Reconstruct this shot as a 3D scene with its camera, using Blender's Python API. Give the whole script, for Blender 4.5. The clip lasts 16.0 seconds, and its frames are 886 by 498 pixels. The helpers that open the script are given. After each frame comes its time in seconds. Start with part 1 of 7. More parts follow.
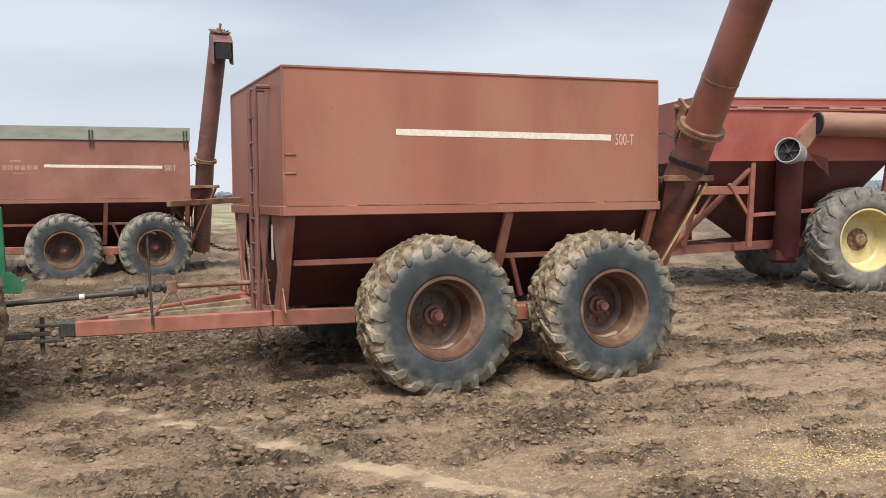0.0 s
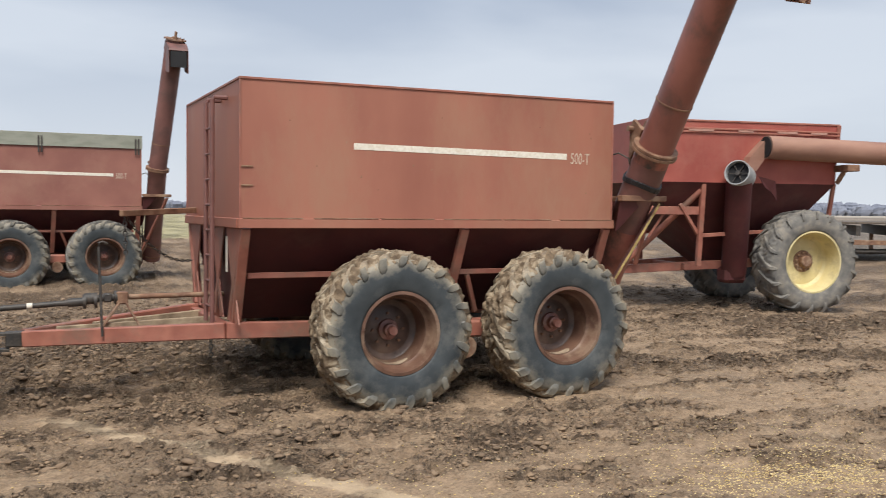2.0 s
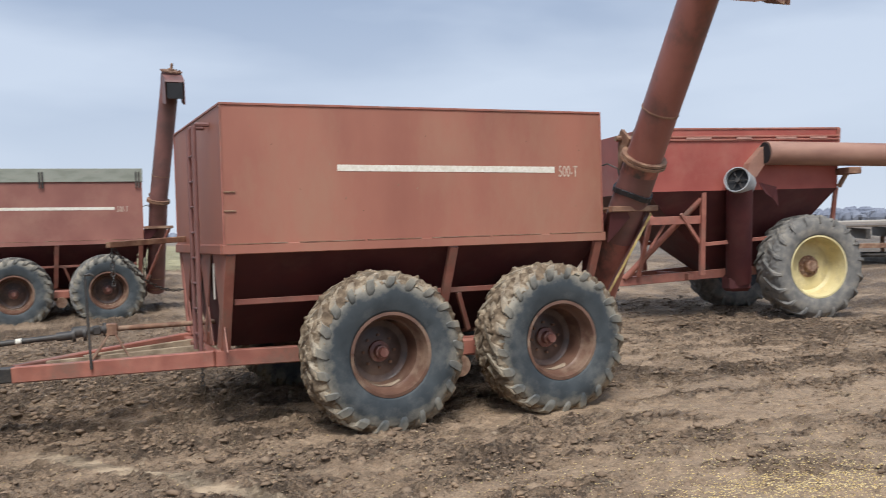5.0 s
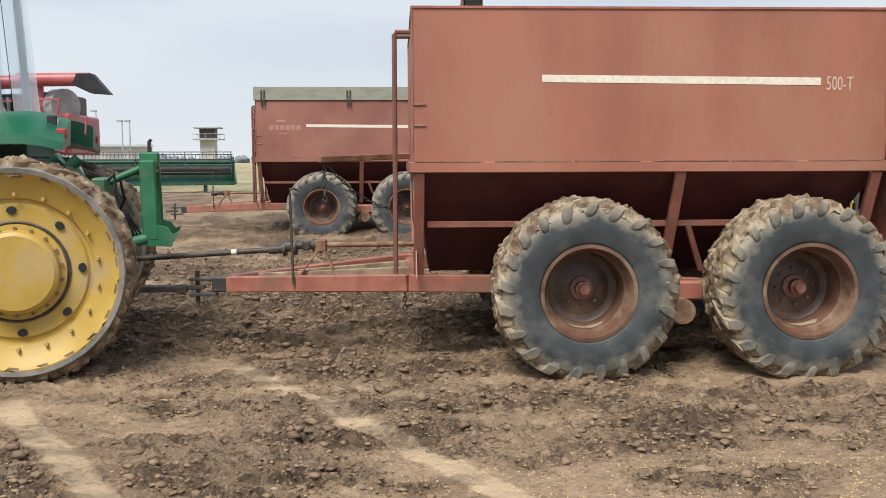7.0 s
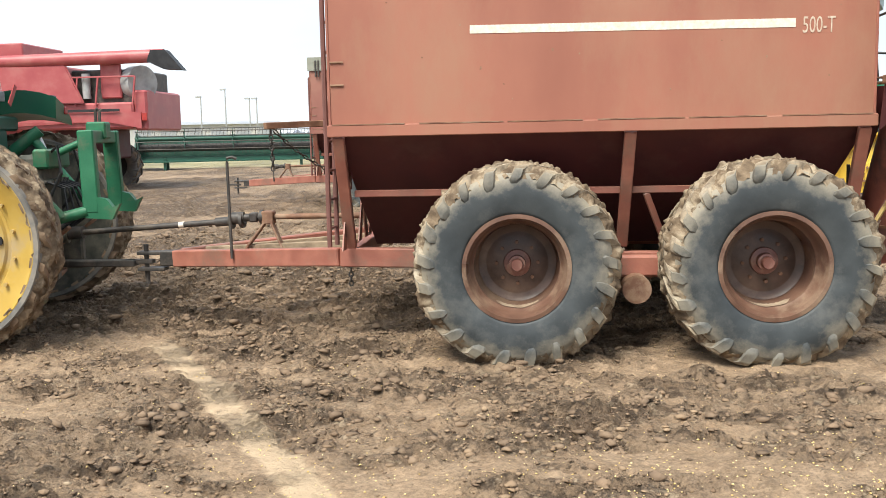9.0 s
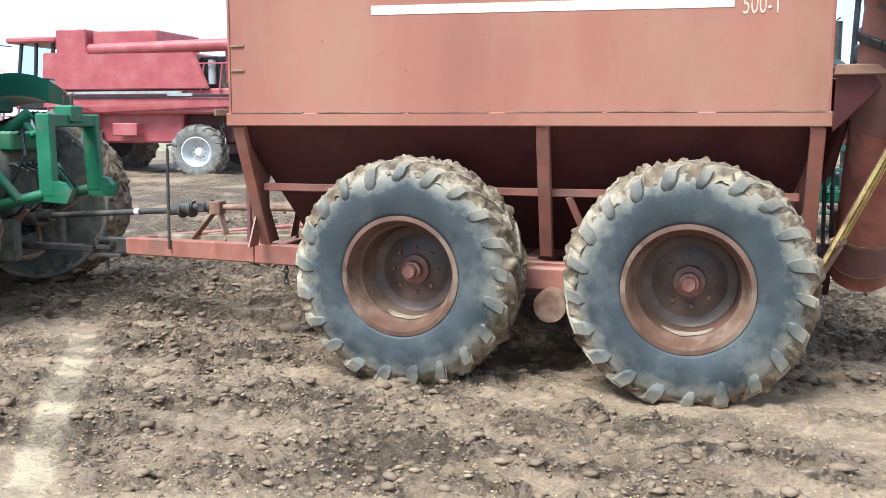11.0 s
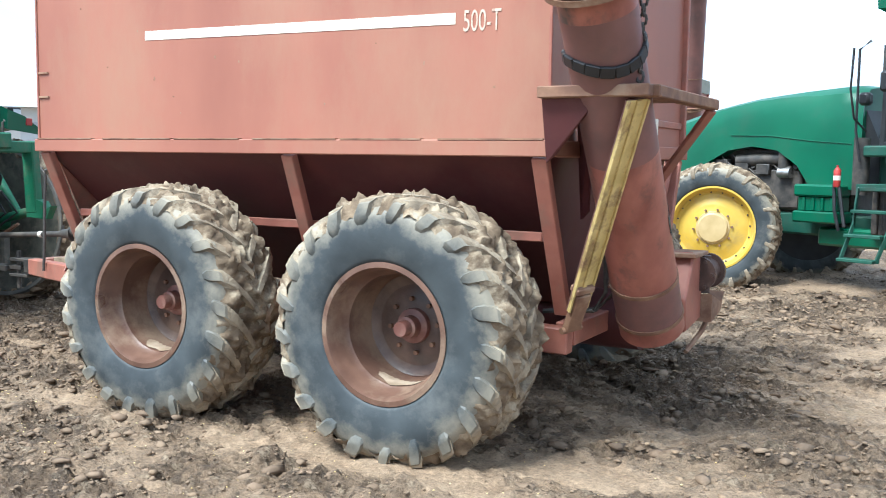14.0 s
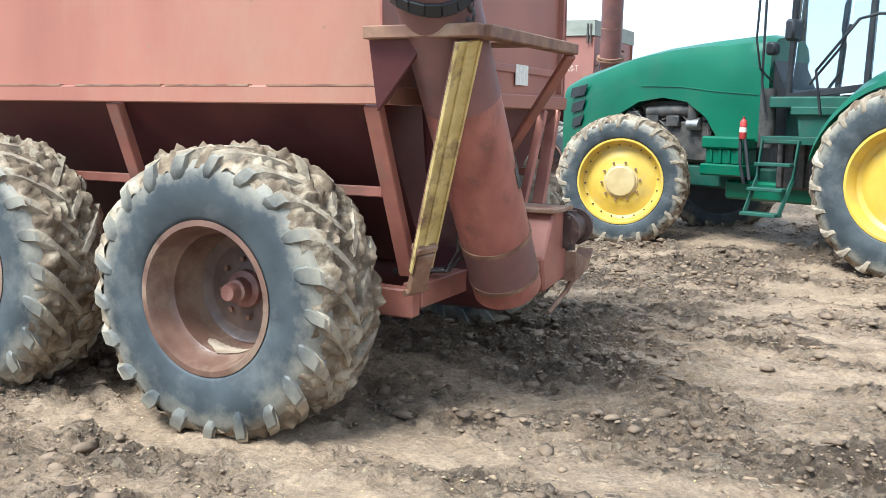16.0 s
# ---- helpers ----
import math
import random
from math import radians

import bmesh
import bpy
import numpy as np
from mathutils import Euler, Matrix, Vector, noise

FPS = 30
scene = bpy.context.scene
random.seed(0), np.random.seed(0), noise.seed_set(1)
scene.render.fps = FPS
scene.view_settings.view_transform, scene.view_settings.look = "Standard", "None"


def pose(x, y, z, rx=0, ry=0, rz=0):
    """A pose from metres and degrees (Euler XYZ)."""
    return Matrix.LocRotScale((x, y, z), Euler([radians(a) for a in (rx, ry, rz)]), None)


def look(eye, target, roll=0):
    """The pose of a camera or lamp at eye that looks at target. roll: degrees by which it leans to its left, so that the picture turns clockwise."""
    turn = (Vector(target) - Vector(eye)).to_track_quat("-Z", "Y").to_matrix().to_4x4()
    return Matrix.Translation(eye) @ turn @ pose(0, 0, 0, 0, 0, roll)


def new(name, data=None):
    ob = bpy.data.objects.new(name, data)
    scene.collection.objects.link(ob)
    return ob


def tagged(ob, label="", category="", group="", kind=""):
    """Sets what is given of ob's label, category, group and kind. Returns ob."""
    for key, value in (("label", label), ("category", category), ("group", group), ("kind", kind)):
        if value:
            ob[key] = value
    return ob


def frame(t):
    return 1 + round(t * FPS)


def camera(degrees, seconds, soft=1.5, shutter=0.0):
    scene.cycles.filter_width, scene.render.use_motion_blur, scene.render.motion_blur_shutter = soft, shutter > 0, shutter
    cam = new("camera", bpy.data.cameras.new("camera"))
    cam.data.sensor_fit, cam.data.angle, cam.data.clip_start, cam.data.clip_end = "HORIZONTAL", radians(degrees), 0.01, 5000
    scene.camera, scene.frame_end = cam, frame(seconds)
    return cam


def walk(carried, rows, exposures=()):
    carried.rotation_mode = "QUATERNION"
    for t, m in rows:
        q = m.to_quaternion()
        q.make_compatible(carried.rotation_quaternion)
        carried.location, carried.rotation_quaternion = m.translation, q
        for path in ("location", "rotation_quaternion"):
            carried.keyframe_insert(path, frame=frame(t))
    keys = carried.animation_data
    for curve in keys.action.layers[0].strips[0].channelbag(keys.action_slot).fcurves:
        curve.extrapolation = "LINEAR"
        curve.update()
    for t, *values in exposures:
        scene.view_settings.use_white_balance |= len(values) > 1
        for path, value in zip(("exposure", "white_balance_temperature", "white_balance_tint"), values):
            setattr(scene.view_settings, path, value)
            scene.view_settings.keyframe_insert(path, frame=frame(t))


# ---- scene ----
cam = camera(50.0, 16.0, soft=0.7, shutter=0.15)
PATH = [
    (0, (-0.059, 0.022, 1.824), (0.684, 1.876, 1.711), -0.59),
    (0.5, (-0.091, 0.034, 1.822), (0.625, 1.897, 1.701), -0.15),
    (1, (-0.110, 0.022, 1.821), (0.570, 1.899, 1.700), 0.17),
    (1.5, (-0.123, 0.013, 1.819), (0.545, 1.895, 1.703), 0.31),
    (2, (-0.101, 0.015, 1.841), (0.735, 1.830, 1.757), 0.61),
    (2.5, (-0.039, 0.004, 1.849), (1.025, 1.697, 1.839), 0.79),
    (3, (0.010, 0.021, 1.851), (1.201, 1.627, 1.911), 0.67),
    (3.5, (0.011, 0.003, 1.863), (1.243, 1.575, 1.971), 0.37),
    (4, (0.003, -0.014, 1.858), (1.233, 1.559, 1.975), 0.16),
    (4.5, (-0.009, -0.014, 1.842), (1.109, 1.643, 1.891), -0.55),
    (5, (0.160, -0.005, 1.807), (0.970, 1.823, 1.768), -1.75),
    (5.2, (0.308, 0.031, 1.793), (0.981, 1.913, 1.727), -1.53),
    (7.3, (1.893, 0.774, 1.727), (1.906, 2.764, 1.519), -0.41),
    (7.5, (2.026, 0.883, 1.703), (1.980, 2.869, 1.476), -0.73),
    (8, (2.443, 1.106, 1.713), (2.335, 3.086, 1.450), -1.69),
    (8.2, (2.650, 1.132, 1.685), (2.541, 3.117, 1.461), -1.61),
    (10.3, (4.365, 2.039, 1.640), (3.960, 3.970, 1.313), -1.15),
    (10.5, (4.600, 2.157, 1.640), (4.167, 4.080, 1.299), -1.17),
    (11, (5.175, 2.359, 1.646), (4.616, 4.262, 1.391), 0.08),
    (11.5, (5.690, 2.636, 1.630), (4.980, 4.490, 1.385), -0.69),
    (12, (6.120, 2.934, 1.638), (5.332, 4.755, 1.391), -0.61),
    (12.5, (6.684, 3.179, 1.609), (5.722, 4.909, 1.322), -0.04),
    (13, (7.045, 3.446, 1.577), (6.086, 5.171, 1.258), -0.38),
    (13.5, (7.368, 3.721, 1.624), (6.387, 5.452, 1.422), 0.30),
    (14, (7.704, 3.829, 1.631), (6.745, 5.574, 1.443), 0.76),
    (14.5, (7.850, 4.007, 1.611), (6.972, 5.793, 1.414), 1.51),
    (15, (7.909, 4.284, 1.617), (7.026, 6.063, 1.377), -0.04),
    (15.5, (7.988, 4.399, 1.610), (7.132, 6.187, 1.342), 0.97),
    (16, (8.047, 4.450, 1.613), (7.190, 6.236, 1.330), 0.82),
]
EXPOSURES = [(0.0, 0.22, 6600, 10), (2.0, 0.1, 6500, 10), (3.0, -0.1, 6100, 10), (4.3, -0.15, 6050, 10), (5.0, 0.05, 6050, 10), (7.5, 0.3, 6900, 9), (8.2, 0.5, 7100, 9), (10.4, 0.92, 5500, 2), (16.0, 1.2, 5500, 2)]
walk(cam, [(t, look(eye, target, roll)) for t, eye, target, roll in PATH], exposures=EXPOSURES)

# ---- world and light ----
world = bpy.data.worlds.new("overcast_sky")
scene.world = world
world.use_nodes = True
wn, wl = world.node_tree.nodes, world.node_tree.links
wn.clear()
SUN_EL, SUN_AZ = radians(57), radians(200)


def wnode(kind, **inputs):
    n = wn.new(kind)
    for k, v in inputs.items():
        n.inputs[k].default_value = v
    return n


w_out = wn.new("ShaderNodeOutputWorld")
w_bg = wnode("ShaderNodeBackground", Strength=1.0)
w_sky = wn.new("ShaderNodeTexSky")
w_sky.sky_type, w_sky.sun_disc = "NISHITA", False
w_sky.sun_elevation, w_sky.sun_rotation = SUN_EL, SUN_AZ
w_dim = wn.new("ShaderNodeMix")
w_dim.data_type, w_dim.blend_type = "RGBA", "MULTIPLY"
w_dim.inputs["Factor"].default_value = 1.0
w_dim.inputs["B"].default_value = (0.1, 0.1, 0.1, 1)
wl.new(w_sky.outputs[0], w_dim.inputs["A"])
w_tc = wn.new("ShaderNodeTexCoord")
w_sep = wn.new("ShaderNodeSeparateXYZ")
wl.new(w_tc.outputs["Generated"], w_sep.inputs[0])
w_map = wn.new("ShaderNodeMapping")
w_map.inputs["Location"].default_value = (2.3, 4.1, 0.6)
w_map.inputs["Scale"].default_value = (1.0, 1.0, 3.8)
wl.new(w_tc.outputs["Generated"], w_map.inputs[0])
w_n1 = wnode("ShaderNodeTexNoise", Scale=2.1, Detail=5.0, Roughness=0.46, Distortion=0.15)
wl.new(w_map.outputs[0], w_n1.inputs["Vector"])
w_cl = wn.new("ShaderNodeValToRGB")
w_cl.color_ramp.elements[0].position, w_cl.color_ramp.elements[0].color = 0.41, (0.40, 0.47, 0.59, 1)
w_cl.color_ramp.elements[1].position, w_cl.color_ramp.elements[1].color = 0.61, (0.62, 0.68, 0.77, 1)
wl.new(w_n1.outputs[0], w_cl.inputs[0])
w_hz = wn.new("ShaderNodeValToRGB")  # brighter band low over the land
w_hz.color_ramp.elements[0].position, w_hz.color_ramp.elements[0].color = 0.0, (1, 1, 1, 1)
w_hz.color_ramp.elements[1].position, w_hz.color_ramp.elements[1].color = 0.24, (0, 0, 0, 1)
wl.new(w_sep.outputs[2], w_hz.inputs[0])
w_m1 = wn.new("ShaderNodeMix")
w_m1.data_type = "RGBA"
w_m1.inputs["B"].default_value = (0.68, 0.73, 0.80, 1)
wl.new(w_hz.outputs[0], w_m1.inputs["Factor"])
wl.new(w_cl.outputs[0], w_m1.inputs["A"])
w_m2 = wn.new("ShaderNodeMix")
w_m2.data_type = "RGBA"
w_m2.inputs["Factor"].default_value = 0.93
wl.new(w_dim.outputs["Result"], w_m2.inputs["A"])
wl.new(w_m1.outputs["Result"], w_m2.inputs["B"])
wl.new(w_m2.outputs["Result"], w_bg.inputs[0])
wl.new(w_bg.outputs[0], w_out.inputs[0])

sun_data = bpy.data.lights.new("sun", "SUN")
sun_data.energy, sun_data.angle, sun_data.color = 3.75, radians(26), (1.0, 0.95, 0.88)
sun = new("sun", sun_data)
sun.matrix_world = look((-3, -11, 32), (6, 8, 0))

# ---- materials ----
MATS = {}


def material(name, c1, c2, rough=0.6, metal=0.0, scale=6.0, detail=8.0, bump=0.15, bscale=40.0, stain=None, sscale=1.5,
             samt=0.35, rvar=0.15, spec=0.5, lo=0.35, hi=0.65, stretch=(1, 1, 1)):
    """Two paint tones mixed by noise, a stain colour with a larger pattern, and fine relief; object space."""
    m = bpy.data.materials.new(name)
    m.use_nodes = True
    n, l = m.node_tree.nodes, m.node_tree.links
    b = n["Principled BSDF"]
    b.inputs["Metallic"].default_value = metal
    b.inputs["Specular IOR Level"].default_value = spec
    tc = n.new("ShaderNodeTexCoord")
    mp = n.new("ShaderNodeMapping")
    mp.inputs["Scale"].default_value = stretch
    l.new(tc.outputs["Object"], mp.inputs[0])
    n1 = n.new("ShaderNodeTexNoise")
    n1.inputs["Scale"].default_value, n1.inputs["Detail"].default_value = scale, detail
    l.new(mp.outputs[0], n1.inputs["Vector"])
    r1 = n.new("ShaderNodeValToRGB")
    r1.color_ramp.elements[0].position, r1.color_ramp.elements[0].color = lo, (*c1, 1)
    r1.color_ramp.elements[1].position, r1.color_ramp.elements[1].color = hi, (*c2, 1)
    l.new(n1.outputs[0], r1.inputs[0])
    col = r1.outputs[0]
    if stain:
        n2 = n.new("ShaderNodeTexNoise")
        n2.inputs["Scale"].default_value, n2.inputs["Detail"].default_value, n2.inputs["Roughness"].default_value = sscale, 10, 0.7
        l.new(mp.outputs[0], n2.inputs["Vector"])
        r2 = n.new("ShaderNodeMapRange")
        r2.inputs[1].default_value, r2.inputs[2].default_value, r2.inputs[4].default_value = 0.5, 0.68, samt
        l.new(n2.outputs[0], r2.inputs[0])
        mx = n.new("ShaderNodeMix")
        mx.data_type = "RGBA"
        mx.inputs["B"].default_value = (*stain, 1)
        l.new(r2.outputs[0], mx.inputs["Factor"])
        l.new(col, mx.inputs["A"])
        col = mx.outputs["Result"]
    l.new(col, b.inputs["Base Color"])
    n3 = n.new("ShaderNodeTexNoise")
    n3.inputs["Scale"].default_value, n3.inputs["Detail"].default_value = bscale, 6
    l.new(mp.outputs[0], n3.inputs["Vector"])
    rr = n.new("ShaderNodeMapRange")
    rr.inputs[3].default_value, rr.inputs[4].default_value = max(0.03, rough - rvar), min(1, rough + rvar)
    l.new(n1.outputs[0], rr.inputs[0])
    l.new(rr.outputs[0], b.inputs["Roughness"])
    bp = n.new("ShaderNodeBump")
    bp.inputs["Strength"].default_value, bp.inputs["Distance"].default_value = bump, 0.01
    l.new(n3.outputs[0], bp.inputs["Height"])
    l.new(bp.outputs[0], b.inputs["Normal"])
    MATS[name] = m
    return m


RED = material("faded_red_paint", (0.275, 0.100, 0.067), (0.375, 0.150, 0.099), 0.55, scale=1.1, stain=(0.36, 0.198, 0.125), sscale=0.7, samt=0.75, bump=0.05, bscale=3, stretch=(1, 1, 0.45))
RED_DULL = material("dull_brownish_red_paint", (0.25, 0.10, 0.077), (0.33, 0.142, 0.107), 0.6, scale=1.3, stain=(0.38, 0.21, 0.15), sscale=0.9, samt=0.4, bump=0.05, bscale=3)
AUGER_LOW = material("lower_tube_weathered_red", (0.22, 0.07, 0.05), (0.38, 0.14, 0.10), 0.42, scale=5, stain=(0.075, 0.058, 0.05), sscale=3.4, samt=1.0, bump=0.06, stretch=(1, 1, 0.6))
AUGER_DARK = material("auger_dark_weathered_red", (0.15, 0.07, 0.06), (0.22, 0.10, 0.085), 0.5, scale=3, stain=(0.08, 0.06, 0.055), sscale=1.7, samt=0.6, bump=0.06)
GREEN_DARK = material("header_and_shaded_green", (0.008, 0.06, 0.04), (0.02, 0.09, 0.06), 0.5, scale=3, stain=(0.05, 0.06, 0.05), sscale=4, samt=0.6)
LETTER = material("worn_pale_lettering", (0.52, 0.42, 0.32), (0.66, 0.56, 0.45), 0.6, scale=30, bump=0.02, stain=(0.38, 0.17, 0.115), sscale=22, samt=0.9)
FADED = material("faded_pale_mark", (0.38, 0.20, 0.16), (0.46, 0.27, 0.21), 0.6, scale=12, bump=0.02)
CART_RED = material("cart_dusty_red_paint", (0.32, 0.075, 0.058), (0.42, 0.115, 0.088), 0.5, scale=1.5, stain=(0.42, 0.19, 0.14), sscale=1.2, samt=0.4, bump=0.05, bscale=3)
AUGER_TAN = material("dusty_tan_red_tube", (0.27, 0.135, 0.095), (0.36, 0.20, 0.14), 0.55, scale=3, stain=(0.20, 0.11, 0.085), sscale=2, samt=0.6, bump=0.05, stretch=(0.4, 1, 1))
RED_FRAME = material("frame_red_paint", (0.28, 0.10, 0.07), (0.39, 0.155, 0.108), 0.52, scale=5, stain=(0.20, 0.13, 0.095), sscale=2.2, samt=0.9)
# Maroon set darker than the hoppers' own red, to hold their shade.
MAROON = material("shaded_maroon_paint", (0.062, 0.013, 0.015), (0.092, 0.021, 0.021), 0.6, scale=3, stain=(0.14, 0.065, 0.05), sscale=2, samt=0.3, bump=0.05)
AUGER = material("auger_weathered_red", (0.205, 0.076, 0.058), (0.30, 0.115, 0.086), 0.42, scale=3, stain=(0.085, 0.062, 0.052), sscale=1.9, samt=0.9, bump=0.06, stretch=(1, 1, 0.6))
DISC = material("grimy_shaded_disc", (0.065, 0.040, 0.031), (0.125, 0.076, 0.058), 0.45, scale=7, stain=(0.20, 0.135, 0.095), sscale=3.0, samt=0.7, rvar=0.2)
SILT = material("pale_dried_silt", (0.34, 0.25, 0.17), (0.52, 0.42, 0.31), 0.35, scale=14, stain=(0.20, 0.12, 0.08), sscale=9, samt=0.8)
GRIME = material("dusty_grimy_casting", (0.055, 0.060, 0.050), (0.13, 0.125, 0.10), 0.7, scale=9, stain=(0.24, 0.20, 0.15), sscale=6, samt=0.7)
RUST = material("rusty_steel", (0.16, 0.08, 0.05), (0.30, 0.17, 0.10), 0.75, scale=8, stain=(0.34, 0.27, 0.2), sscale=4, samt=0.6)
HOOD_RUST = material("worn_rusty_hood", (0.20, 0.10, 0.075), (0.30, 0.17, 0.12), 0.6, scale=4, stain=(0.56, 0.40, 0.21), sscale=4.4, samt=1.0, bump=0.2)
CASTING = material("greasy_brown_casting", (0.05, 0.028, 0.022), (0.11, 0.06, 0.045), 0.6, scale=9, stain=(0.20, 0.13, 0.09), sscale=6, samt=0.6)
DARK = material("dark_greasy_steel", (0.03, 0.028, 0.026), (0.07, 0.06, 0.052), 0.55, scale=10, stain=(0.16, 0.13, 0.1), sscale=6, samt=0.5)
BLACK = material("black_void", (0.01, 0.01, 0.011), (0.02, 0.02, 0.022), 0.8, bump=0.02)
WHITE = material("white_marking", (0.70, 0.64, 0.52), (0.82, 0.78, 0.68), 0.6, scale=30, bump=0.02, stain=(0.5, 0.3, 0.2), sscale=25, samt=0.3)
YELLOW_OLD = material("chipped_yellow_paint", (0.50, 0.37, 0.13), (0.66, 0.51, 0.21), 0.6, scale=7, stain=(0.17, 0.09, 0.055), sscale=6, samt=1.0)
YELLOW = material("wheel_yellow_paint", (0.57, 0.37, 0.045), (0.67, 0.46, 0.075), 0.42, scale=3, stain=(0.42, 0.31, 0.14), sscale=4, samt=0.6, bump=0.04)
YELLOW_DUSTY = material("dusty_wheel_yellow", (0.43, 0.28, 0.055), (0.52, 0.36, 0.09), 0.5, scale=3, stain=(0.40, 0.31, 0.19), sscale=2.5, samt=0.8, bump=0.05)
CREAM = material("faded_cream_yellow", (0.60, 0.50, 0.24), (0.72, 0.62, 0.34), 0.5, scale=3, stain=(0.35, 0.28, 0.18), sscale=5, samt=0.5, bump=0.04)
GREEN = material("tractor_green_paint", (0.003, 0.088, 0.044), (0.007, 0.115, 0.057), 0.33, scale=1.5, stain=(0.045, 0.095, 0.058), sscale=2.5, samt=0.35, bump=0.01, rvar=0.08)
GREEN_OLD = material("worn_green_paint", (0.014, 0.130, 0.062), (0.034, 0.19, 0.094), 0.5, scale=4, stain=(0.16, 0.13, 0.085), sscale=5, samt=0.6)
# Combine red lightened and pinkened, so haze is part of the paint.
CRED = material("hazed_combine_red", (0.35, 0.072, 0.078), (0.43, 0.11, 0.112), 0.42, scale=2, stain=(0.40, 0.19, 0.165), sscale=2, samt=0.4, bump=0.02)
GREY = material("grey_paint", (0.30, 0.31, 0.31), (0.42, 0.43, 0.43), 0.5, scale=6, stain=(0.25, 0.2, 0.15), sscale=4, samt=0.4)
SILVER = material("silver_rim_paint", (0.55, 0.56, 0.56), (0.68, 0.69, 0.69), 0.45, scale=6, stain=(0.36, 0.3, 0.24), sscale=5, samt=0.5)
TARP = material("grey_green_side_board", (0.24, 0.25, 0.20), (0.34, 0.35, 0.29), 0.7, scale=3, stain=(0.18, 0.15, 0.12), sscale=3, samt=0.4, stretch=(1, 1, 3))
RUBBER = material("dusty_rubber", (0.036, 0.042, 0.046), (0.070, 0.077, 0.080), 0.7, scale=4, stain=(0.20, 0.19, 0.165), sscale=3.2, samt=0.55, bump=0.12)
LUG = material("muddy_rubber_lug", (0.17, 0.132, 0.092), (0.36, 0.29, 0.20), 0.85, scale=9, stain=(0.50, 0.43, 0.32), sscale=5, samt=0.9, bump=0.9)
RUBBER_OLD = material("grey_mud_coated_rubber", (0.13, 0.125, 0.115), (0.23, 0.215, 0.19), 0.85, scale=6, stain=(0.3, 0.26, 0.2), sscale=6, samt=0.6, bump=0.25)
MUD = material("caked_mud", (0.095, 0.066, 0.042), (0.27, 0.20, 0.13), 0.9, scale=10, stain=(0.48, 0.41, 0.295), sscale=5, samt=0.8, bump=0.9, bscale=30, spec=0.3)
RIMRED = material("rusty_red_rim", (0.105, 0.056, 0.040), (0.18, 0.098, 0.066), 0.36, scale=5, stain=(0.33, 0.24, 0.165), sscale=1.8, samt=0.85, rvar=0.22)
HUBRED = material("hub_red_paint", (0.17, 0.068, 0.052), (0.25, 0.112, 0.086), 0.45, scale=9, stain=(0.38, 0.27, 0.2), sscale=8, samt=0.6)
PLASTIC = material("black_plastic", (0.012, 0.012, 0.014), (0.025, 0.026, 0.028), 0.5, bump=0.05)
KERNEL = material("corn_kernels", (0.62, 0.42, 0.13), (0.80, 0.66, 0.36), 0.5, scale=40, bump=0.05)
FLAKE = material("dry_crust_flakes", (0.19, 0.125, 0.076), (0.36, 0.255, 0.16), 0.9, scale=2.5, stain=(0.13, 0.085, 0.052), sscale=1.6, samt=0.85, bump=0.7, bscale=45)
STONE = material("pale_clods", (0.20, 0.145, 0.095), (0.40, 0.31, 0.21), 0.95, scale=8, bump=0.6, bscale=60)
CLOD = material("moist_mud_clods", (0.13, 0.087, 0.055), (0.25, 0.172, 0.11), 0.85, scale=3, stain=(0.36, 0.265, 0.175), sscale=1.2, samt=0.6, bump=0.6, bscale=50)
STRAW = material("dry_grass_straw", (0.38, 0.29, 0.19), (0.58, 0.47, 0.33), 0.9, scale=0.9, bump=0.0)
GRASS = material("green_grass", (0.13, 0.18, 0.06), (0.22, 0.27, 0.11), 0.9, scale=1.5, bump=0.0)
# Paled towards blue: the distance haze sits in this colour.
WOODS = material("hazed_winter_woods", (0.17, 0.185, 0.23), (0.23, 0.245, 0.29), 1.0, scale=0.05, bump=0.0, spec=0.1)
WOOD = material("weathered_planks", (0.08, 0.065, 0.052), (0.17, 0.135, 0.105), 0.85, scale=4, bump=0.4, stretch=(1, 8, 1))
CONCRETE = material("pale_building_wall", (0.42, 0.42, 0.41), (0.52, 0.51, 0.49), 0.8, scale=0.6, bump=0.1)
ROOF = material("grey_metal_roof", (0.30, 0.32, 0.34), (0.40, 0.41, 0.43), 0.5, scale=0.5, bump=0.1)
BLUEWALL = material("pale_blue_metal_wall", (0.40, 0.50, 0.60), (0.48, 0.58, 0.68), 0.6, scale=0.4, bump=0.1)
SIGNRED = material("safety_red", (0.30, 0.02, 0.02), (0.42, 0.04, 0.03), 0.5, scale=9, bump=0.02)
CHROME = material("worn_bare_steel", (0.45, 0.43, 0.40), (0.6, 0.58, 0.55), 0.35, metal=0.9, scale=12, bump=0.1)
LAMP = material("lamp_lens", (0.6, 0.62, 0.64), (0.75, 0.76, 0.78), 0.15, bump=0.02)


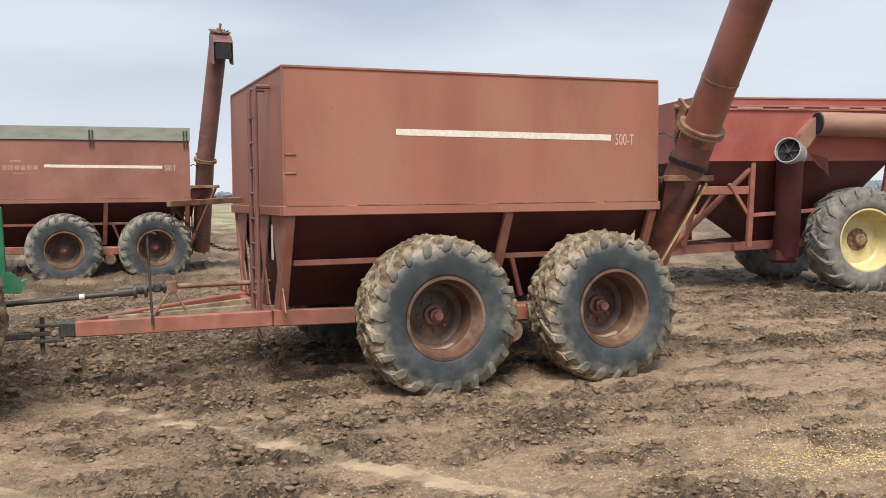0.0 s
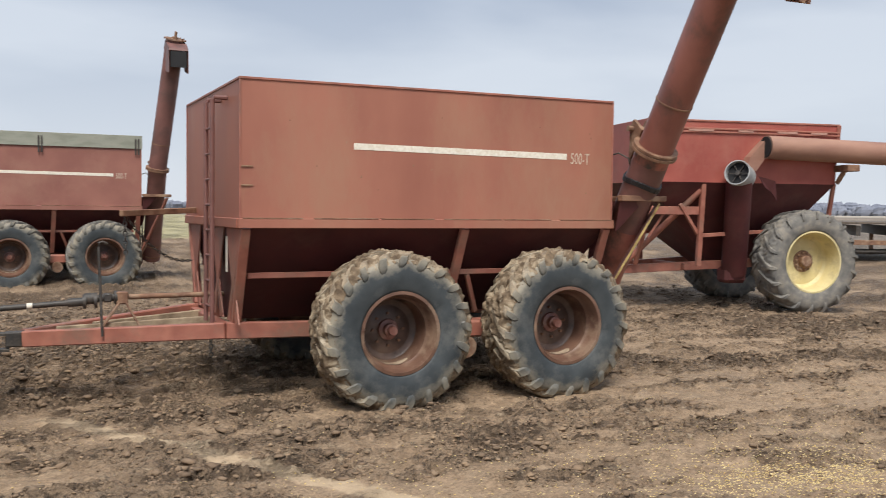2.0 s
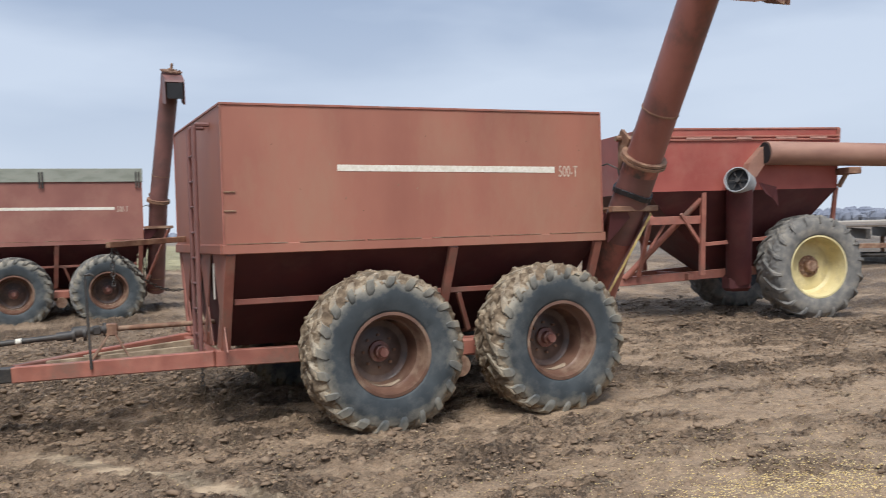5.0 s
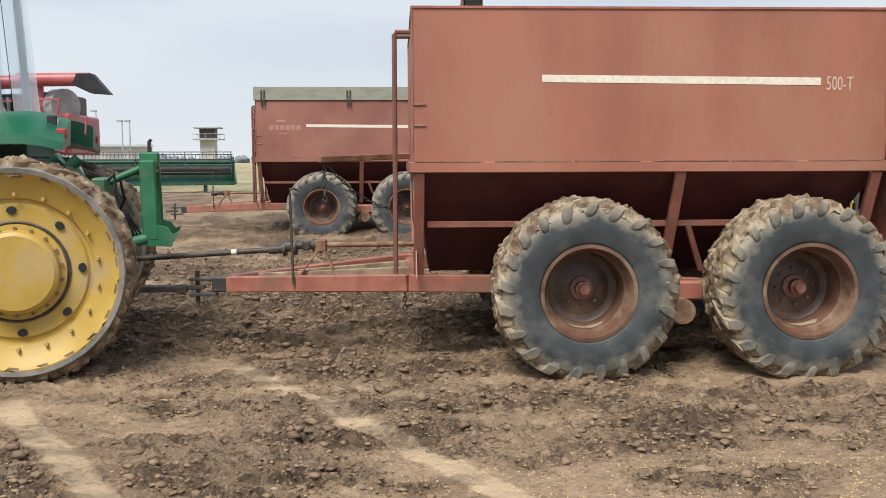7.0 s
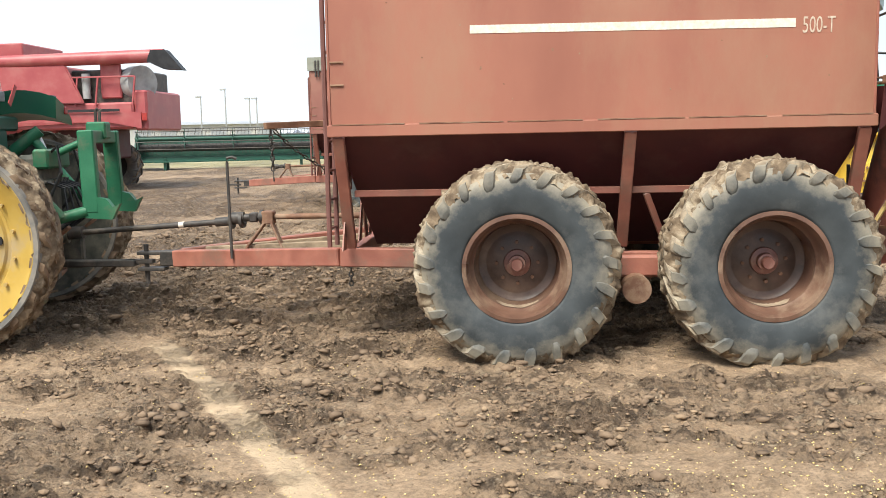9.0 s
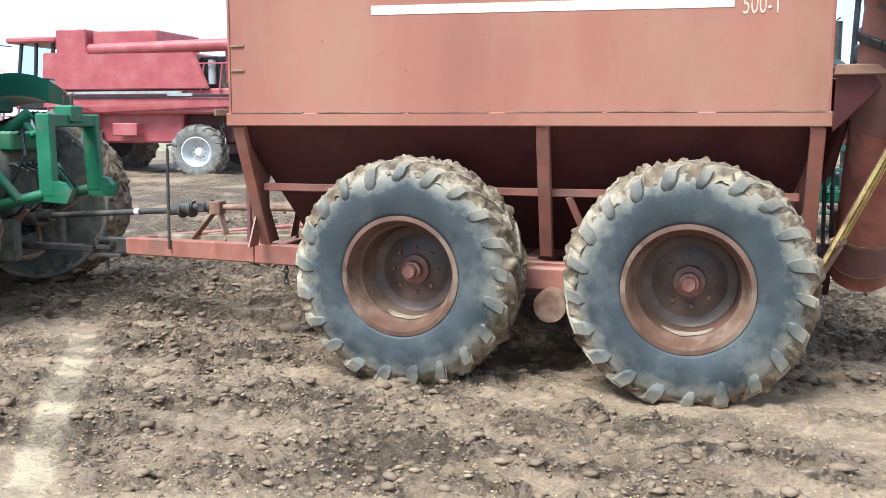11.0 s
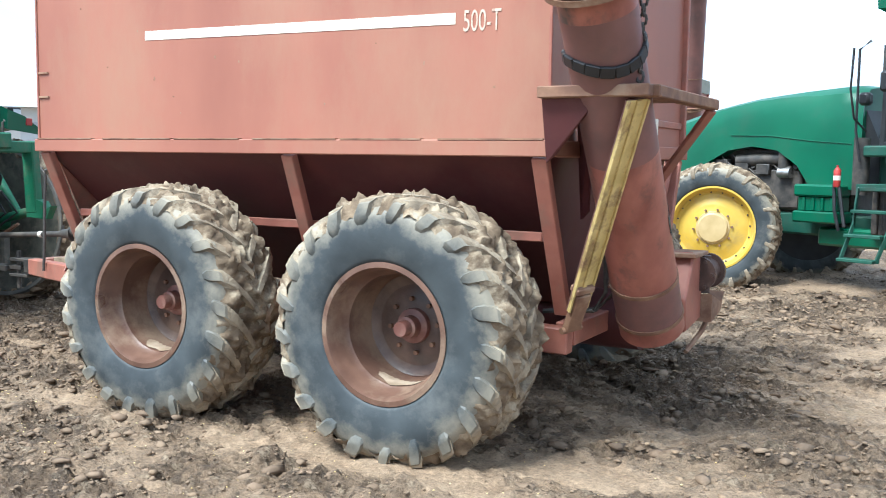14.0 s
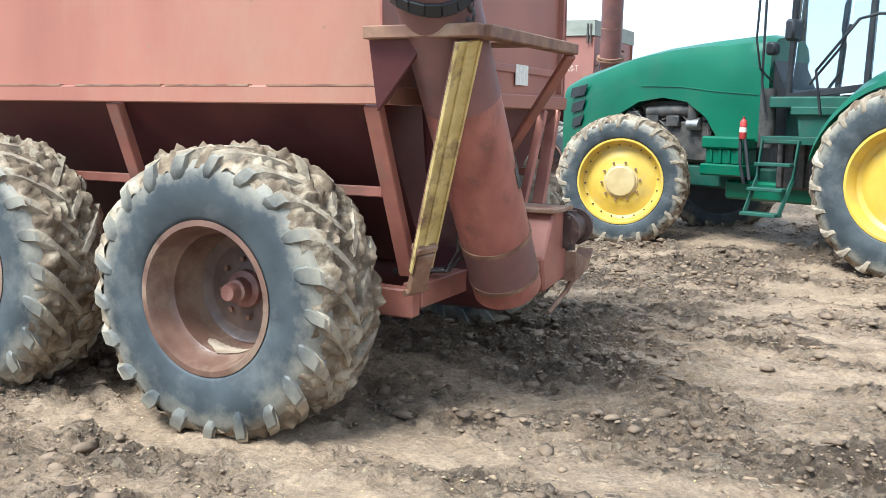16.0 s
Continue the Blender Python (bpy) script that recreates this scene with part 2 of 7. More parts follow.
def dusty_tyre(name, r0, r1):
    """Blue-grey rubber whose shoulder carries a smeared ring of dried pale mud."""
    m = material(name, (0.032, 0.039, 0.043), (0.060, 0.070, 0.074), 0.6, scale=5, stain=(0.15, 0.15, 0.14), sscale=3.0, samt=0.55, bump=0.1)
    n, l = m.node_tree.nodes, m.node_tree.links
    b = n["Principled BSDF"]
    old = b.inputs["Base Color"].links[0].from_socket
    tc = n.new("ShaderNodeTexCoord")
    flat = n.new("ShaderNodeVectorMath")
    flat.operation = "MULTIPLY"
    flat.inputs[1].default_value = (1, 0, 1)
    l.new(tc.outputs["Object"], flat.inputs[0])
    rad = n.new("ShaderNodeVectorMath")
    rad.operation = "LENGTH"
    l.new(flat.outputs[0], rad.inputs[0])
    nz = n.new("ShaderNodeTexNoise")
    nz.inputs["Scale"].default_value, nz.inputs["Detail"].default_value, nz.inputs["Roughness"].default_value = 5.0, 9, 0.65
    l.new(tc.outputs["Object"], nz.inputs["Vector"])
    add = n.new("ShaderNodeMath")
    add.operation = "MULTIPLY_ADD"
    add.inputs[1].default_value = 0.36
    l.new(nz.outputs[0], add.inputs[0])
    l.new(rad.outputs["Value"], add.inputs[2])
    mr = n.new("ShaderNodeMapRange")
    mr.inputs[1].default_value, mr.inputs[2].default_value, mr.inputs[4].default_value = r0 + 0.19, r1 + 0.19, 0.8
    l.new(add.outputs[0], mr.inputs[0])
    mx = n.new("ShaderNodeMix")
    mx.data_type = "RGBA"
    mx.inputs["B"].default_value = (0.35, 0.305, 0.225, 1)
    l.new(mr.outputs[0], mx.inputs["Factor"])
    l.new(old, mx.inputs["A"])
    l.new(mx.outputs["Result"], b.inputs["Base Color"])
    return m


TYRE_MUDDY = dusty_tyre("mud_smeared_tyre", 0.55, 0.69)
TYRE_BAR = dusty_tyre("smeared_lug_ends", 0.56, 0.75)
TYRE_FRONT = dusty_tyre("dust_smeared_front_tyre", 0.70, 0.79)
TYRE_REAR = dusty_tyre("dust_smeared_rear_tyre", 0.84, 0.96)

GLASS = bpy.data.materials.new("cab_glass")
GLASS.use_nodes = True
gb = GLASS.node_tree.nodes["Principled BSDF"]
gb.inputs["Base Color"].default_value = (0.84, 0.91, 0.93, 1)
gb.inputs["Roughness"].default_value = 0.04
gb.inputs["Transmission Weight"].default_value = 1.0
gb.inputs["IOR"].default_value = 1.1


def ground_material():
    """Churned mud: dark wet clods, dry pale crust, two pale wheel lines; field and stubble further off."""
    m = bpy.data.materials.new("churned_mud")
    m.use_nodes = True
    n, l = m.node_tree.nodes, m.node_tree.links
    b = n["Principled BSDF"]
    tc = n.new("ShaderNodeTexCoord")
    pos = tc.outputs["Object"]

    def noise_tex(scale, detail=8.0, rough=0.6, stretch=None, dist=0.0):
        src = pos
        if stretch:
            mp = n.new("ShaderNodeMapping")
            mp.inputs["Scale"].default_value = stretch
            l.new(pos, mp.inputs[0])
            src = mp.outputs[0]
        t = n.new("ShaderNodeTexNoise")
        t.inputs["Scale"].default_value, t.inputs["Detail"].default_value = scale, detail
        t.inputs["Roughness"].default_value, t.inputs["Distortion"].default_value = rough, dist
        l.new(src, t.inputs["Vector"])
        return t.outputs[0]

    def ramp(src, a, ca, c, cc):
        r = n.new("ShaderNodeValToRGB")
        r.color_ramp.elements[0].position, r.color_ramp.elements[0].color = a, (*ca, 1)
        r.color_ramp.elements[1].position, r.color_ramp.elements[1].color = c, (*cc, 1)
        l.new(src, r.inputs[0])
        return r.outputs[0]

    def rng(src, a, c, lo=0.0, hi=1.0):
        r = n.new("ShaderNodeMapRange")
        for i, v in enumerate((a, c, lo, hi)):
            r.inputs[i + 1].default_value = v
        l.new(src, r.inputs[0])
        return r.outputs[0]

    def mix(f, a, c, mode="MIX"):
        x = n.new("ShaderNodeMix")
        x.data_type, x.blend_type = "RGBA", mode
        for key, v in (("Factor", f), ("A", a), ("B", c)):
            if isinstance(v, (float, int)):
                x.inputs[key].default_value = v
            elif isinstance(v, tuple):
                x.inputs[key].default_value = (*v, 1)
            else:
                l.new(v, x.inputs[key])
        return x.outputs["Result"]

    def calc(op, a, c=0.0):
        x = n.new("ShaderNodeMath")
        x.operation = op
        for i, v in enumerate((a, c)):
            if isinstance(v, (float, int)):
                x.inputs[i].default_value = v
            else:
                l.new(v, x.inputs[i])
        return x.outputs[0]

    sep = n.new("ShaderNodeSeparateXYZ")
    l.new(pos, sep.inputs[0])
    px, py, pz = sep.outputs
    fine = noise_tex(22.0, 10, 0.7, (1, 1.4, 1))
    # firm tan crust
    crust = ramp(noise_tex(4.0, 12, 0.74, (1, 1.1, 1), 0.1), 0.36, (0.27, 0.188, 0.118), 0.64, (0.375, 0.275, 0.182))
    # churned, moister stretches, as the sheet's own relief has them
    at = n.new("ShaderNodeAttribute")
    at.attribute_name = "churn"
    churn = rng(calc("ADD", at.outputs["Fac"], calc("MULTIPLY", calc("SUBTRACT", noise_tex(3.2, 6, 0.65, (0.7, 1.5, 1), 0.3), 0.5), 0.5)), 0.15, 0.9)
    col = mix(calc("MULTIPLY", churn, 0.45), crust, (0.24, 0.160, 0.100))
    # dark clods that thicken where the mud is churned
    clod_n = calc("ADD", noise_tex(8.5, 9, 0.72, (0.8, 1.25, 1), 0.0), calc("MULTIPLY", calc("SUBTRACT", churn, 0.4), 0.16))
    clods = rng(clod_n, 0.585, 0.66)
    grain_n = calc("ADD", noise_tex(18.0, 8, 0.7), calc("MULTIPLY", calc("SUBTRACT", churn, 0.5), 0.15))
    grains = rng(grain_n, 0.575, 0.65)
    dark = calc("MAXIMUM", calc("MULTIPLY", clods, 0.72), calc("MULTIPLY", grains, 0.6))
    damp = ramp(noise_tex(30.0, 6, 0.7), 0.35, (0.11, 0.072, 0.045), 0.65, (0.25, 0.17, 0.108))
    col = mix(dark, col, damp)
    # lighter and darker speckle of the earth, standing in for relief shading
    relief_tone = ramp(noise_tex(40.0, 6, 0.8), 0.38, (0.40, 0.38, 0.36), 0.62, (1.45, 1.42, 1.38))
    col = mix(0.5, col, relief_tone, "MULTIPLY")
    relief_tone2 = ramp(noise_tex(13.0, 6, 0.7), 0.40, (0.62, 0.60, 0.58), 0.60, (1.28, 1.26, 1.24))
    col = mix(0.45, col, relief_tone2, "MULTIPLY")
    # pale dry flakes lying on the churned stretches
    flecks = calc("MULTIPLY", rng(noise_tex(9.5, 9, 0.7, (0.8, 1.5, 1), 0.1), 0.565, 0.61, 0.0, 0.85), rng(churn, 0.0, 0.4, 0.3, 1.0))
    col = mix(flecks, col, (0.48, 0.36, 0.24))
    # thin pale chaff
    grit = rng(noise_tex(60.0, 3, 0.6), 0.68, 0.72)
    col = mix(calc("MULTIPLY", grit, 0.45), col, (0.58, 0.47, 0.32))
    film = rng(noise_tex(0.9, 6, 0.6), 0.62, 0.74, 0.0, 0.14)
    col = mix(film, col, (0.19, 0.18, 0.09))
    # two pale smooth wheel lines, along (0.53, -0.848)
    wob = calc("MULTIPLY", calc("SUBTRACT", noise_tex(1.6, 4), 0.5), 0.16)
    for ox, oy, near, far in ((0.95, 7.72, -3.8, 1.6), (-0.60, 6.66, -3.6, 1.3)):
        dx, dy = calc("SUBTRACT", px, ox), calc("SUBTRACT", py, oy)
        across = calc("ADD", calc("ADD", calc("MULTIPLY", dx, 0.848), calc("MULTIPLY", dy, 0.53)), wob)
        along = calc("ADD", calc("MULTIPLY", dx, -0.53), calc("MULTIPLY", dy, 0.848))
        band = rng(calc("ABSOLUTE", across), 0.085, 0.125, 1.0, 0.0)
        ends = calc("MULTIPLY", rng(along, near, near + 0.4), rng(along, far - 0.5, far, 1.0, 0.0))
        worn = rng(noise_tex(7.0, 8, 0.7), 0.25, 0.42)
        band = calc("MULTIPLY", calc("MULTIPLY", band, ends), calc("MULTIPLY", worn, 0.95))
        col = mix(band, col, (0.52, 0.39, 0.255))
    # the open land past the yard
    edge = calc("MULTIPLY", calc("SUBTRACT", noise_tex(0.12, 5), 0.5), 6.0)
    east = rng(calc("ADD", px, edge), 26.0, 29.0)
    fieldc = ramp(noise_tex(0.02, 8, 0.6, (1, 0.3, 1)), 0.35, (0.19, 0.15, 0.115), 0.65, (0.27, 0.22, 0.165))
    col = mix(east, col, fieldc)
    far_pale = rng(px, 240.0, 330.0)
    col = mix(far_pale, col, (0.42, 0.37, 0.30))
    north = rng(calc("ADD", py, edge), 41.0, 46.0)
    stub = ramp(noise_tex(0.5, 8, 0.7), 0.3, (0.30, 0.27, 0.13), 0.7, (0.46, 0.40, 0.24))
    col = mix(calc("MULTIPLY", north, rng(px, 30.0, 24.0)), col, stub)
    l.new(col, b.inputs["Base Color"])
    wet = rng(noise_tex(2.2, 6), 0.35, 0.6, 0.62, 0.95)
    l.new(calc("SUBTRACT", wet, calc("MULTIPLY", dark, 0.28)), b.inputs["Roughness"])
    b.inputs["Specular IOR Level"].default_value = 0.5
    bp = n.new("ShaderNodeBump")
    bp.inputs["Strength"].default_value, bp.inputs["Distance"].default_value = 1.0, 0.055
    relief = calc("ADD", calc("MULTIPLY", calc("ADD", clods, calc("MULTIPLY", flecks, 0.4)), 0.55), calc("MULTIPLY", grains, 0.45))
    l.new(calc("ADD", relief, calc("MULTIPLY", fine, calc("ADD", calc("MULTIPLY", churn, 1.25), 0.42))), bp.inputs["Height"])
    l.new(bp.outputs[0], b.inputs["Normal"])
    return m


GROUND = ground_material()

# ---- mesh helpers ----
V = Vector


def part(name, bm, mat, parent=None, label="", smooth=None):
    """Links a bmesh as one mesh object, under a thing or a part."""
    bmesh.ops.recalc_face_normals(bm, faces=bm.faces)
    me = bpy.data.meshes.new(name)
    bm.to_mesh(me)
    bm.free()
    me.materials.append(mat)
    if smooth:
        me.shade_smooth()
        me.set_sharp_from_angle(angle=radians(smooth))
    ob = new(name, me)
    ob.parent = parent
    return tagged(ob, label)


def thing(name, m, label, category, group="", kind=""):
    ob = new(name)
    ob.matrix_basis = m
    ob.empty_display_size = 0.3
    return tagged(ob, label, category, group, kind)


def box(bm, lo, hi, bevel=0.0):
    lo, hi = V(lo), V(hi)
    geo = bmesh.ops.create_cube(bm, size=1.0)
    bmesh.ops.scale(bm, vec=hi - lo, verts=geo["verts"])
    bmesh.ops.translate(bm, vec=(lo + hi) / 2, verts=geo["verts"])
    if bevel:
        edges = list({e for v in geo["verts"] for e in v.link_edges})
        bmesh.ops.bevel(bm, geom=edges, offset=bevel, segments=1, affect="EDGES")
    return bm


def basis(p, q, up=(0, 0, 1)):
    d = (V(q) - V(p)).normalized()
    u = V(up)
    if abs(d.dot(u)) > 0.98:
        u = V((0, 1, 0)) if abs(d.y) < 0.9 else V((1, 0, 0))
    s = d.cross(u).normalized()
    return d, s, s.cross(d).normalized()


def beam(bm, p, q, w, h, up=(0, 0, 1), bevel=0.006):
    """A square bar from p to q, w across and h along up."""
    p, q = V(p), V(q)
    d, s, u = basis(p, q, up)
    vs = [bm.verts.new(c + s * (a * w / 2) + u * (b * h / 2)) for c in (p, q) for a, b in ((-1, -1), (1, -1), (1, 1), (-1, 1))]
    fs = [bm.faces.new([vs[i] for i in f]) for f in ((3, 2, 1, 0), (4, 5, 6, 7), (0, 1, 5, 4), (1, 2, 6, 5), (2, 3, 7, 6), (3, 0, 4, 7))]
    if bevel:
        bmesh.ops.bevel(bm, geom=list({e for f in fs for e in f.edges}), offset=min(bevel, w / 4, h / 4), segments=1, affect="EDGES")
    return bm


def tube(bm, p, q, r, seg=16, r2=None, caps=True):
    p, q = V(p), V(q)
    d, s, u = basis(p, q)
    r2 = r if r2 is None else r2
    rings = []
    for c, rad in ((p, r), (q, r2)):
        rings.append([bm.verts.new(c + (s * math.cos(a) + u * math.sin(a)) * rad) for a in (2 * math.pi * i / seg for i in range(seg))])
    for i in range(seg):
        bm.faces.new((rings[0][i], rings[0][(i + 1) % seg], rings[1][(i + 1) % seg], rings[1][i]))
    if caps:
        bm.faces.new(rings[0][::-1])
        bm.faces.new(rings[1])
    return bm


def pipe(bm, pts, r, seg=10):
    """A bent round bar through the points."""
    pts = [V(p) for p in pts]
    rings = []
    for i, p in enumerate(pts):
        a, b = pts[max(i - 1, 0)], pts[min(i + 1, len(pts) - 1)]
        d, s, u = basis(a, b, (0.31, 0.22, 0.92))
        rings.append([bm.verts.new(p + (s * math.cos(t) + u * math.sin(t)) * r) for t in (2 * math.pi * k / seg for k in range(seg))])
    for a, b in zip(rings, rings[1:]):
        for k in range(seg):
            bm.faces.new((a[k], a[(k + 1) % seg], b[(k + 1) % seg], b[k]))
    bm.faces.new(rings[0][::-1])
    bm.faces.new(rings[-1])
    return bm


def prism(bm, pts, along):
    """A flat outline, thickened by the vector along."""
    a = [bm.verts.new(V(p)) for p in pts]
    b = [bm.verts.new(V(p) + V(along)) for p in pts]
    bm.faces.new(a[::-1])
    bm.faces.new(b)
    for i in range(len(a)):
        bm.faces.new((a[i], a[(i + 1) % len(a)], b[(i + 1) % len(a)], b[i]))
    return bm


def lathe(bm, profile, seg=48, closed=False):
    """Turns (radius, y) pairs round the y axis."""
    rings = []
    for r, y in profile:
        if r < 1e-5:
            rings.append([bm.verts.new((0, y, 0))])
        else:
            rings.append([bm.verts.new((r * math.cos(a), y, r * math.sin(a))) for a in (2 * math.pi * i / seg for i in range(seg))])
    pairs = list(zip(rings, rings[1:])) + ([(rings[-1], rings[0])] if closed else [])
    for a, b in pairs:
        for i in range(seg):
            j = (i + 1) % seg
            if len(a) == 1 and len(b) == 1:
                break
            elif len(a) == 1:
                bm.faces.new((a[0], b[j], b[i]))
            elif len(b) == 1:
                bm.faces.new((a[i], a[j], b[0]))
            else:
                bm.faces.new((a[i], a[j], b[j], b[i]))
    return bm


def loft(bm, rings, caps=True):
    """Skins equal rings of points."""
    vs = [[bm.verts.new(V(p)) for p in r] for r in rings]
    for a, b in zip(vs, vs[1:]):
        for i in range(len(a)):
            j = (i + 1) % len(a)
            bm.faces.new((a[i], a[j], b[j], b[i]))
    if caps:
        bm.faces.new(vs[0][::-1])
        bm.faces.new(vs[-1])
    return bm


def B():
    return bmesh.new()


def chain(bm, p, q, links, sag=0.0, r=0.008, size=0.05):
    """Oval links, turned by quarter turns, from p to q."""
    p, q = V(p), V(q)
    for i in range(links):
        t0, t1 = i / links, (i + 1) / links
        a, b = p.lerp(q, t0), p.lerp(q, t1)
        a.z -= sag * 4 * t0 * (1 - t0)
        b.z -= sag * 4 * t1 * (1 - t1)
        d, s, u = basis(a, b)
        side = s if i % 2 else u
        c, half = (a + b) / 2, (b - a).length * 0.62
        ring = [c + d * (half * math.cos(w)) + side * (size * 0.36 * math.sin(w)) for w in (2 * math.pi * k / 8 for k in range(9))]
        pipe(bm, ring, r, 5)
    return bm


def flat_text(s, size):
    """The mesh of a line of writing, with a hair of depth."""
    cu = bpy.data.curves.new("writing", "FONT")
    cu.body, cu.size, cu.extrude, cu.resolution_u = s, size, 0.0015, 3
    tmp = new("writing", cu)
    dg = bpy.context.evaluated_depsgraph_get()
    me = bpy.data.meshes.new_from_object(tmp.evaluated_get(dg))
    bpy.data.objects.remove(tmp)
    return me


def value_noise(x, y, seed):
    """Smooth lattice noise in -1..1 on arrays."""
    xi, yi = np.floor(x).astype(np.int64), np.floor(y).astype(np.int64)
    fx, fy = x - xi, y - yi
    fx, fy = fx * fx * (3 - 2 * fx), fy * fy * (3 - 2 * fy)

    def h(a, b):
        k = (a * 374761393 + b * 668265263 + seed * 974711) & 0x7FFFFFFF
        k = ((k ^ (k >> 13)) * 1274126177) & 0x7FFFFFFF
        return ((k ^ (k >> 16)) & 0xFFFF) / 32767.5 - 1

    return (h(xi, yi) * (1 - fx) + h(xi + 1, yi) * fx) * (1 - fy) + (h(xi, yi + 1) * (1 - fx) + h(xi + 1, yi + 1) * fx) * fy


# ---- ground: one sheet to the horizon ----
def churned(x, y):
    """0 on firm driven mud, 1 where wheels have churned it to clods."""
    x, y = np.asarray(x, float), np.asarray(y, float)
    v = 0.45 * value_noise(x * 0.35, y * 0.85, 13) + 0.5 * value_noise(x * 1.1, y * 2.6, 52) + 0.55 * value_noise(x * 2.9, y * 6.0, 53)
    v = v + 0.24 * np.clip((y - 8.2) / 0.8, 0, 1) - 0.24 * np.exp(-((y - 7.0) / 0.85) ** 2) * np.clip((x - 2.0) / 2.0, 0, 1)
    v = v - 0.3 * np.exp(-((x - 10.8) / 2.6) ** 2 - ((y - 7.0) / 1.6) ** 2)
    v = v - 0.2 * np.exp(-((x - 7.2) / 1.8) ** 2 - ((y - 10.8) / 1.9) ** 2)
    return np.clip((v + 0.62) / 1.35, 0, 1)


def ground_height(x, y):
    x, y = np.asarray(x, float), np.asarray(y, float)
    rise = np.clip((y - 13.0) / 22.0, 0, 1)
    z = 0.42 * rise * rise * (3 - 2 * rise)
    near = np.clip(1.0 - (np.hypot(x - 5, y - 9) - 26) / 40, 0.0, 1)
    wx, wy = x + 0.25 * value_noise(x * 1.3, y * 1.3, 3), y + 0.25 * value_noise(x * 1.3, y * 1.3, 4)
    big = 0.030 * value_noise(wx * 0.5, wy * 0.8, 11) + 0.018 * value_noise(wx * 1.5, wy * 2.2, 12)
    rough = 0.2 + 1.1 * churned(x, y)

    def crumbs(v, lo, hi):
        v = np.clip((v - lo) / (hi - lo), 0, 1)
        return v * v * (3 - 2 * v)

    clod = 0.030 * crumbs(value_noise(wx * 5, wy * 7.5, 14), 0.08, 0.24) + 0.026 * crumbs(value_noise(wx * 9.5, wy * 13, 15), 0.08, 0.26)
    clod = clod + 0.022 * crumbs(value_noise(x * 16, y * 19, 16), 0.05, 0.3) - 0.016 * crumbs(value_noise(wx * 8, wy * 11, 17), 0.2, 0.5)
    crease = np.clip(1 - 5.0 * np.abs(value_noise(wx * 6.0, wy * 7.0, 41)), 0, 1) + 0.7 * np.clip(1 - 5.0 * np.abs(value_noise(wx * 12.0, wy * 13.0, 42)), 0, 1)
    clod = 1.25 * clod - 0.015 * crease
    ruts = np.sin(y * 5.2 + 0.35 * x + 1.6 * value_noise(x * 0.3, y * 0.7, 21))
    big = big + 0.018 * np.clip(ruts, -0.5, 1) * np.clip(0.5 + 1.6 * value_noise(x * 0.2, y * 0.5, 22), 0, 1)
    # lug prints left by wheels that went along x
    prints = 0
    for yc, drift, half in ((6.15, 0.05, 0.30), (7.35, -0.03, 0.28), (10.75, -0.04, 0.30), (13.1, -0.036, 0.35)):
        off = y - yc - drift * (x - 5) - 0.10 * np.sin(x * 0.6)
        lane = np.exp(-((off / half) ** 4))
        bars = np.sin((x + 0.9 * np.abs(off)) * 2 * math.pi / 0.25 + 0.8 * value_noise(x * 0.9, y * 0.9, 28))
        left = np.clip(0.35 + 1.6 * value_noise(x * 0.45, y * 0.6, 27), 0, 1)
        prints = prints + lane * left * (0.024 * np.clip(bars, -0.5, 0.8) - 0.014)
    # pale raised wheel lines
    lines = 0
    for ox, oy in ((0.95, 7.72), (-0.60, 6.66)):
        ac = (x - ox) * 0.848 + (y - oy) * 0.53 + 0.03 * np.sin(y * 2.1)
        al = -(x - ox) * 0.53 + (y - oy) * 0.848
        lines = lines + np.exp(-(ac / 0.09) ** 2) * ((al > -3.8) & (al < 1.6))
    lines = np.clip(lines, 0, 1)
    out = z + near * (big + rough * clod * (1 - 0.85 * lines) + prints * (1 - lines) + 0.012 * lines) - 0.035
    return out


def spaced(a, b, step, lo, hi, grow):
    mid = list(np.arange(a, b + step / 2, step))
    right, s = [mid[-1]], step
    while right[-1] < hi:
        s *= grow
        right.append(right[-1] + s)
    left, s = [mid[0]], step
    while left[-1] > lo:
        s *= grow
        left.append(left[-1] - s)
    return np.array(left[:0:-1] + mid + right[1:])


gx = spaced(-1.5, 10.5, 0.021, -2500, 2500, 1.05)
gy = spaced(4.6, 12.0, 0.021, -2500, 2500, 1.05)
GX, GY = np.meshgrid(gx, gy)
GZ = ground_height(GX, GY)
nx, ny = len(gx), len(gy)
idx = np.arange(nx * ny).reshape(ny, nx)
quads = np.stack([idx[:-1, :-1], idx[:-1, 1:], idx[1:, 1:], idx[1:, :-1]], -1).reshape(-1, 4)
gme = bpy.data.meshes.new("ground")
gme.vertices.add(nx * ny)
gme.vertices.foreach_set("co", np.stack([GX, GY, GZ], -1).ravel())
gme.loops.add(quads.size)
gme.loops.foreach_set("vertex_index", quads.ravel())
gme.polygons.add(len(quads))
gme.polygons.foreach_set("loop_start", np.arange(0, quads.size, 4))
gme.polygons.foreach_set("loop_total", np.full(len(quads), 4))
gme.update(calc_edges=True)
gme.validate()
gme.shade_smooth()
mask = gme.attributes.new("churn", "FLOAT", "POINT")
mask.data.foreach_set("value", churned(GX, GY).ravel())
gme.materials.append(GROUND)
ground = tagged(new("ground", gme), "churned brown farmyard mud with ruts and pale dry patches", "ground", kind="structure")


def gz(x, y):
    return float(ground_height(x, y))


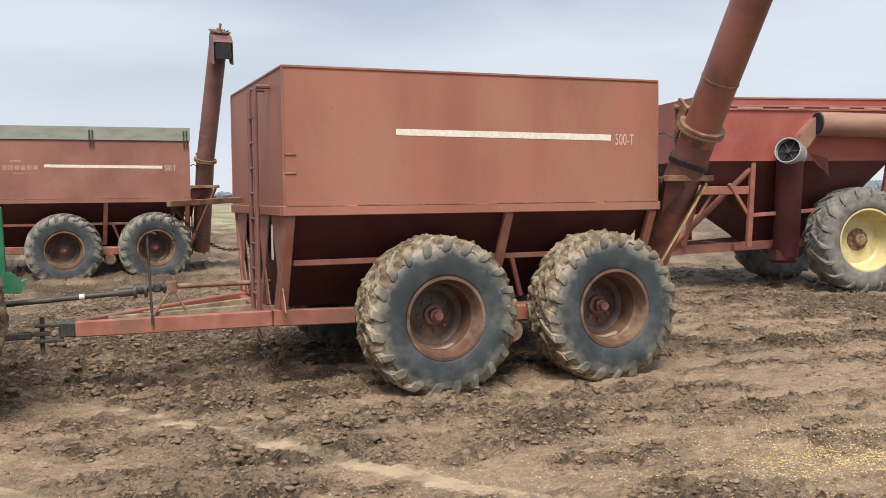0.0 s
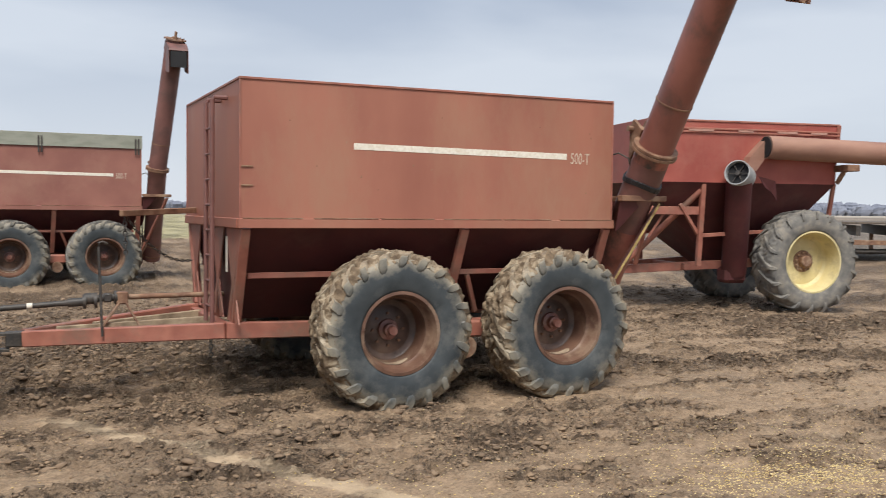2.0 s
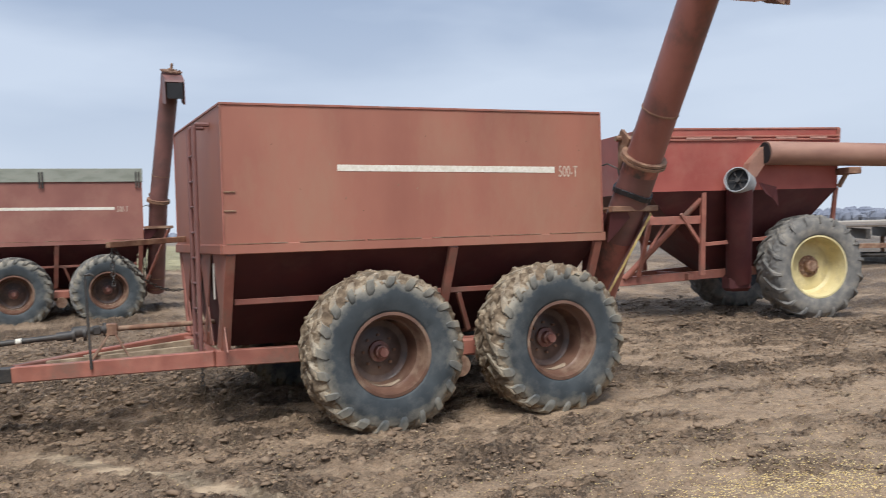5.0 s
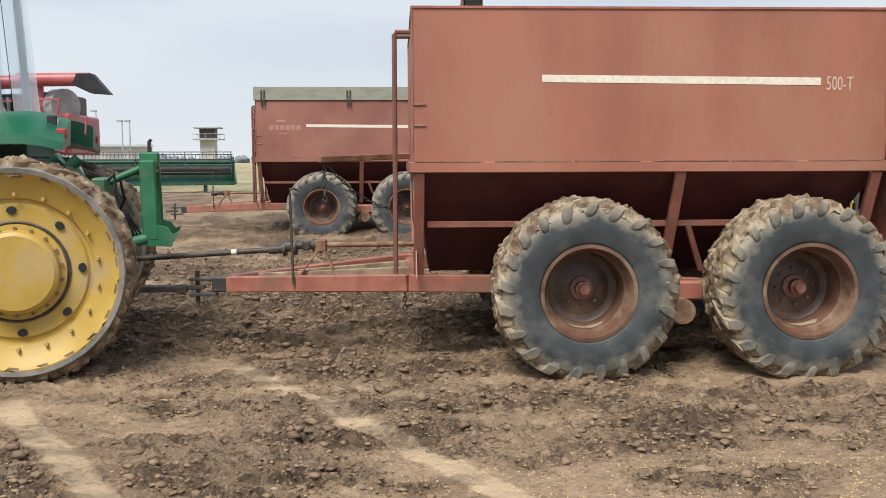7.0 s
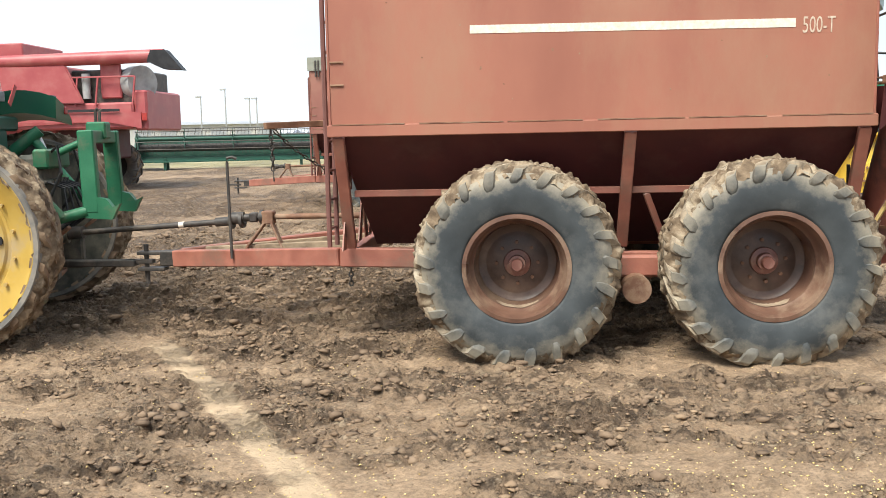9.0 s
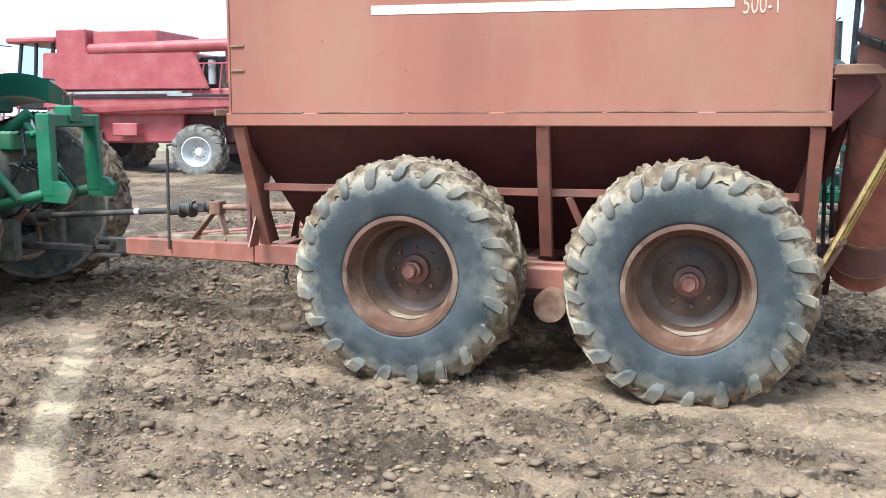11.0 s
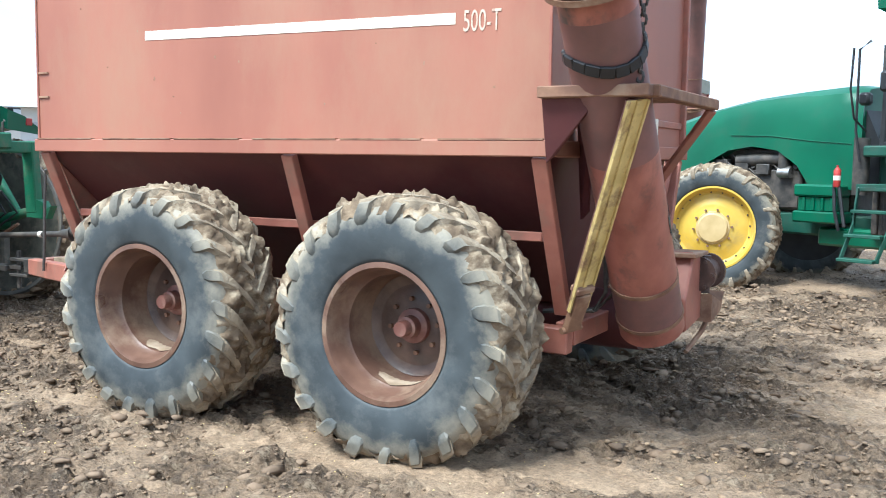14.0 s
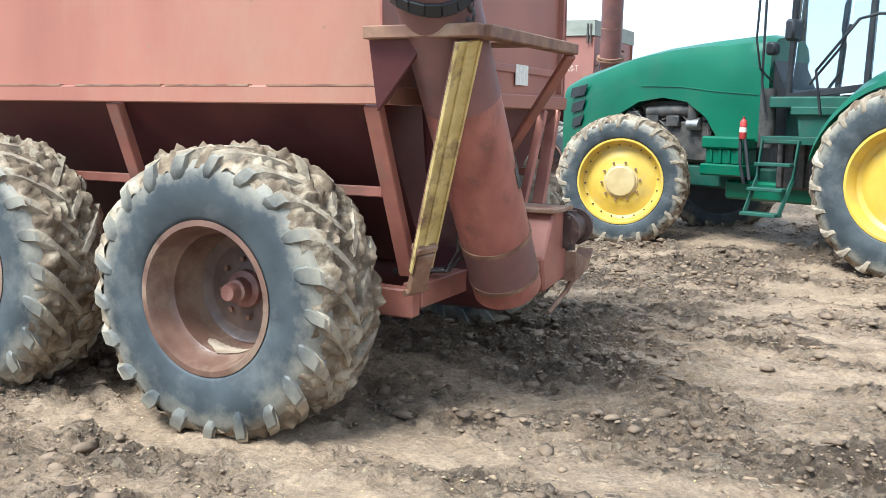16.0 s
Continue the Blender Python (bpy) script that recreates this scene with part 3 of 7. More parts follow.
# ---- wheels ----
def tyre_mesh(bm, R, half, rim_r, lugs, lug_h, carcass=True, wrap=0.34, lug_w=0.056, deep=0.085):
    """A tractor tyre round the y axis: carcass and chevron lugs."""
    c = R - lug_h
    sh = rim_r + (c - rim_r) * 0.45
    if carcass:
        prof = [(rim_r, -half * 0.80), (rim_r + 0.009, -half * 0.90), (rim_r + 0.035, -half * 0.955), (sh, -half), (c - 0.07, -half * 0.97), (c - 0.02, -half * 0.86), (c, -half * 0.5), (c + 0.004, 0)]
        prof = prof + [(r, -y) for r, y in prof[-2::-1]]
        lathe(bm, prof, 64)
    else:
        for side in (-1, 1):
            for k in range(lugs):
                t0 = 2 * math.pi * (k + (0.5 if side > 0 else 0)) / lugs
                rings = []
                for s, yt, rt, yb_, rb in ((0.0, 0.03, R, 0.03, c - 0.03), (0.35, 0.35, R, 0.35, c - 0.03), (0.7, 0.68, R - 0.008, 0.68, c - 0.035), (0.92, 0.90, R - 0.024, 0.84, c - 0.07),
                                            (1.0, 1.0, R - 0.066, 0.88, c - 0.10), (1.06, 1.02, c - 0.06 - deep * 0.6, 0.92, c - 0.10 - deep * 0.5), (1.09, 0.99, c - 0.06 - deep, 0.94, c - 0.07 - deep)):
                    if deep < 0:
                        yt = min(yt, 0.93)
                    th = t0 + wrap * s
                    w = lug_w * (1.0 + 0.55 * min(s, 1)) * (1 if s < 1.05 else 0.8)
                    ring = []
                    for rad, yy, sg, ww in ((rb, yb_, -1, 1.35), (rt, yt, -1, 0.8), (rt, yt, 1, 0.8), (rb, yb_, 1, 1.35)):
                        a = th + sg * w * ww / 2 / R
                        if not carcass:
                            rad += 0.010 * noise.noise((a * 9, yy * 6 + side * 3, k * 1.7))
                        ring.append((rad * math.cos(a), side * half * yy, rad * math.sin(a)))
                    rings.append(ring)
                loft(bm, rings)
    return bm


def shoulder_bars(bm, R, half, lugs, lug_h, wrap, seed):
    """Low flat ends of the lugs, lapping down over the sidewall."""
    c = R - lug_h
    rnd = random.Random(seed)
    for side in (-1, 1):
        for k in range(lugs):
            t0 = 2 * math.pi * (k + (0.5 if side > 0 else 0)) / lugs
            jit, thin = rnd.uniform(-0.045, 0.04), rnd.uniform(0.62, 0.95)
            rings = []
            for s, y, r, w, drop in ((0.80, 0.82, R - 0.020, 0.075, 0.05), (0.94, 0.955, R - 0.045, 0.098, 0.05), (1.02, 1.012, c - 0.045, 0.118, 0.03), (1.06, 1.020, c - 0.072 + jit * 0.5, 0.108, 0.02), (1.09, 1.004, c - 0.10 + jit * 0.6, 0.06, 0.012)):
                th = t0 + wrap * s
                w *= thin
                flat = side * half * y
                low = side * (half * y - drop)
                ring = []
                for yy, rr, sg, ww in ((low, r - 0.02, -1, 1.25), (flat, r, -1, 0.86), (flat, r + 0.002, 1, 0.80), (low, r - 0.02, 1, 1.2)):
                    a = th + sg * w * ww / 2 / R
                    ring.append((rr * math.cos(a), yy, rr * math.sin(a)))
                rings.append(ring)
            loft(bm, rings)
    return bm


def mud_mesh(bm, R, half, lug_h, seed, amount=1.0):
    """Lumpy mud packed between the lugs."""
    seg, rows = 300, 27
    grid = []
    rnd = np.random.RandomState(seed)
    ph = rnd.rand(3) * 50
    for i in range(seg):
        a = 2 * math.pi * i / seg
        row = []
        for j in range(rows):
            s = j / (rows - 1) * 2 - 1
            n1 = noise.noise((math.cos(a) * 4 + ph[0], math.sin(a) * 4, s * 2.5 + ph[1]))
            n2 = noise.noise((math.cos(a) * 14 + ph[1], math.sin(a) * 14, s * 7 + ph[2]))
            n3 = noise.noise((math.cos(a) * 30, math.sin(a) * 30 + ph[0], s * 13)) + 0.5 * noise.noise((math.cos(a) * 62, math.sin(a) * 62 + ph[0], s * 27))
            edge = max(0.0, abs(s) - 0.72) / 0.28
            hgt = lug_h * amount * (0.60 + (0.65 * n1 + 0.75 * n2 + 0.20 * n3) * (1 - 0.7 * edge))
            r = R - lug_h + hgt * (1 - 0.6 * edge) - (0.075 - 0.05 * n2 - 0.03 * n1) * edge ** 1.4 - 0.006
            row.append(bm.verts.new((r * math.cos(a), s * half * (0.955 + 0.02 * n2), r * math.sin(a))))
        grid.append(row)
    for i in range(seg):
        for j in range(rows - 1):
            k = (i + 1) % seg
            bm.faces.new((grid[i][j], grid[k][j], grid[k][j + 1], grid[i][j + 1]))
    return bm


def cart_wheel(parent, m, rim_mat=RIMRED, tyre_mat=TYRE_MUDDY, lug_mat=LUG, muddy=True, seed=1, R=0.755, half=0.272, rim=0.368, lugs=21):
    """Deep dished rim, tyre with lugs, mud, hub and nuts; outer face towards -y."""
    h = half * 0.86
    bm = lathe(B(), [(rim + 0.015, -h), (rim + 0.025, -h - 0.02), (rim - 0.005, -h - 0.022), (rim - 0.02, -h + 0.01), (rim - 0.03, -h + 0.10), (rim - 0.055, -h + 0.13), (rim - 0.06, 0.04),
                     (rim - 0.075, 0.095), (rim - 0.13, 0.115), (0.23, 0.115), (0.215, 0.106), (0.12, 0.102), (0.0, 0.102),
                     (0.0, 0.112), (0.22, 0.125), (rim - 0.10, 0.14), (rim - 0.04, 0.14), (rim - 0.03, h), (rim + 0.02, h + 0.02), (rim + 0.02, h)], 56)
    w = part("wheel", bm, rim_mat, parent, "rusty red dished wheel rim", 35)
    w.matrix_basis = m
    # Disc colour carries the shade deep in the rim as well as grime.
    part("wheel_disc", lathe(B(), [(rim - 0.078, 0.090), (rim - 0.10, 0.104), (rim - 0.135, 0.111), (0.232, 0.111), (0.217, 0.102), (0.085, 0.098)], 56), DISC, w, "grimy wheel disc, darkened for shade in the dish", 35)
    down = m.to_3x3().inverted() @ V((0, 0, -1))
    mid = math.atan2(down.z, down.x)
    silt = B()
    rows = []
    for i in range(17):
        f = i / 8 - 1
        a, wid = mid + 0.55 * f, 0.075 * max(0.0, 1 - f * f) ** 0.5 * (1 + 0.25 * math.sin(7 * f + seed))
        rr = rim - 0.0595
        rows.append([(rr * math.cos(a), yy, rr * math.sin(a)) for yy in (-0.02 - wid, -0.02 + wid * 0.8)])
    vs = [[silt.verts.new(q) for q in row] for row in rows]
    for ra, rb in zip(vs, vs[1:]):
        silt.faces.new((ra[0], ra[1], rb[1], rb[0]))
    part("dried_silt", silt, SILT, w, "pale dried silt in the rim")
    t = part("tyre", tyre_mesh(B(), R, half, rim + 0.012, lugs, 0.05), tyre_mat, w, "blue-grey dusty rubber tyre", 50)
    part("tread", tyre_mesh(B(), R, half, rim + 0.012, lugs, 0.05, False, 0.36, 0.058, -0.01), lug_mat, w, "mud-smeared chevron tread lugs", 70)
    tagged(part("shoulder_lug", shoulder_bars(B(), R, half, lugs, 0.05, 0.36, seed), TYRE_BAR, w, "pale dusty lug ends over the sidewall", 30), kind="stuff")
    if muddy:
        part("mud", mud_mesh(B(), R, half, 0.05, seed, 1.25), MUD, w, "brown mud caked between the lugs", 60)
    hub = B()
    lathe(hub, [(0.0, -0.135), (0.040, -0.135), (0.046, -0.125), (0.046, -0.075), (0.062, -0.07), (0.065, -0.01), (0.098, 0.0), (0.102, 0.012), (0.102, 0.062)], 24)
    part("hub", hub, HUBRED, w, "red protruding axle hub", 35).location.y = 0.066
    nut = B()
    tube(nut, (0, 0.036, 0), (0, 0.062, 0), 0.014, 6)
    me = None
    for k in range(8):
        a = 2 * math.pi * (k + 0.4) / 8
        if me is None:
            o = part("wheel_nut", nut, RUST, w)
            me = o.data
        else:
            o = new("wheel_nut", me)
            o.parent = w
        o.location = (0.155 * math.cos(a), 0.04, 0.155 * math.sin(a))
    return w


# ---- grain carts of the tandem kind ----
def auger(parent, p0, hinge, tip, hood, hood_rust=True, AUGER=AUGER):
    """Lower tube, hinge flanges, upper tube, top cap, spout hood."""
    p0, hinge, tip = V(p0), V(hinge), V(tip)
    d = (tip - hinge).normalized()
    side = V((1, 0, 0))
    fwd = side.cross(d).normalized()
    if fwd.y > 0:
        fwd = -fwd
    low = part("lower_tube", tube(B(), p0, hinge, 0.192, 36), AUGER_LOW if hood_rust else AUGER, parent, "scuffed red lower auger tube", 40)
    dl = (hinge - p0).normalized()
    bands = B()
    for f in (0.05, 0.17):
        c = p0.lerp(hinge, f)
        tube(bands, c - dl * 0.012, c + dl * 0.012, 0.199, 36)
    part("band", bands, RUST, low, "", 40)
    if hood_rust:
        # Dark sleeve paints both grime and the shade below the hinge.
        part("grime_shade_sleeve", tube(B(), p0.lerp(hinge, 0.56), p0.lerp(hinge, 0.93), 0.1925, 36), AUGER_DARK, low, "grimy stretch of tube, darkened further for shade", 40)
        patch = B()
        for k in range(5):
            a0, a1 = radians(-62 + 12 * k), radians(-50 + 12 * k)
            e1, e2 = side, side.cross(dl)
            hgt = (0.05, 0.085, 0.10, 0.09, 0.06)[k]
            c = p0.lerp(hinge, 0.34)
            ring = []
            for aa, hh in ((a0, -hgt), (a1, -hgt), (a1, hgt), (a0, hgt)):
                ring.append(c + (e1 * math.cos(aa) + e2 * math.sin(aa)) * 0.1935 + dl * hh)
            prism(patch, ring, (e1 * math.cos(a0) + e2 * math.sin(a0)) * 0.002)
        part("scuff_patch", patch, DARK, low, "dark scuffed patch of bare metal")
    part("grease_band", tube(B(), p0.lerp(hinge, 0.055), p0.lerp(hinge, 0.165), 0.1935, 36), AUGER_DARK, low, "dirty dark band of old grease", 40)
    up = part("upper_tube", tube(B(), hinge + d * 0.03, tip, 0.188, 36), AUGER, parent, "long weathered red unloading auger tube", 40)
    fl = B()
    tube(fl, hinge - d * 0.035, hinge - d * 0.005, 0.245, 36)
    tube(fl, hinge + d * 0.005, hinge + d * 0.03, 0.24, 36)
    part("hinge_flange", fl, RUST, parent, "rusty bolted hinge flange", 40)
    br = B()
    a0 = hinge - fwd * 0.2
    prism(br, [a0 + side * 0.1 - d * 0.30, a0 - fwd * 0.20 + side * 0.1 + d * 0.05, a0 - fwd * 0.19 + side * 0.1 + d * 0.14, a0 + side * 0.1 + d * 0.12], side * -0.04)
    prism(br, [a0 - side * 0.06 - d * 0.30, a0 - fwd * 0.20 - side * 0.06 + d * 0.05, a0 - fwd * 0.19 - side * 0.06 + d * 0.14, a0 - side * 0.06 + d * 0.12], side * -0.04)
    tube(br, a0 - fwd * 0.15 - side * 0.16 + d * 0.05, a0 - fwd * 0.15 + side * 0.16 + d * 0.05, 0.03, 12)
    part("hinge_bracket", br, RUST, parent)
    ring = B()
    c2 = hinge + d * 0.55
    tube(ring, c2 - d * 0.008, c2 + d * 0.008, 0.194, 36)
    part("seam_band", ring, RUST, up, "", 40)
    cap = B()
    tube(cap, tip - d * 0.012, tip + d * 0.012, 0.225, 32)
    for k in range(8):
        a = 2 * math.pi * k / 8
        c = tip + (side * math.cos(a) + fwd * math.sin(a)) * 0.17
        tube(cap, c, c + d * 0.03, 0.016, 6)
    tube(cap, tip, tip + d * 0.05, 0.07, 14)
    tube(cap, tip, tip + d * 0.16, 0.028, 10)
    part("top_cap", cap, RUST, parent, "flanged bearing cap with shaft stub", 40)
    # spout: two cheeks and a bent roof, open below
    th = 0.006
    mat_ = HOOD_RUST if hood_rust else AUGER
    hd = B()
    top = hood[1:5]
    for (ya, za), (yb, zb) in zip(top, top[1:]):
        prism(hd, [V((tip.x - 0.196, ya, za)), V((tip.x + 0.196, ya, za)), V((tip.x + 0.196, yb, zb)), V((tip.x - 0.196, yb, zb))], (0, th, -th))
    (ya, za), (yb, zb) = hood[4], hood[5]
    if hood_rust:
        prism(hd, [V((tip.x - 0.196, ya, za)), V((tip.x + 0.196, ya, za)), V((tip.x + 0.13, yb, zb)), V((tip.x + 0.02, yb, zb + 0.04)), V((tip.x - 0.196, yb, zb))], (0, th, 0))
    spout = part("spout_hood", hd, mat_, parent, "dented sheet-metal spout hood, worn to rust")
    for sx in (-1, 1):
        part("spout_cheek", prism(B(), [V((tip.x + sx * 0.19, y, z)) for y, z in hood], (th * sx, 0, 0)), mat_, spout)


def grain_cart(m, label, second=False):
    """A tandem-axle grain cart; local origin on the ground under the middle of its box, tongue towards -x."""
    cart = thing("grain_cart", m, label, "grain cart", "tandem grain carts")
    x0, x1, yb, zr, zt = -1.985, 1.985, 1.355, 1.65, 3.0
    t = 0.012
    red = RED_DULL if second else RED
    body = part("box", box(B(), (x0, -yb, zr + 0.085), (x1, -yb + t, zt)), red, cart, "faded orange-red sheet steel grain box side")
    part("far_panel", box(B(), (x0, yb - t, zr + 0.085), (x1, yb, zt)), red, cart)
    part("front_panel", box(B(), (x0, -yb + t, zr + 0.085), (x0 + t, yb - t, zt)), red, cart)
    part("rear_panel", box(B(), (x1 - t, -yb + t, zr + 0.085), (x1, yb - t, zt)), red, cart)
    lip = B()
    for y in (-yb, yb):
        beam(lip, (x0 - 0.006, y, zt - 0.008), (x1 + 0.006, y, zt - 0.008), 0.022, 0.022, bevel=0.003)
    for x in (x0, x1):
        beam(lip, (x, -yb + 0.012, zt - 0.008), (x, yb - 0.012, zt - 0.008), 0.022, 0.022, bevel=0.003)
    for x in (x0, x1):
        for y in (-yb, yb):
            beam(lip, (x, y, zr + 0.09), (x, y, zt - 0.02), 0.018, 0.018, bevel=0.003)
    part("edge_seam", lip, RED_FRAME, body)
    for y in (-yb - 0.008, yb + 0.008):
        part("rail", beam(B(), (x0 - 0.02, y, zr + 0.045), (x1 + 0.02, y, zr + 0.045), 0.05, 0.09), red, cart, "lighter red bottom rail of the box")
    for x in (x0 - 0.006, x1 + 0.006):
        part("rail", beam(B(), (x, -yb + 0.02, zr + 0.045), (x, yb - 0.02, zr + 0.045), 0.05, 0.09), red, cart)
    lap = B()
    for k in range(6):
        a = x0 + 0.02 + k * 0.66
        box(lap, (a, -yb - 0.036, zr + 0.088), (a + 0.55 + 0.08 * (k % 2), -yb - 0.002, zr + 0.096))
    part("weld_seam", lap, RUST, body)
    # hopper below, the shade under the box put into its maroon
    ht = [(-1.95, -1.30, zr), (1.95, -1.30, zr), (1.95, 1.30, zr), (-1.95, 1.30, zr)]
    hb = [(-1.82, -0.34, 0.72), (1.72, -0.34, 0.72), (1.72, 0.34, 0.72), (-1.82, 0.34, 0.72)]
    part("hopper", loft(B(), [ht, hb]), MAROON, cart, "sloping maroon hopper, shade under the box in its colour")
    for y, s in ((-1, 1), (1, -1)):
        for xa, xb_ in ((-1.93, -1.93), (0.26, 0.23), (1.93, 1.93)):
            part("post", beam(B(), (xa, y * 1.335, zr), (xb_, y * 0.95, 0.76), 0.088, 0.06, up=(0, y, 0.3)), RED_FRAME, cart)
        part("stringer", beam(B(), (-1.86, y * 1.10, 1.205), (1.86, y * 1.10, 1.205), 0.04, 0.055), RED_FRAME, cart)
        part("short_strut", beam(B(), (0.40, y * 1.10, 1.18), (0.56, y * 0.98, 0.78), 0.05, 0.04, up=(0, y, 0.2)), RED_FRAME, cart)
        part("frame_rail", beam(B(), (-2.02, y * 0.935, 0.685), (1.97, y * 0.935, 0.60), 0.10, 0.155, bevel=0.01), RED_FRAME, cart, "red box-section main frame rail")
        part("tongue_beam", beam(B(), (-2.02, y * 0.935, 0.685), (-3.74, y * 0.075, 0.575), 0.10, 0.15, bevel=0.01), RED_FRAME, cart, "red tongue beam with rubbed paint")
        part("walking_beam", beam(B(), (-0.585, y * 1.12, 0.62), (1.215, y * 1.12, 0.62), 0.10, 0.17, bevel=0.02), RED_FRAME, cart, "tandem walking beam between the wheels")
        pv = B()
        tube(pv, (0.315, y * 0.98, 0.46), (0.315, y * 1.30, 0.46), 0.11, 20)
        prism(pv, [(0.10, y * 1.12, 0.70), (0.53, y * 1.12, 0.70), (0.40, y * 1.12, 0.42), (0.23, y * 1.12, 0.42)], (0, -y * 0.06, 0))
        part("pivot", pv, RUST, cart, "greasy walking beam pivot", 40)
        for i, x in enumerate((-0.585, 1.215)):
            ax = tube(B(), (x, y * 0.9, 0.69), (x, y * 1.41, 0.69), 0.05, 14)
            part("axle_stub", ax, DARK, cart, "", 40)
            mm = pose(x, y * 1.508, 0.69, 0, 40 * i + 17, 0) if y < 0 else pose(x, y * 1.508, 0.69, 0, 20 * i, 180)
            cart_wheel(cart, mm, seed=3 * i + (y > 0) + 5 * second, muddy=not second,
                       tyre_mat=TYRE_MUDDY, lug_mat=RUBBER_OLD if second else LUG, lugs=21 if not second else 22)
    for x, w in ((-1.98, 0.10), (1.92, 0.12), (0.1, 0.1)):
        part("cross_member", beam(B(), (x, -0.885, 0.66 - 0.03 * (x > 1)), (x, 0.885, 0.66 - 0.03 * (x > 1)), w, 0.13), RED_FRAME, cart)
    # front face: inverted gussets, pale reflector
    for y in (-0.95, -0.25, 0.25, 0.95):
        g = B()
        s = 1 if abs(y) > 0.5 else -1
        prism(g, [(-1.96, y - 0.30, zr), (-1.96, y + 0.30, zr), (-1.96, y + 0.05, 1.12), (-1.96, y + 0.25, 0.76), (-1.96, y + 0.10, 0.76), (-1.96, y, 1.08), (-1.96, y - 0.10, 0.76), (-1.96, y - 0.25, 0.76), (-1.96, y - 0.05, 1.12)], (0.012, 0, 0))
        part("gusset", g, RED_FRAME, cart)
    part("reflector", box(B(), (-1.968, -0.74, 1.22), (-1.963, -0.66, 1.56)), WHITE, cart, "pale reflective strip")
    thing_part_ladder(cart)
    # hitch end
    hit = B()
    box(hit, (-3.90, -0.07, 0.50), (-3.70, 0.07, 0.64), 0.01)
    for z in (0.47, 0.62):
        box(hit, (-4.12, -0.06, z - 0.015), (-3.86, 0.06, z + 0.015), 0.005)
    tube(hit, (-4.05, 0, 0.34), (-4.05, 0, 0.70), 0.022, 12)
    box(hit, (-4.25, -0.04, 0.52), (-3.98, 0.04, 0.56), 0.005)
    part("hitch", hit, DARK, cart, "dark clevis hitch with drawbar pin")
    inner = B()
    beam(inner, (-2.0, -0.25, 0.70), (-3.45, -0.05, 0.63), 0.06, 0.10)
    beam(inner, (-2.0, 0.45, 0.70), (-3.1, 0.20, 0.64), 0.06, 0.08)
    part("tongue_brace", inner, STONE, cart, "pale mud-dusted inner tongue braces")
    part("tongue_cross", beam(B(), (-2.95, -0.42, 0.62), (-2.95, 0.42, 0.62), 0.07, 0.09), RED_FRAME, cart)
    st = B()
    beam(st, (-3.05, -0.16, 0.66), (-2.86, -0.06, 0.93), 0.02, 0.09, up=(0, 1, 0))
    beam(st, (-2.70, -0.16, 0.66), (-2.84, -0.06, 0.93), 0.02, 0.09, up=(0, 1, 0))
    box(st, (-2.91, -0.12, 0.88), (-2.80, 0.0, 1.0), 0.01)
    part("pto_stand", st, RUST, cart, "rusty bearing stand on the tongue")
    ps = B()
    tube(ps, (-2.95, -0.06, 0.945), (-1.45, -0.02, 0.95), 0.026, 14)
    part("driveline", ps, RUST, cart, "rusty rear driveline shaft", 40)
    uj = B()
    tube(uj, (-3.20, -0.065, 0.935), (-3.08, -0.065, 0.94), 0.055, 14)
    tube(uj, (-3.09, -0.065, 0.94), (-2.90, -0.06, 0.945), 0.036, 12)
    box(uj, (-3.03, -0.11, 0.90), (-2.95, -0.01, 0.985), 0.012)
    tube(uj, (-2.93, -0.06, 0.945), (-2.90, -0.06, 0.945), 0.065, 14)
    part("universal_joint", uj, DARK, cart, "greasy dark universal joint", 40)
    rod = B()
    pipe(rod, [(-3.075, -0.49, 0.62), (-3.10, -0.43, 1.45), (-3.10, -0.43, 1.49), (-3.06, -0.42, 1.50), (-3.02, -0.41, 1.48)], 0.013, 8)
    part("stand_rod", rod, DARK, cart, "thin dark hose stand with bent top", 40)
    # auger corner
    if not second:
        p0, hg, tp = (2.315, -0.49, 0.655), (2.315, -1.66, 2.49), (2.315, -2.94, 4.47)
        hood = [(-2.74, 4.36), (-2.88, 4.48), (-3.14, 4.34), (-3.34, 4.20), (-3.60, 3.98), (-3.55, 3.66), (-3.27, 3.74), (-2.93, 3.93), (-2.72, 4.05)]
    else:
        p0, hg, tp = (2.315, -0.44, 0.58), (2.315, -1.42, 2.55), (2.56, -2.2, 5.20)
        hood = [(-2.02, 5.09), (-2.15, 5.17), (-2.42, 5.07), (-2.60, 4.95), (-2.62, 4.91), (-2.66, 4.45), (-2.50, 4.47), (-2.20, 4.55), (-2.00, 4.75)]
    auger(cart, p0, hg, tp, hood, not second, AUGER_DARK if second else AUGER)
    if second:
        part("spout_mouth", box(B(), (2.40, -2.63, 4.57), (2.72, -2.624, 4.89)), BLACK, cart, "dark square spout opening")
    boot = B()
    prism(boot, [(2.17, -0.30, 0.60), (2.17, 0.06, 0.64), (2.17, 0.06, 1.05), (2.17, -0.16, 1.08), (2.17, -0.34, 0.80)], (0.30, 0, 0))
    bmesh.ops.bevel(boot, geom=boot.edges[:], offset=0.012, segments=1, affect="EDGES")
    boot_ob = part("boot", boot, RED_FRAME, cart, "red auger boot box at the rear")
    part("flange", box(B(), (2.14, -0.24, 1.05), (2.50, 0.09, 1.075), 0.004), RUST, boot_ob)
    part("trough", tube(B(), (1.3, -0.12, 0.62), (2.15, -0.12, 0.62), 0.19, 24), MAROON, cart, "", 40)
    gr = B()
    tube(gr, (2.46, 0.05, 0.93), (2.46, 0.26, 0.93), 0.085, 20)
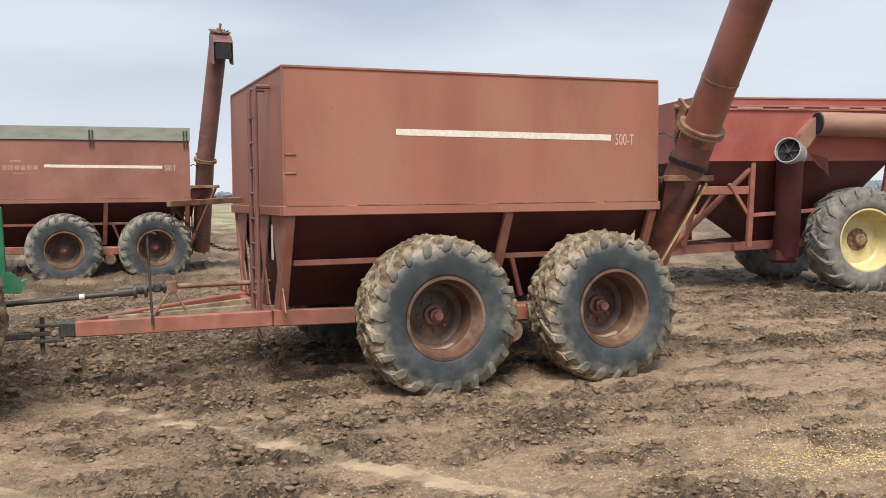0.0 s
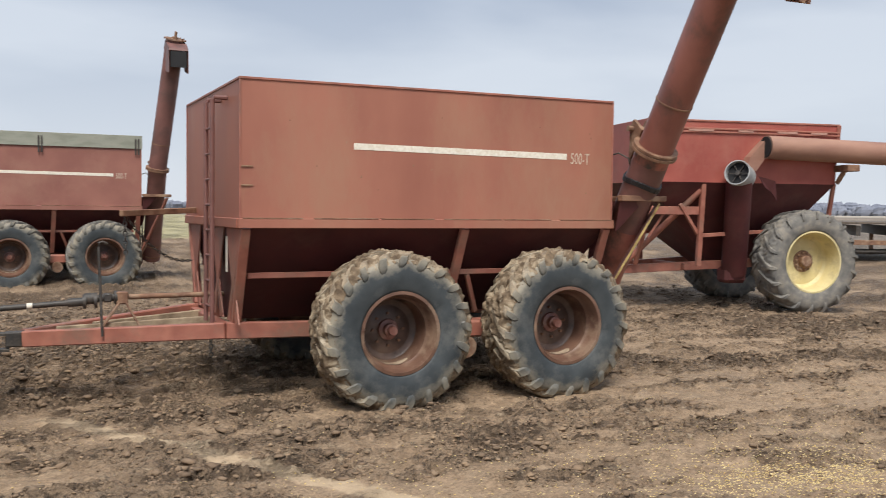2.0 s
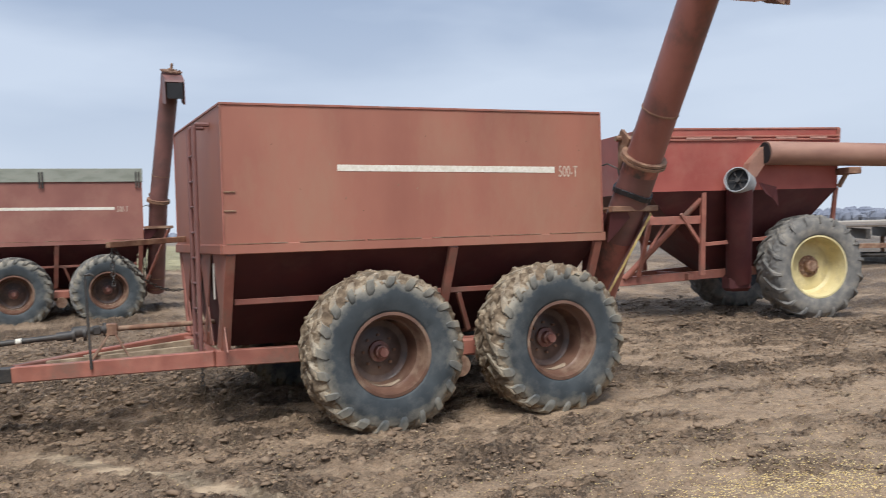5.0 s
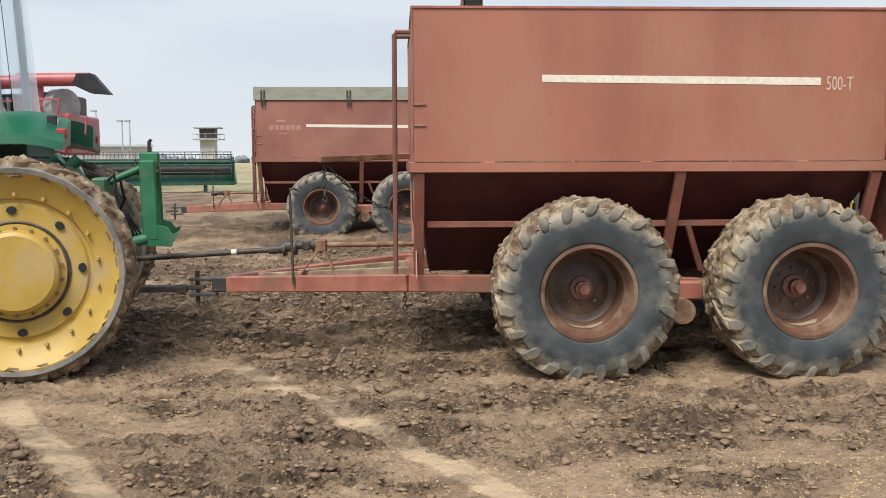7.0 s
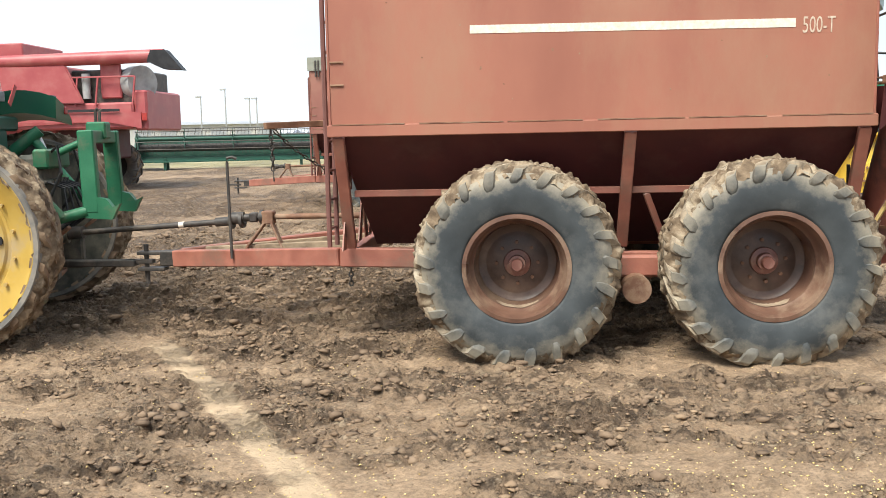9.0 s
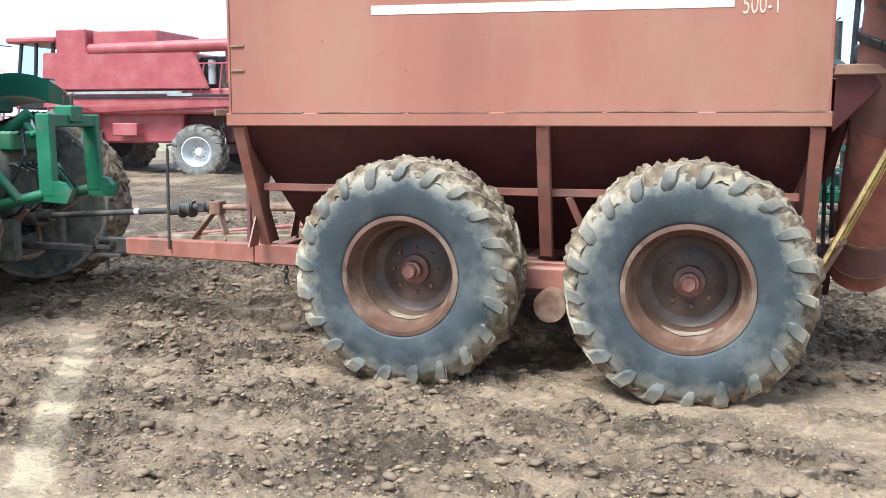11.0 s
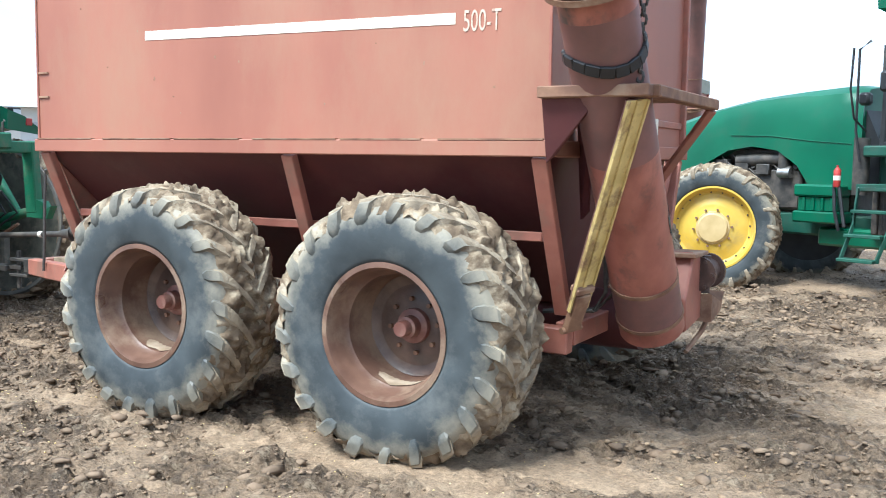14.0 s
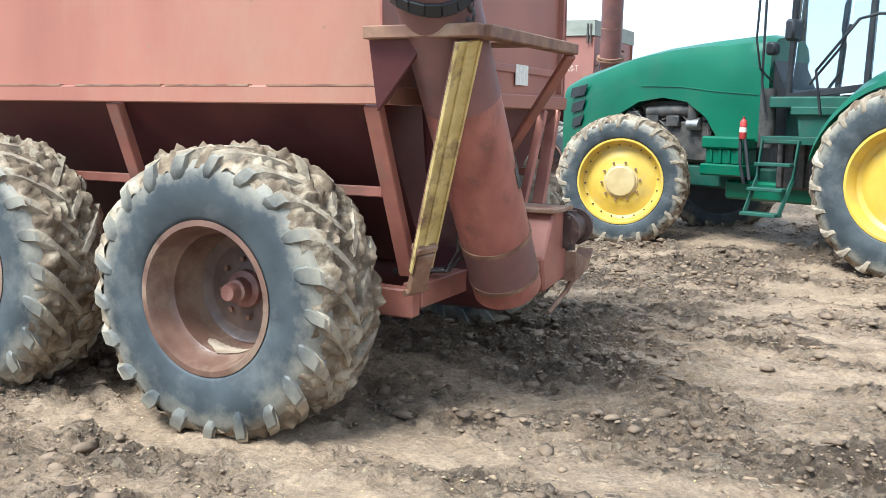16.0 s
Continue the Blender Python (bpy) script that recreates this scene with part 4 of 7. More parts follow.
    tube(gr, (2.46, 0.24, 0.93), (2.46, 0.27, 0.93), 0.115, 20)
    tube(gr, (2.46, 0.0, 0.93), (2.46, 0.04, 0.93), 0.11, 20)
    tube(gr, (2.46, 0.12, 0.80), (2.46, 0.12, 1.04), 0.05, 14)
    for k in range(6):
        a = 2 * math.pi * k / 6
        tube(gr, (2.46 + 0.09 * math.cos(a), -0.03, 0.93 + 0.09 * math.sin(a)), (2.46 + 0.09 * math.cos(a), 0.055, 0.93 + 0.09 * math.sin(a)), 0.012, 6)
    gear = part("gearbox", gr, CASTING, cart, "greasy rusted flanged gearbox", 40)
    gs = B()
    prism(gs, [(2.44, 0.05, 0.80), (2.44, 0.30, 0.72), (2.44, 0.40, 0.78), (2.44, 0.30, 0.66), (2.44, 0.05, 0.62)], (0.10, 0, 0))
    pipe(gs, [(2.5, 0.36, 0.74), (2.47, 0.1, 0.55), (2.42, -0.08, 0.44)], 0.016, 8)
    part("gear_bracket", gs, RUST, cart)
    # platform bracket round the auger
    pl = B()
    box(pl, (1.99, -1.545, 1.945), (2.57, -1.465, 2.005), 0.006)
    box(pl, (2.52, -1.463, 1.945), (2.60, -0.22, 2.005), 0.006)
    box(pl, (1.99, -1.463, 1.99), (2.518, -1.25, 1.998))
    box(pl, (1.99, -0.62, 1.99), (2.518, -0.22, 1.998))
    part("platform", pl, RUST, cart, "rusted steel bracket plate round the auger")
    gus = B()
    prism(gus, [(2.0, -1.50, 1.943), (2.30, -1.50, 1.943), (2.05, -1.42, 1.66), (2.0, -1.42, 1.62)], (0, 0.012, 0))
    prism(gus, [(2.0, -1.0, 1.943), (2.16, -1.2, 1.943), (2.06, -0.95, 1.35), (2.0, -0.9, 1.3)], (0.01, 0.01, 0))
    # Shade below the platform is painted in as dark maroon.
    part("bracket_gusset", gus, MAROON, cart, "gusset plate under the bracket, darkened for shade")
    yb_ = B()
    p, q = V((2.50, -1.49, 1.93)), V((1.998, -0.998, 0.685))
    d, s, u = basis(p, q, (0.85, -0.53, 0.2))
    ymat = YELLOW_OLD if not second else RED_FRAME
    beam(yb_, p, p.lerp(q, 0.90), 0.135, 0.012, up=u, bevel=0.003)
    ybr = part("brace", yb_, ymat, cart, "chipped yellow channel brace" if not second else "")
    # Separate dark plate backs the yellow channel.
    part("back_plate", beam(B(), p - u * 0.0095, p.lerp(q, 0.90) - u * 0.0095, 0.134, 0.006, up=u, bevel=0), AUGER_DARK, ybr, "dark back plate of the channel")
    for sg in (-1, 1):
        part("flange", beam(B(), p + s * (sg * 0.062) + u * 0.012, p.lerp(q, 0.9) + s * (sg * 0.062) + u * 0.012, 0.012, 0.014, up=u, bevel=0.002), ymat, ybr)
    part("rib", beam(B(), p + u * 0.011, p.lerp(q, 0.8) + u * 0.011, 0.026, 0.012, up=u, bevel=0.003), ymat, ybr)
    part("foot", beam(B(), p.lerp(q, 0.82) + u * 0.012, q, 0.10, 0.05, up=u), RUST, ybr, "rusted lower end of the brace")
    cl = B()
    c = p.lerp(q, 0.80)
    beam(cl, c - d * 0.02, c + d * 0.02, 0.125, 0.07, up=u)
    part("clamp", cl, RUST, ybr, "worn steel clamp")
    part("pin", tube(B(), q - s * 0.07, q + s * 0.07, 0.02, 10), RUST, ybr)
    part("far_brace", beam(B(), (2.56, -0.24, 1.94), (2.0, 0.15, 1.30), 0.07, 0.03), RED_FRAME, cart)
    rear = B()
    for y in (1.22,):
        beam(rear, (2.0, y, 1.76), (2.0, y, 2.97), 0.05, 0.03, up=(0, 1, 0))
    beam(rear, (1.99, -1.2, 1.90), (1.99, 1.3, 1.90), 0.02, 0.05)
    beam(rear, (2.0, 0.9, 1.64), (1.93, 0.55, 0.7), 0.06, 0.04)
    beam(rear, (2.0, 0.1, 1.64), (1.93, 0.25, 0.7), 0.06, 0.04)
    part("rear_rib", rear, RED_FRAME, cart)
    part("sticker", box(B(), (1.998, 0.36, 1.80), (2.002, 0.58, 1.93)) if not second else box(B(), (1.998, 0.42, 1.80), (2.002, 0.5, 1.9)), WHITE, cart, "small white sticker")
    for k in range(2):
        hoses = B()
        pipe(hoses, [(2.05 + 0.05 * k, -0.62, 1.35), (2.06 + 0.05 * k, -0.60, 0.85), (2.0, -0.64 + 0.05 * k, 0.74), (1.7, -0.7, 0.72)], 0.014, 8)
        part("hose", hoses, DARK, cart, "black hydraulic hose", 40)
    hoses = B()
    pipe(hoses, [(1.99, -1.2, 2.42), (2.08, -1.34, 2.46), (2.13, -1.45, 2.40), (2.14, -1.47, 2.32)], 0.009, 8)
    part("hose", hoses, DARK, cart, "black hydraulic hose", 40)
    # markings
    a, b_ = -0.915, 1.42
    stripe = B()
    prism(stripe, [(a, -yb - 0.003, 2.45), (b_, -yb - 0.003, 2.428), (b_, -yb - 0.003, 2.366), (a, -yb - 0.003, 2.39)], (0, 0.0025, 0))
    part("stripe", stripe, WHITE, body, "cream white painted stripe")
    me = flat_text("500-T", 0.165)
    me.materials.append(LETTER)
    o = new("model_lettering", me)
    o.parent = body
    o.matrix_basis = pose(1.465, -yb - 0.002, 2.325, 90, 0.6, 0) @ Matrix.Diagonal((0.58, 1, 1, 1))
    tagged(o, "white painted model lettering")
    for z in (2.20, 2.03):
        part("latch_slot", box(B(), (x0 + 0.012, -yb - 0.012, z), (x0 + 0.115, -yb - 0.001, z + 0.014), 0.002), RUST, body)
    dots = B()
    rnd = random.Random(7)
    for k in range(22):
        x, z = rnd.uniform(-1.9, 1.9), rnd.uniform(1.85, 2.95)
        r, tall = rnd.choice((0.004, 0.006, 0.009)), rnd.uniform(0.6, 2.6)
        ring = []
        for i in range(7):
            a, rr = 2 * math.pi * i / 7, r * rnd.uniform(0.6, 1.2)
            ring.append((x + rr * math.cos(a), -yb - 0.0015, z + rr * tall * math.sin(a)))
        prism(dots, ring, (0, 0.001, 0))
    tagged(part("rust_spot", dots, RUST, body, "small rust chips in the paint"), kind="stuff")
    if second:
        bd = B()
        for y in (-yb - 0.03, yb + 0.01):
            box(bd, (x0 - 0.04, y, zt - 0.04), (x1 + 0.02, y + 0.02, zt + 0.24), 0.004)
        for x in (x0 - 0.04, x1):
            box(bd, (x, -yb - 0.008, zt - 0.04), (x + 0.02, yb + 0.008, zt + 0.24), 0.004)
        part("side_board", bd, TARP, cart, "grey-green wooden side boards above the box")
        for x in (-1.82, 0.0, 1.90):
            cp = B()
            for dx in (-0.03, 0.03):
                box(cp, (x + dx - 0.016, -yb - 0.05, zt - 0.17), (x + dx + 0.016, -yb - 0.03, zt + 0.17), 0.003)
            part("board_clip", cp, DARK, cart, "dark steel clips")
        ban = B()  # maker's faded mark, as plain bars
        for k in range(6):
            box(ban, (-1.70 + k * 0.115, -yb - 0.003, 2.33), (-1.61 + k * 0.115, -yb - 0.0005, 2.43))
        box(ban, (-1.55, -yb - 0.003, 2.50), (-1.35, -yb - 0.0005, 2.54))
        box(ban, (-1.50, -yb - 0.003, 2.25), (-1.30, -yb - 0.0005, 2.27))
        tagged(part("faded_mark", ban, FADED, body, "faded pale maker's mark"), kind="stuff")
    else:
        arm = beam(B(), (-1.99, 0.80, 1.80), (-2.86, -0.05, 1.765), 0.05, 0.06)
        part("tie_arm", arm, RUST, cart, "rusty tie arm swung out from the box front")
        part("chain", chain(B(), (-2.80, 0.02, 1.73), (-2.02, 0.85, 1.25), 22, 0.14, 0.006, 0.04), DARK, cart, "dark steel chain", 40)
        part("loose_chain", chain(B(), (-2.05, -0.38, 0.60), (-2.05, -0.38, 0.36), 6), DARK, cart)
        part("hanging_chain", chain(B(), (-2.82, 0.0, 1.73), (-2.81, 0.0, 1.36), 8), DARK, cart)
        sb = B()
        d2 = (V(hg) - V(p0)).normalized()
        c0 = V(hg) - d2 * 0.38
        for k in range(18):
            a0, a1 = 2 * math.pi * k / 18, 2 * math.pi * (k + 1) / 18
            e1 = V((1, 0, 0))
            e2 = d2.cross(e1)
            pa = c0 + (e1 * math.cos(a0) + e2 * math.sin(a0)) * 0.203 + d2 * (0.03 * math.sin(2 * a0))
            pb = c0 + (e1 * math.cos(a1) + e2 * math.sin(a1)) * 0.203 + d2 * (0.03 * math.sin(2 * a1))
            beam(sb, pa, pb, 0.02, 0.06, up=d2, bevel=0.004)
        tagged(part("strap", sb, PLASTIC, cart, "black strap bound round the auger"), kind="stuff")
        part("safety_chain", chain(B(), (2.50, -1.42, 2.75), (2.50, -1.47, 2.02), 16), DARK, cart, "hanging safety chain", 40)
    return cart


def thing_part_ladder(cart):
    """Two upright bars with hooked tops and rungs on the front of the box."""
    bm = B()
    for y in (-0.84, -0.54):
        pipe(bm, [(-2.13, y, 0.74), (-2.13, y, 2.84), (-2.12, y, 2.86), (-1.99, y, 2.86)], 0.022, 8)
    lad = part("ladder", bm, AUGER_DARK, cart, "rusty narrow ladder with hooked tops", 40)
    for k in range(8):
        part("rung", tube(B(), (-2.13, -0.83, 0.90 + 0.24 * k), (-2.13, -0.55, 0.90 + 0.24 * k), 0.012, 8), AUGER_DARK, lad, "", 40)
    return lad


CART_A = (3.785, 9.84)
cart_a = grain_cart(pose(*CART_A, 0), "faded red tandem grain cart with muddy wheels and raised auger")
cart_b = grain_cart(pose(0.575, 23.55, 0.01, 0, 0, 0.2) @ Matrix.Scale(1.045, 4), "red tandem grain cart with grey side boards, standing behind", True)


# ---- tractors ----
def tractor_wheel(parent, m, R, half, rim, lugs, tyre_mat, lug_mat, style, muddy=0.0, seed=1, lug_h=0.045, mud_mat=MUD):
    h = half * 0.86
    if style == "front":
        prof = [(rim + 0.012, -h), (rim + 0.02, -h - 0.018), (rim - 0.005, -h - 0.02), (rim - 0.03, -h + 0.02), (rim - 0.05, -h + 0.09), (rim - 0.09, -h + 0.11),
                (rim * 0.60, -h + 0.07), (rim * 0.56, -h + 0.06), (0.0, -h + 0.06), (rim * 0.5, h * 0.5), (rim + 0.012, h)]
    elif style == "rear":
        prof = [(rim + 0.012, -h), (rim + 0.02, -h - 0.02), (rim - 0.01, -h - 0.022), (rim - 0.035, -h + 0.03), (rim - 0.06, -h + 0.12), (rim - 0.11, -h + 0.15),
                (rim * 0.55, -h + 0.11), (0.0, -h + 0.11), (rim * 0.5, h * 0.5), (rim + 0.012, h)]
    elif style == "wide":
        prof = [(rim + 0.012, -h), (rim + 0.02, -h - 0.015), (rim - 0.01, -h - 0.018), (rim - 0.04, -h + 0.02), (rim - 0.20, -h + 0.09), (rim - 0.215, -h + 0.12),
                (rim - 0.24, -h + 0.12), (rim - 0.26, -h + 0.10), (rim * 0.47, -h + 0.09), (0.0, -h + 0.09), (rim * 0.5, h * 0.5), (rim + 0.012, h)]
    else:
        prof = [(rim + 0.012, -h), (rim + 0.02, -h - 0.02), (rim - 0.01, -h - 0.022), (rim - 0.03, -h + 0.05), (rim - 0.07, 0.0), (rim - 0.12, 0.05),
                (rim * 0.5, 0.02), (0.0, 0.02), (rim * 0.5, h * 0.6), (rim + 0.012, h)]
    mat = {"front": YELLOW, "rear": YELLOW, "wide": YELLOW_DUSTY, "cream": CREAM, "silver": SILVER, "dark": GREY}[style]
    w = part("wheel", lathe(B(), prof, 64), mat, parent, {"cream": "faded cream-yellow wheel rim", "silver": "silver wheel rim", "dark": "grey wheel rim"}.get(style, "bright yellow wheel rim"), 30)
    w.matrix_basis = m
    part("tyre", tyre_mesh(B(), R, half, rim + 0.012, lugs, lug_h), tyre_mat, w, "dusty dark rubber tyre", 50)
    part("tread", tyre_mesh(B(), R, half, rim + 0.012, lugs, lug_h, False, 0.28, 0.045, 0.07 if style != "wide" else -0.03), lug_mat, w, "", 40)
    if muddy:
        part("mud", mud_mesh(B(), R, half, lug_h, seed, muddy), mud_mat, w, "dried brown mud on the tread", 60)
    # Added dark disc covers the painted inner face of the rim.
    part("inner_backing", lathe(B(), [(0.0, h * 0.86), (rim * 0.55, h * 0.86), (rim * 0.9, h * 1.0), (rim + 0.03, h * 1.06), (rim + 0.02, h * 0.98), (rim * 0.5, h * 0.62), (0.0, h * 0.62)], 40), GRIME if style == "wide" else PLASTIC, w, "dark disc backing the wheel's inner side", 35)
    cap = B()

    def ring_of(name, count, r, y0, y1, rad, mat_, turn=0.0, oval=1.0):
        """Equal small pieces set round the wheel, sharing one mesh."""
        bm = tube(B(), (0, y0, 0), (0, y1, 0), rad, 8)
        me = None
        for k in range(count):
            a = 2 * math.pi * (k + turn) / count
            if me is None:
                o = part(name, bm, mat_, w)
                me = o.data
            else:
                o = new(name, me)
                o.parent = w
            o.matrix_basis = pose(r * math.cos(a), 0, r * math.sin(a), 0, -math.degrees(a), 0) @ Matrix.Diagonal((1, 1, oval, 1))

    if style == "front":
        y = -h + 0.06
        lathe(cap, [(0.0, y - 0.05), (0.185, y - 0.05), (0.20, y - 0.04), (0.205, y - 0.015), (0.225, y - 0.012), (0.23, y + 0.01)], 36)
        part("hub_cap", cap, TAN, w, "tan hub cap", 20)
        ring_of("wheel_bolt", 10, 0.255, y - 0.03, y + 0.01, 0.016, RUST)
        ring_of("rim_bolt", 20, rim - 0.065, -h + 0.085, -h + 0.12, 0.012, DARK)
    elif style == "wide":
        y = -h + 0.09
        lathe(cap, [(0.0, y - 0.13), (0.30, y - 0.13), (0.33, y - 0.11), (0.345, y - 0.04), (0.385, y - 0.035), (0.39, y + 0.01)], 48)
        part("hub_cap", cap, YELLOW_DUSTY, w, "broad yellow hub drum", 18)
        part("seam_ring", lathe(B(), [(0.392, y - 0.006), (0.404, y - 0.014), (0.416, y - 0.006), (0.404, y + 0.004)], 48, True), DARK, w, "dark grimy seam round the hub", 30)
        ring_of("wheel_bolt", 18, 0.355, y - 0.06, y + 0.01, 0.014, RUST)
        ring_of("rim_bolt", 18, rim - 0.17, -h + 0.03, -h + 0.1, 0.015, YELLOW_DUSTY)
        ring_of("rim_hole", 8, 0.50, y - 0.012, y + 0.01, 0.032, BLACK, 0.3, 1.25)
    else:
        y = -h + 0.10 if style == "rear" else 0.02
        lathe(cap, [(0.0, y - 0.14), (0.09, y - 0.14), (0.11, y - 0.12), (0.12, y - 0.03), (0.2, y - 0.02), (0.21, y + 0.01)], 30)
        part("hub_cap", cap, RUST if style == "cream" else mat, w, "", 35)
        ring_of("wheel_bolt", 10, 0.165, y - 0.07, y, 0.018, RUST)
    return w


TAN = material("tan_hub_paint", (0.50, 0.36, 0.16), (0.60, 0.45, 0.22), 0.5, scale=5, bump=0.05)


def tractor(m, label, rear_style, R, rim, near_y, hitch=False, steer=0):
    """A big row-crop tractor, nose towards -x; local origin on the ground under the rear axle."""
    tr = thing("tractor", m, label, "tractor", "green tractors")
    rt = RUBBER_OLD if rear_style == "wide" else TYRE_REAR
    for sgn in (-1, 1):
        turn = 0 if sgn < 0 else 180
        tractor_wheel(tr, pose(0, sgn * near_y, R - 0.05, 0, 11, turn), R, 0.25, rim, 22, rt, CLOD if rear_style == "wide" else LUG, rear_style, 1.35 if rear_style == "wide" else 1.15, 5)
        tractor_wheel(tr, pose(-3.77, sgn * 1.22, 0.80, 0, 31, turn + steer), 0.88, 0.225, 0.55, 20, TYRE_FRONT, LUG, "front", 1.2, 8)
        part("rear_axle", tube(B(), (0, sgn * 0.3, R - 0.05), (0, sgn * (near_y - 0.1), R - 0.05), 0.10, 20), GREEN_OLD, tr, "", 40)
        part("front_axle", tube(B(), (-3.77, sgn * 0.2, 0.78), (-3.77, sgn * 1.1, 0.78), 0.09, 16), GREEN_OLD, tr, "", 40)
    # hood: lofted from nose to cowl, with the wheel cut-out below
    rings = []
    for x, top, hw, low in ((-5.62, 1.98, 0.30, 1.15), (-5.55, 2.14, 0.40, 1.08), (-5.25, 2.26, 0.46, 1.06), (-4.75, 2.39, 0.48, 1.34), (-4.45, 2.46, 0.485, 1.68), (-4.1, 2.53, 0.49, 1.86), (-3.7, 2.60, 0.495, 1.92), (-3.3, 2.64, 0.50, 1.86), (-3.0, 2.67, 0.50, 1.66), (-2.82, 2.685, 0.50, 1.40), (-2.45, 2.71, 0.50, 1.36), (-2.25, 2.71, 0.50, 1.36), (-2.12, 2.67, 0.49, 1.36)):
        ring = []
        for f, g in ((1.0, 0.0), (1.0, 0.35), (1.0, 0.62), (0.97, 0.80), (0.86, 0.92), (0.62, 0.985), (0.3, 1.0)):
            ring.append((x, -hw * f, low + (top - low) * g))
        ring += [(x, -y, z) for x, y, z in ring[::-1]]
        rings.append(ring)
    hood = part("hood", loft(B(), rings), GREEN, tr, "glossy green sloping engine hood", 35)
    seam = B()
    pipe(seam, [(-4.05, -0.502, 2.08), (-3.4, -0.506, 2.06), (-2.8, -0.507, 1.99), (-2.25, -0.507, 1.95)], 0.006, 6)
    part("crease", seam, GREEN, hood)
    for k in range(3):
        vent = B()
        xa = -5.36 + 0.02 * k
        z = 2.06 - 0.22 * k
        prism(vent, [(xa + 0.03, -0.475, z), (xa + 0.34 - 0.05 * k, -0.489, z + 0.06), (xa + 0.28 - 0.05 * k, -0.489, z - 0.10), (xa, -0.475, z - 0.14)], (0, -0.008, 0))
        part("vent", vent, PLASTIC, hood, "black slanted side vent")
    part("cowl", prism(B(), [(-2.13, -0.40, 1.36), (-1.78, -0.40, 1.36), (-1.78, -0.40, 1.90), (-1.95, -0.40, 2.02), (-2.13, -0.40, 2.40)], (0, 0.80, 0)), PLASTIC, tr, "black cowl behind the hood")
    part("grille", box(B(), (-5.635, -0.27, 1.2), (-5.60, 0.27, 1.92), 0.01), PLASTIC, tr, "black front grille")
    eng = B()
    box(eng, (-5.3, -0.28, 0.85), (-2.3, 0.28, 1.9), 0.03)
    box(eng, (-4.5, -0.38, 1.05), (-3.0, 0.38, 1.62), 0.04)
    for k in range(4):
        box(eng, (-4.35 + 0.34 * k, -0.44, 1.52), (-4.14 + 0.34 * k, -0.30, 1.74 - 0.03 * k), 0.015)
    tube(eng, (-4.0, -0.36, 1.72), (-3.3, -0.36, 1.75), 0.09, 14)
    tube(eng, (-3.25, -0.40, 1.55), (-3.25, -0.40, 1.85), 0.08, 14)
    for k in range(7):
        tube(eng, (-4.4 + 0.22 * k, -0.30, 1.62), (-4.4 + 0.22 * k, -0.38, 1.66), 0.05, 10)
    for k in range(5):
        pipe(eng, [(-4.3 + 0.2 * k, -0.38, 1.80), (-4.1 + 0.2 * k, -0.42, 1.66 + 0.03 * k), (-3.9 + 0.22 * k, -0.36, 1.5)], 0.014, 6)
    part("engine", eng, DARK, tr, "dark engine block with pipes", 40)
    part("alternator", tube(B(), (-3.30, -0.43, 1.56), (-3.12, -0.43, 1.56), 0.075, 16), CHROME, tr, "", 40)
    ch = B()
    box(ch, (-5.2, -0.34, 0.72), (0.3, 0.34, 1.02), 0.03)
    box(ch, (-0.6, -0.45, 0.6), (0.35, 0.45, 1.35), 0.05)
    # Dark green puts the shade under the tractor into the chassis colour.
    part("chassis", ch, GREEN_DARK, tr, "dusty green chassis casting, darkened for underbody shade")
    tank = B()
    box(tank, (-2.86, -0.80, 1.26), (-2.26, -0.40, 1.42), 0.025)
    box(tank, (-2.82, -0.75, 1.06), (-2.28, -0.40, 1.27), 0.02)
    box(tank, (-2.86, -0.81, 0.92), (-2.24, -0.40, 1.07), 0.02)
    for k in range(4):
        box(tank, (-2.74 + 0.13 * k, -0.775, 1.08), (-2.70 + 0.13 * k, -0.73, 1.25), 0.006)
    box(tank, (-2.6, -0.6, 0.62), (-1.2, -0.3, 0.86), 0.03)
    part("tank", tank, GREEN, tr, "stepped green side tank")
    # cab
    posts = [((-1.78, -0.62, 1.90), (-1.70, -0.70, 3.55)), ((-0.75, -0.80, 2.05), (-0.72, -0.78, 3.55)), ((-0.12, -0.70, 2.1), (-0.22, -0.66, 3.55))]
    if rear_style == "wide":
        posts = [posts[0], ((-1.08, -0.74, 2.02), (-1.02, -0.76, 3.55)), ((-0.22, -0.70, 2.1), (-0.30, -0.66, 3.55))]
    cmat = PLASTIC if rear_style != "wide" else GREY
    cabo = part("cab_frame", beam(B(), (-0.12, -0.70, 2.12), (-0.12, 0.70, 2.12), 0.07, 0.10), cmat, tr, "cab frame")
    for p, q in posts:
        for sgn in (1, -1):
            part("pillar", beam(B(), (p[0], p[1] * sgn, p[2]), (q[0], q[1] * sgn, q[2]), 0.07, 0.07, bevel=0.012), cmat, cabo)
    for sgn in (-1, 1):
        part("door_sill", beam(B(), (-1.78, sgn * 0.62, 1.92), (-0.75, sgn * 0.80, 2.02), 0.06, 0.08), cmat, cabo)
    rf = B()
    rings = []
    for z, g in ((3.53, 0.0), (3.57, 0.06), (3.71, 0.07), (3.79, -0.05)):
        rings.append([(-1.75 - g, -0.80 - g, z), (-0.15 + g, -0.80 - g, z), (-0.15 + g, 0.80 + g, z), (-1.75 - g, 0.80 + g, z)])
    part("roof", loft(rf, rings), GREEN, tr, "green cab roof")
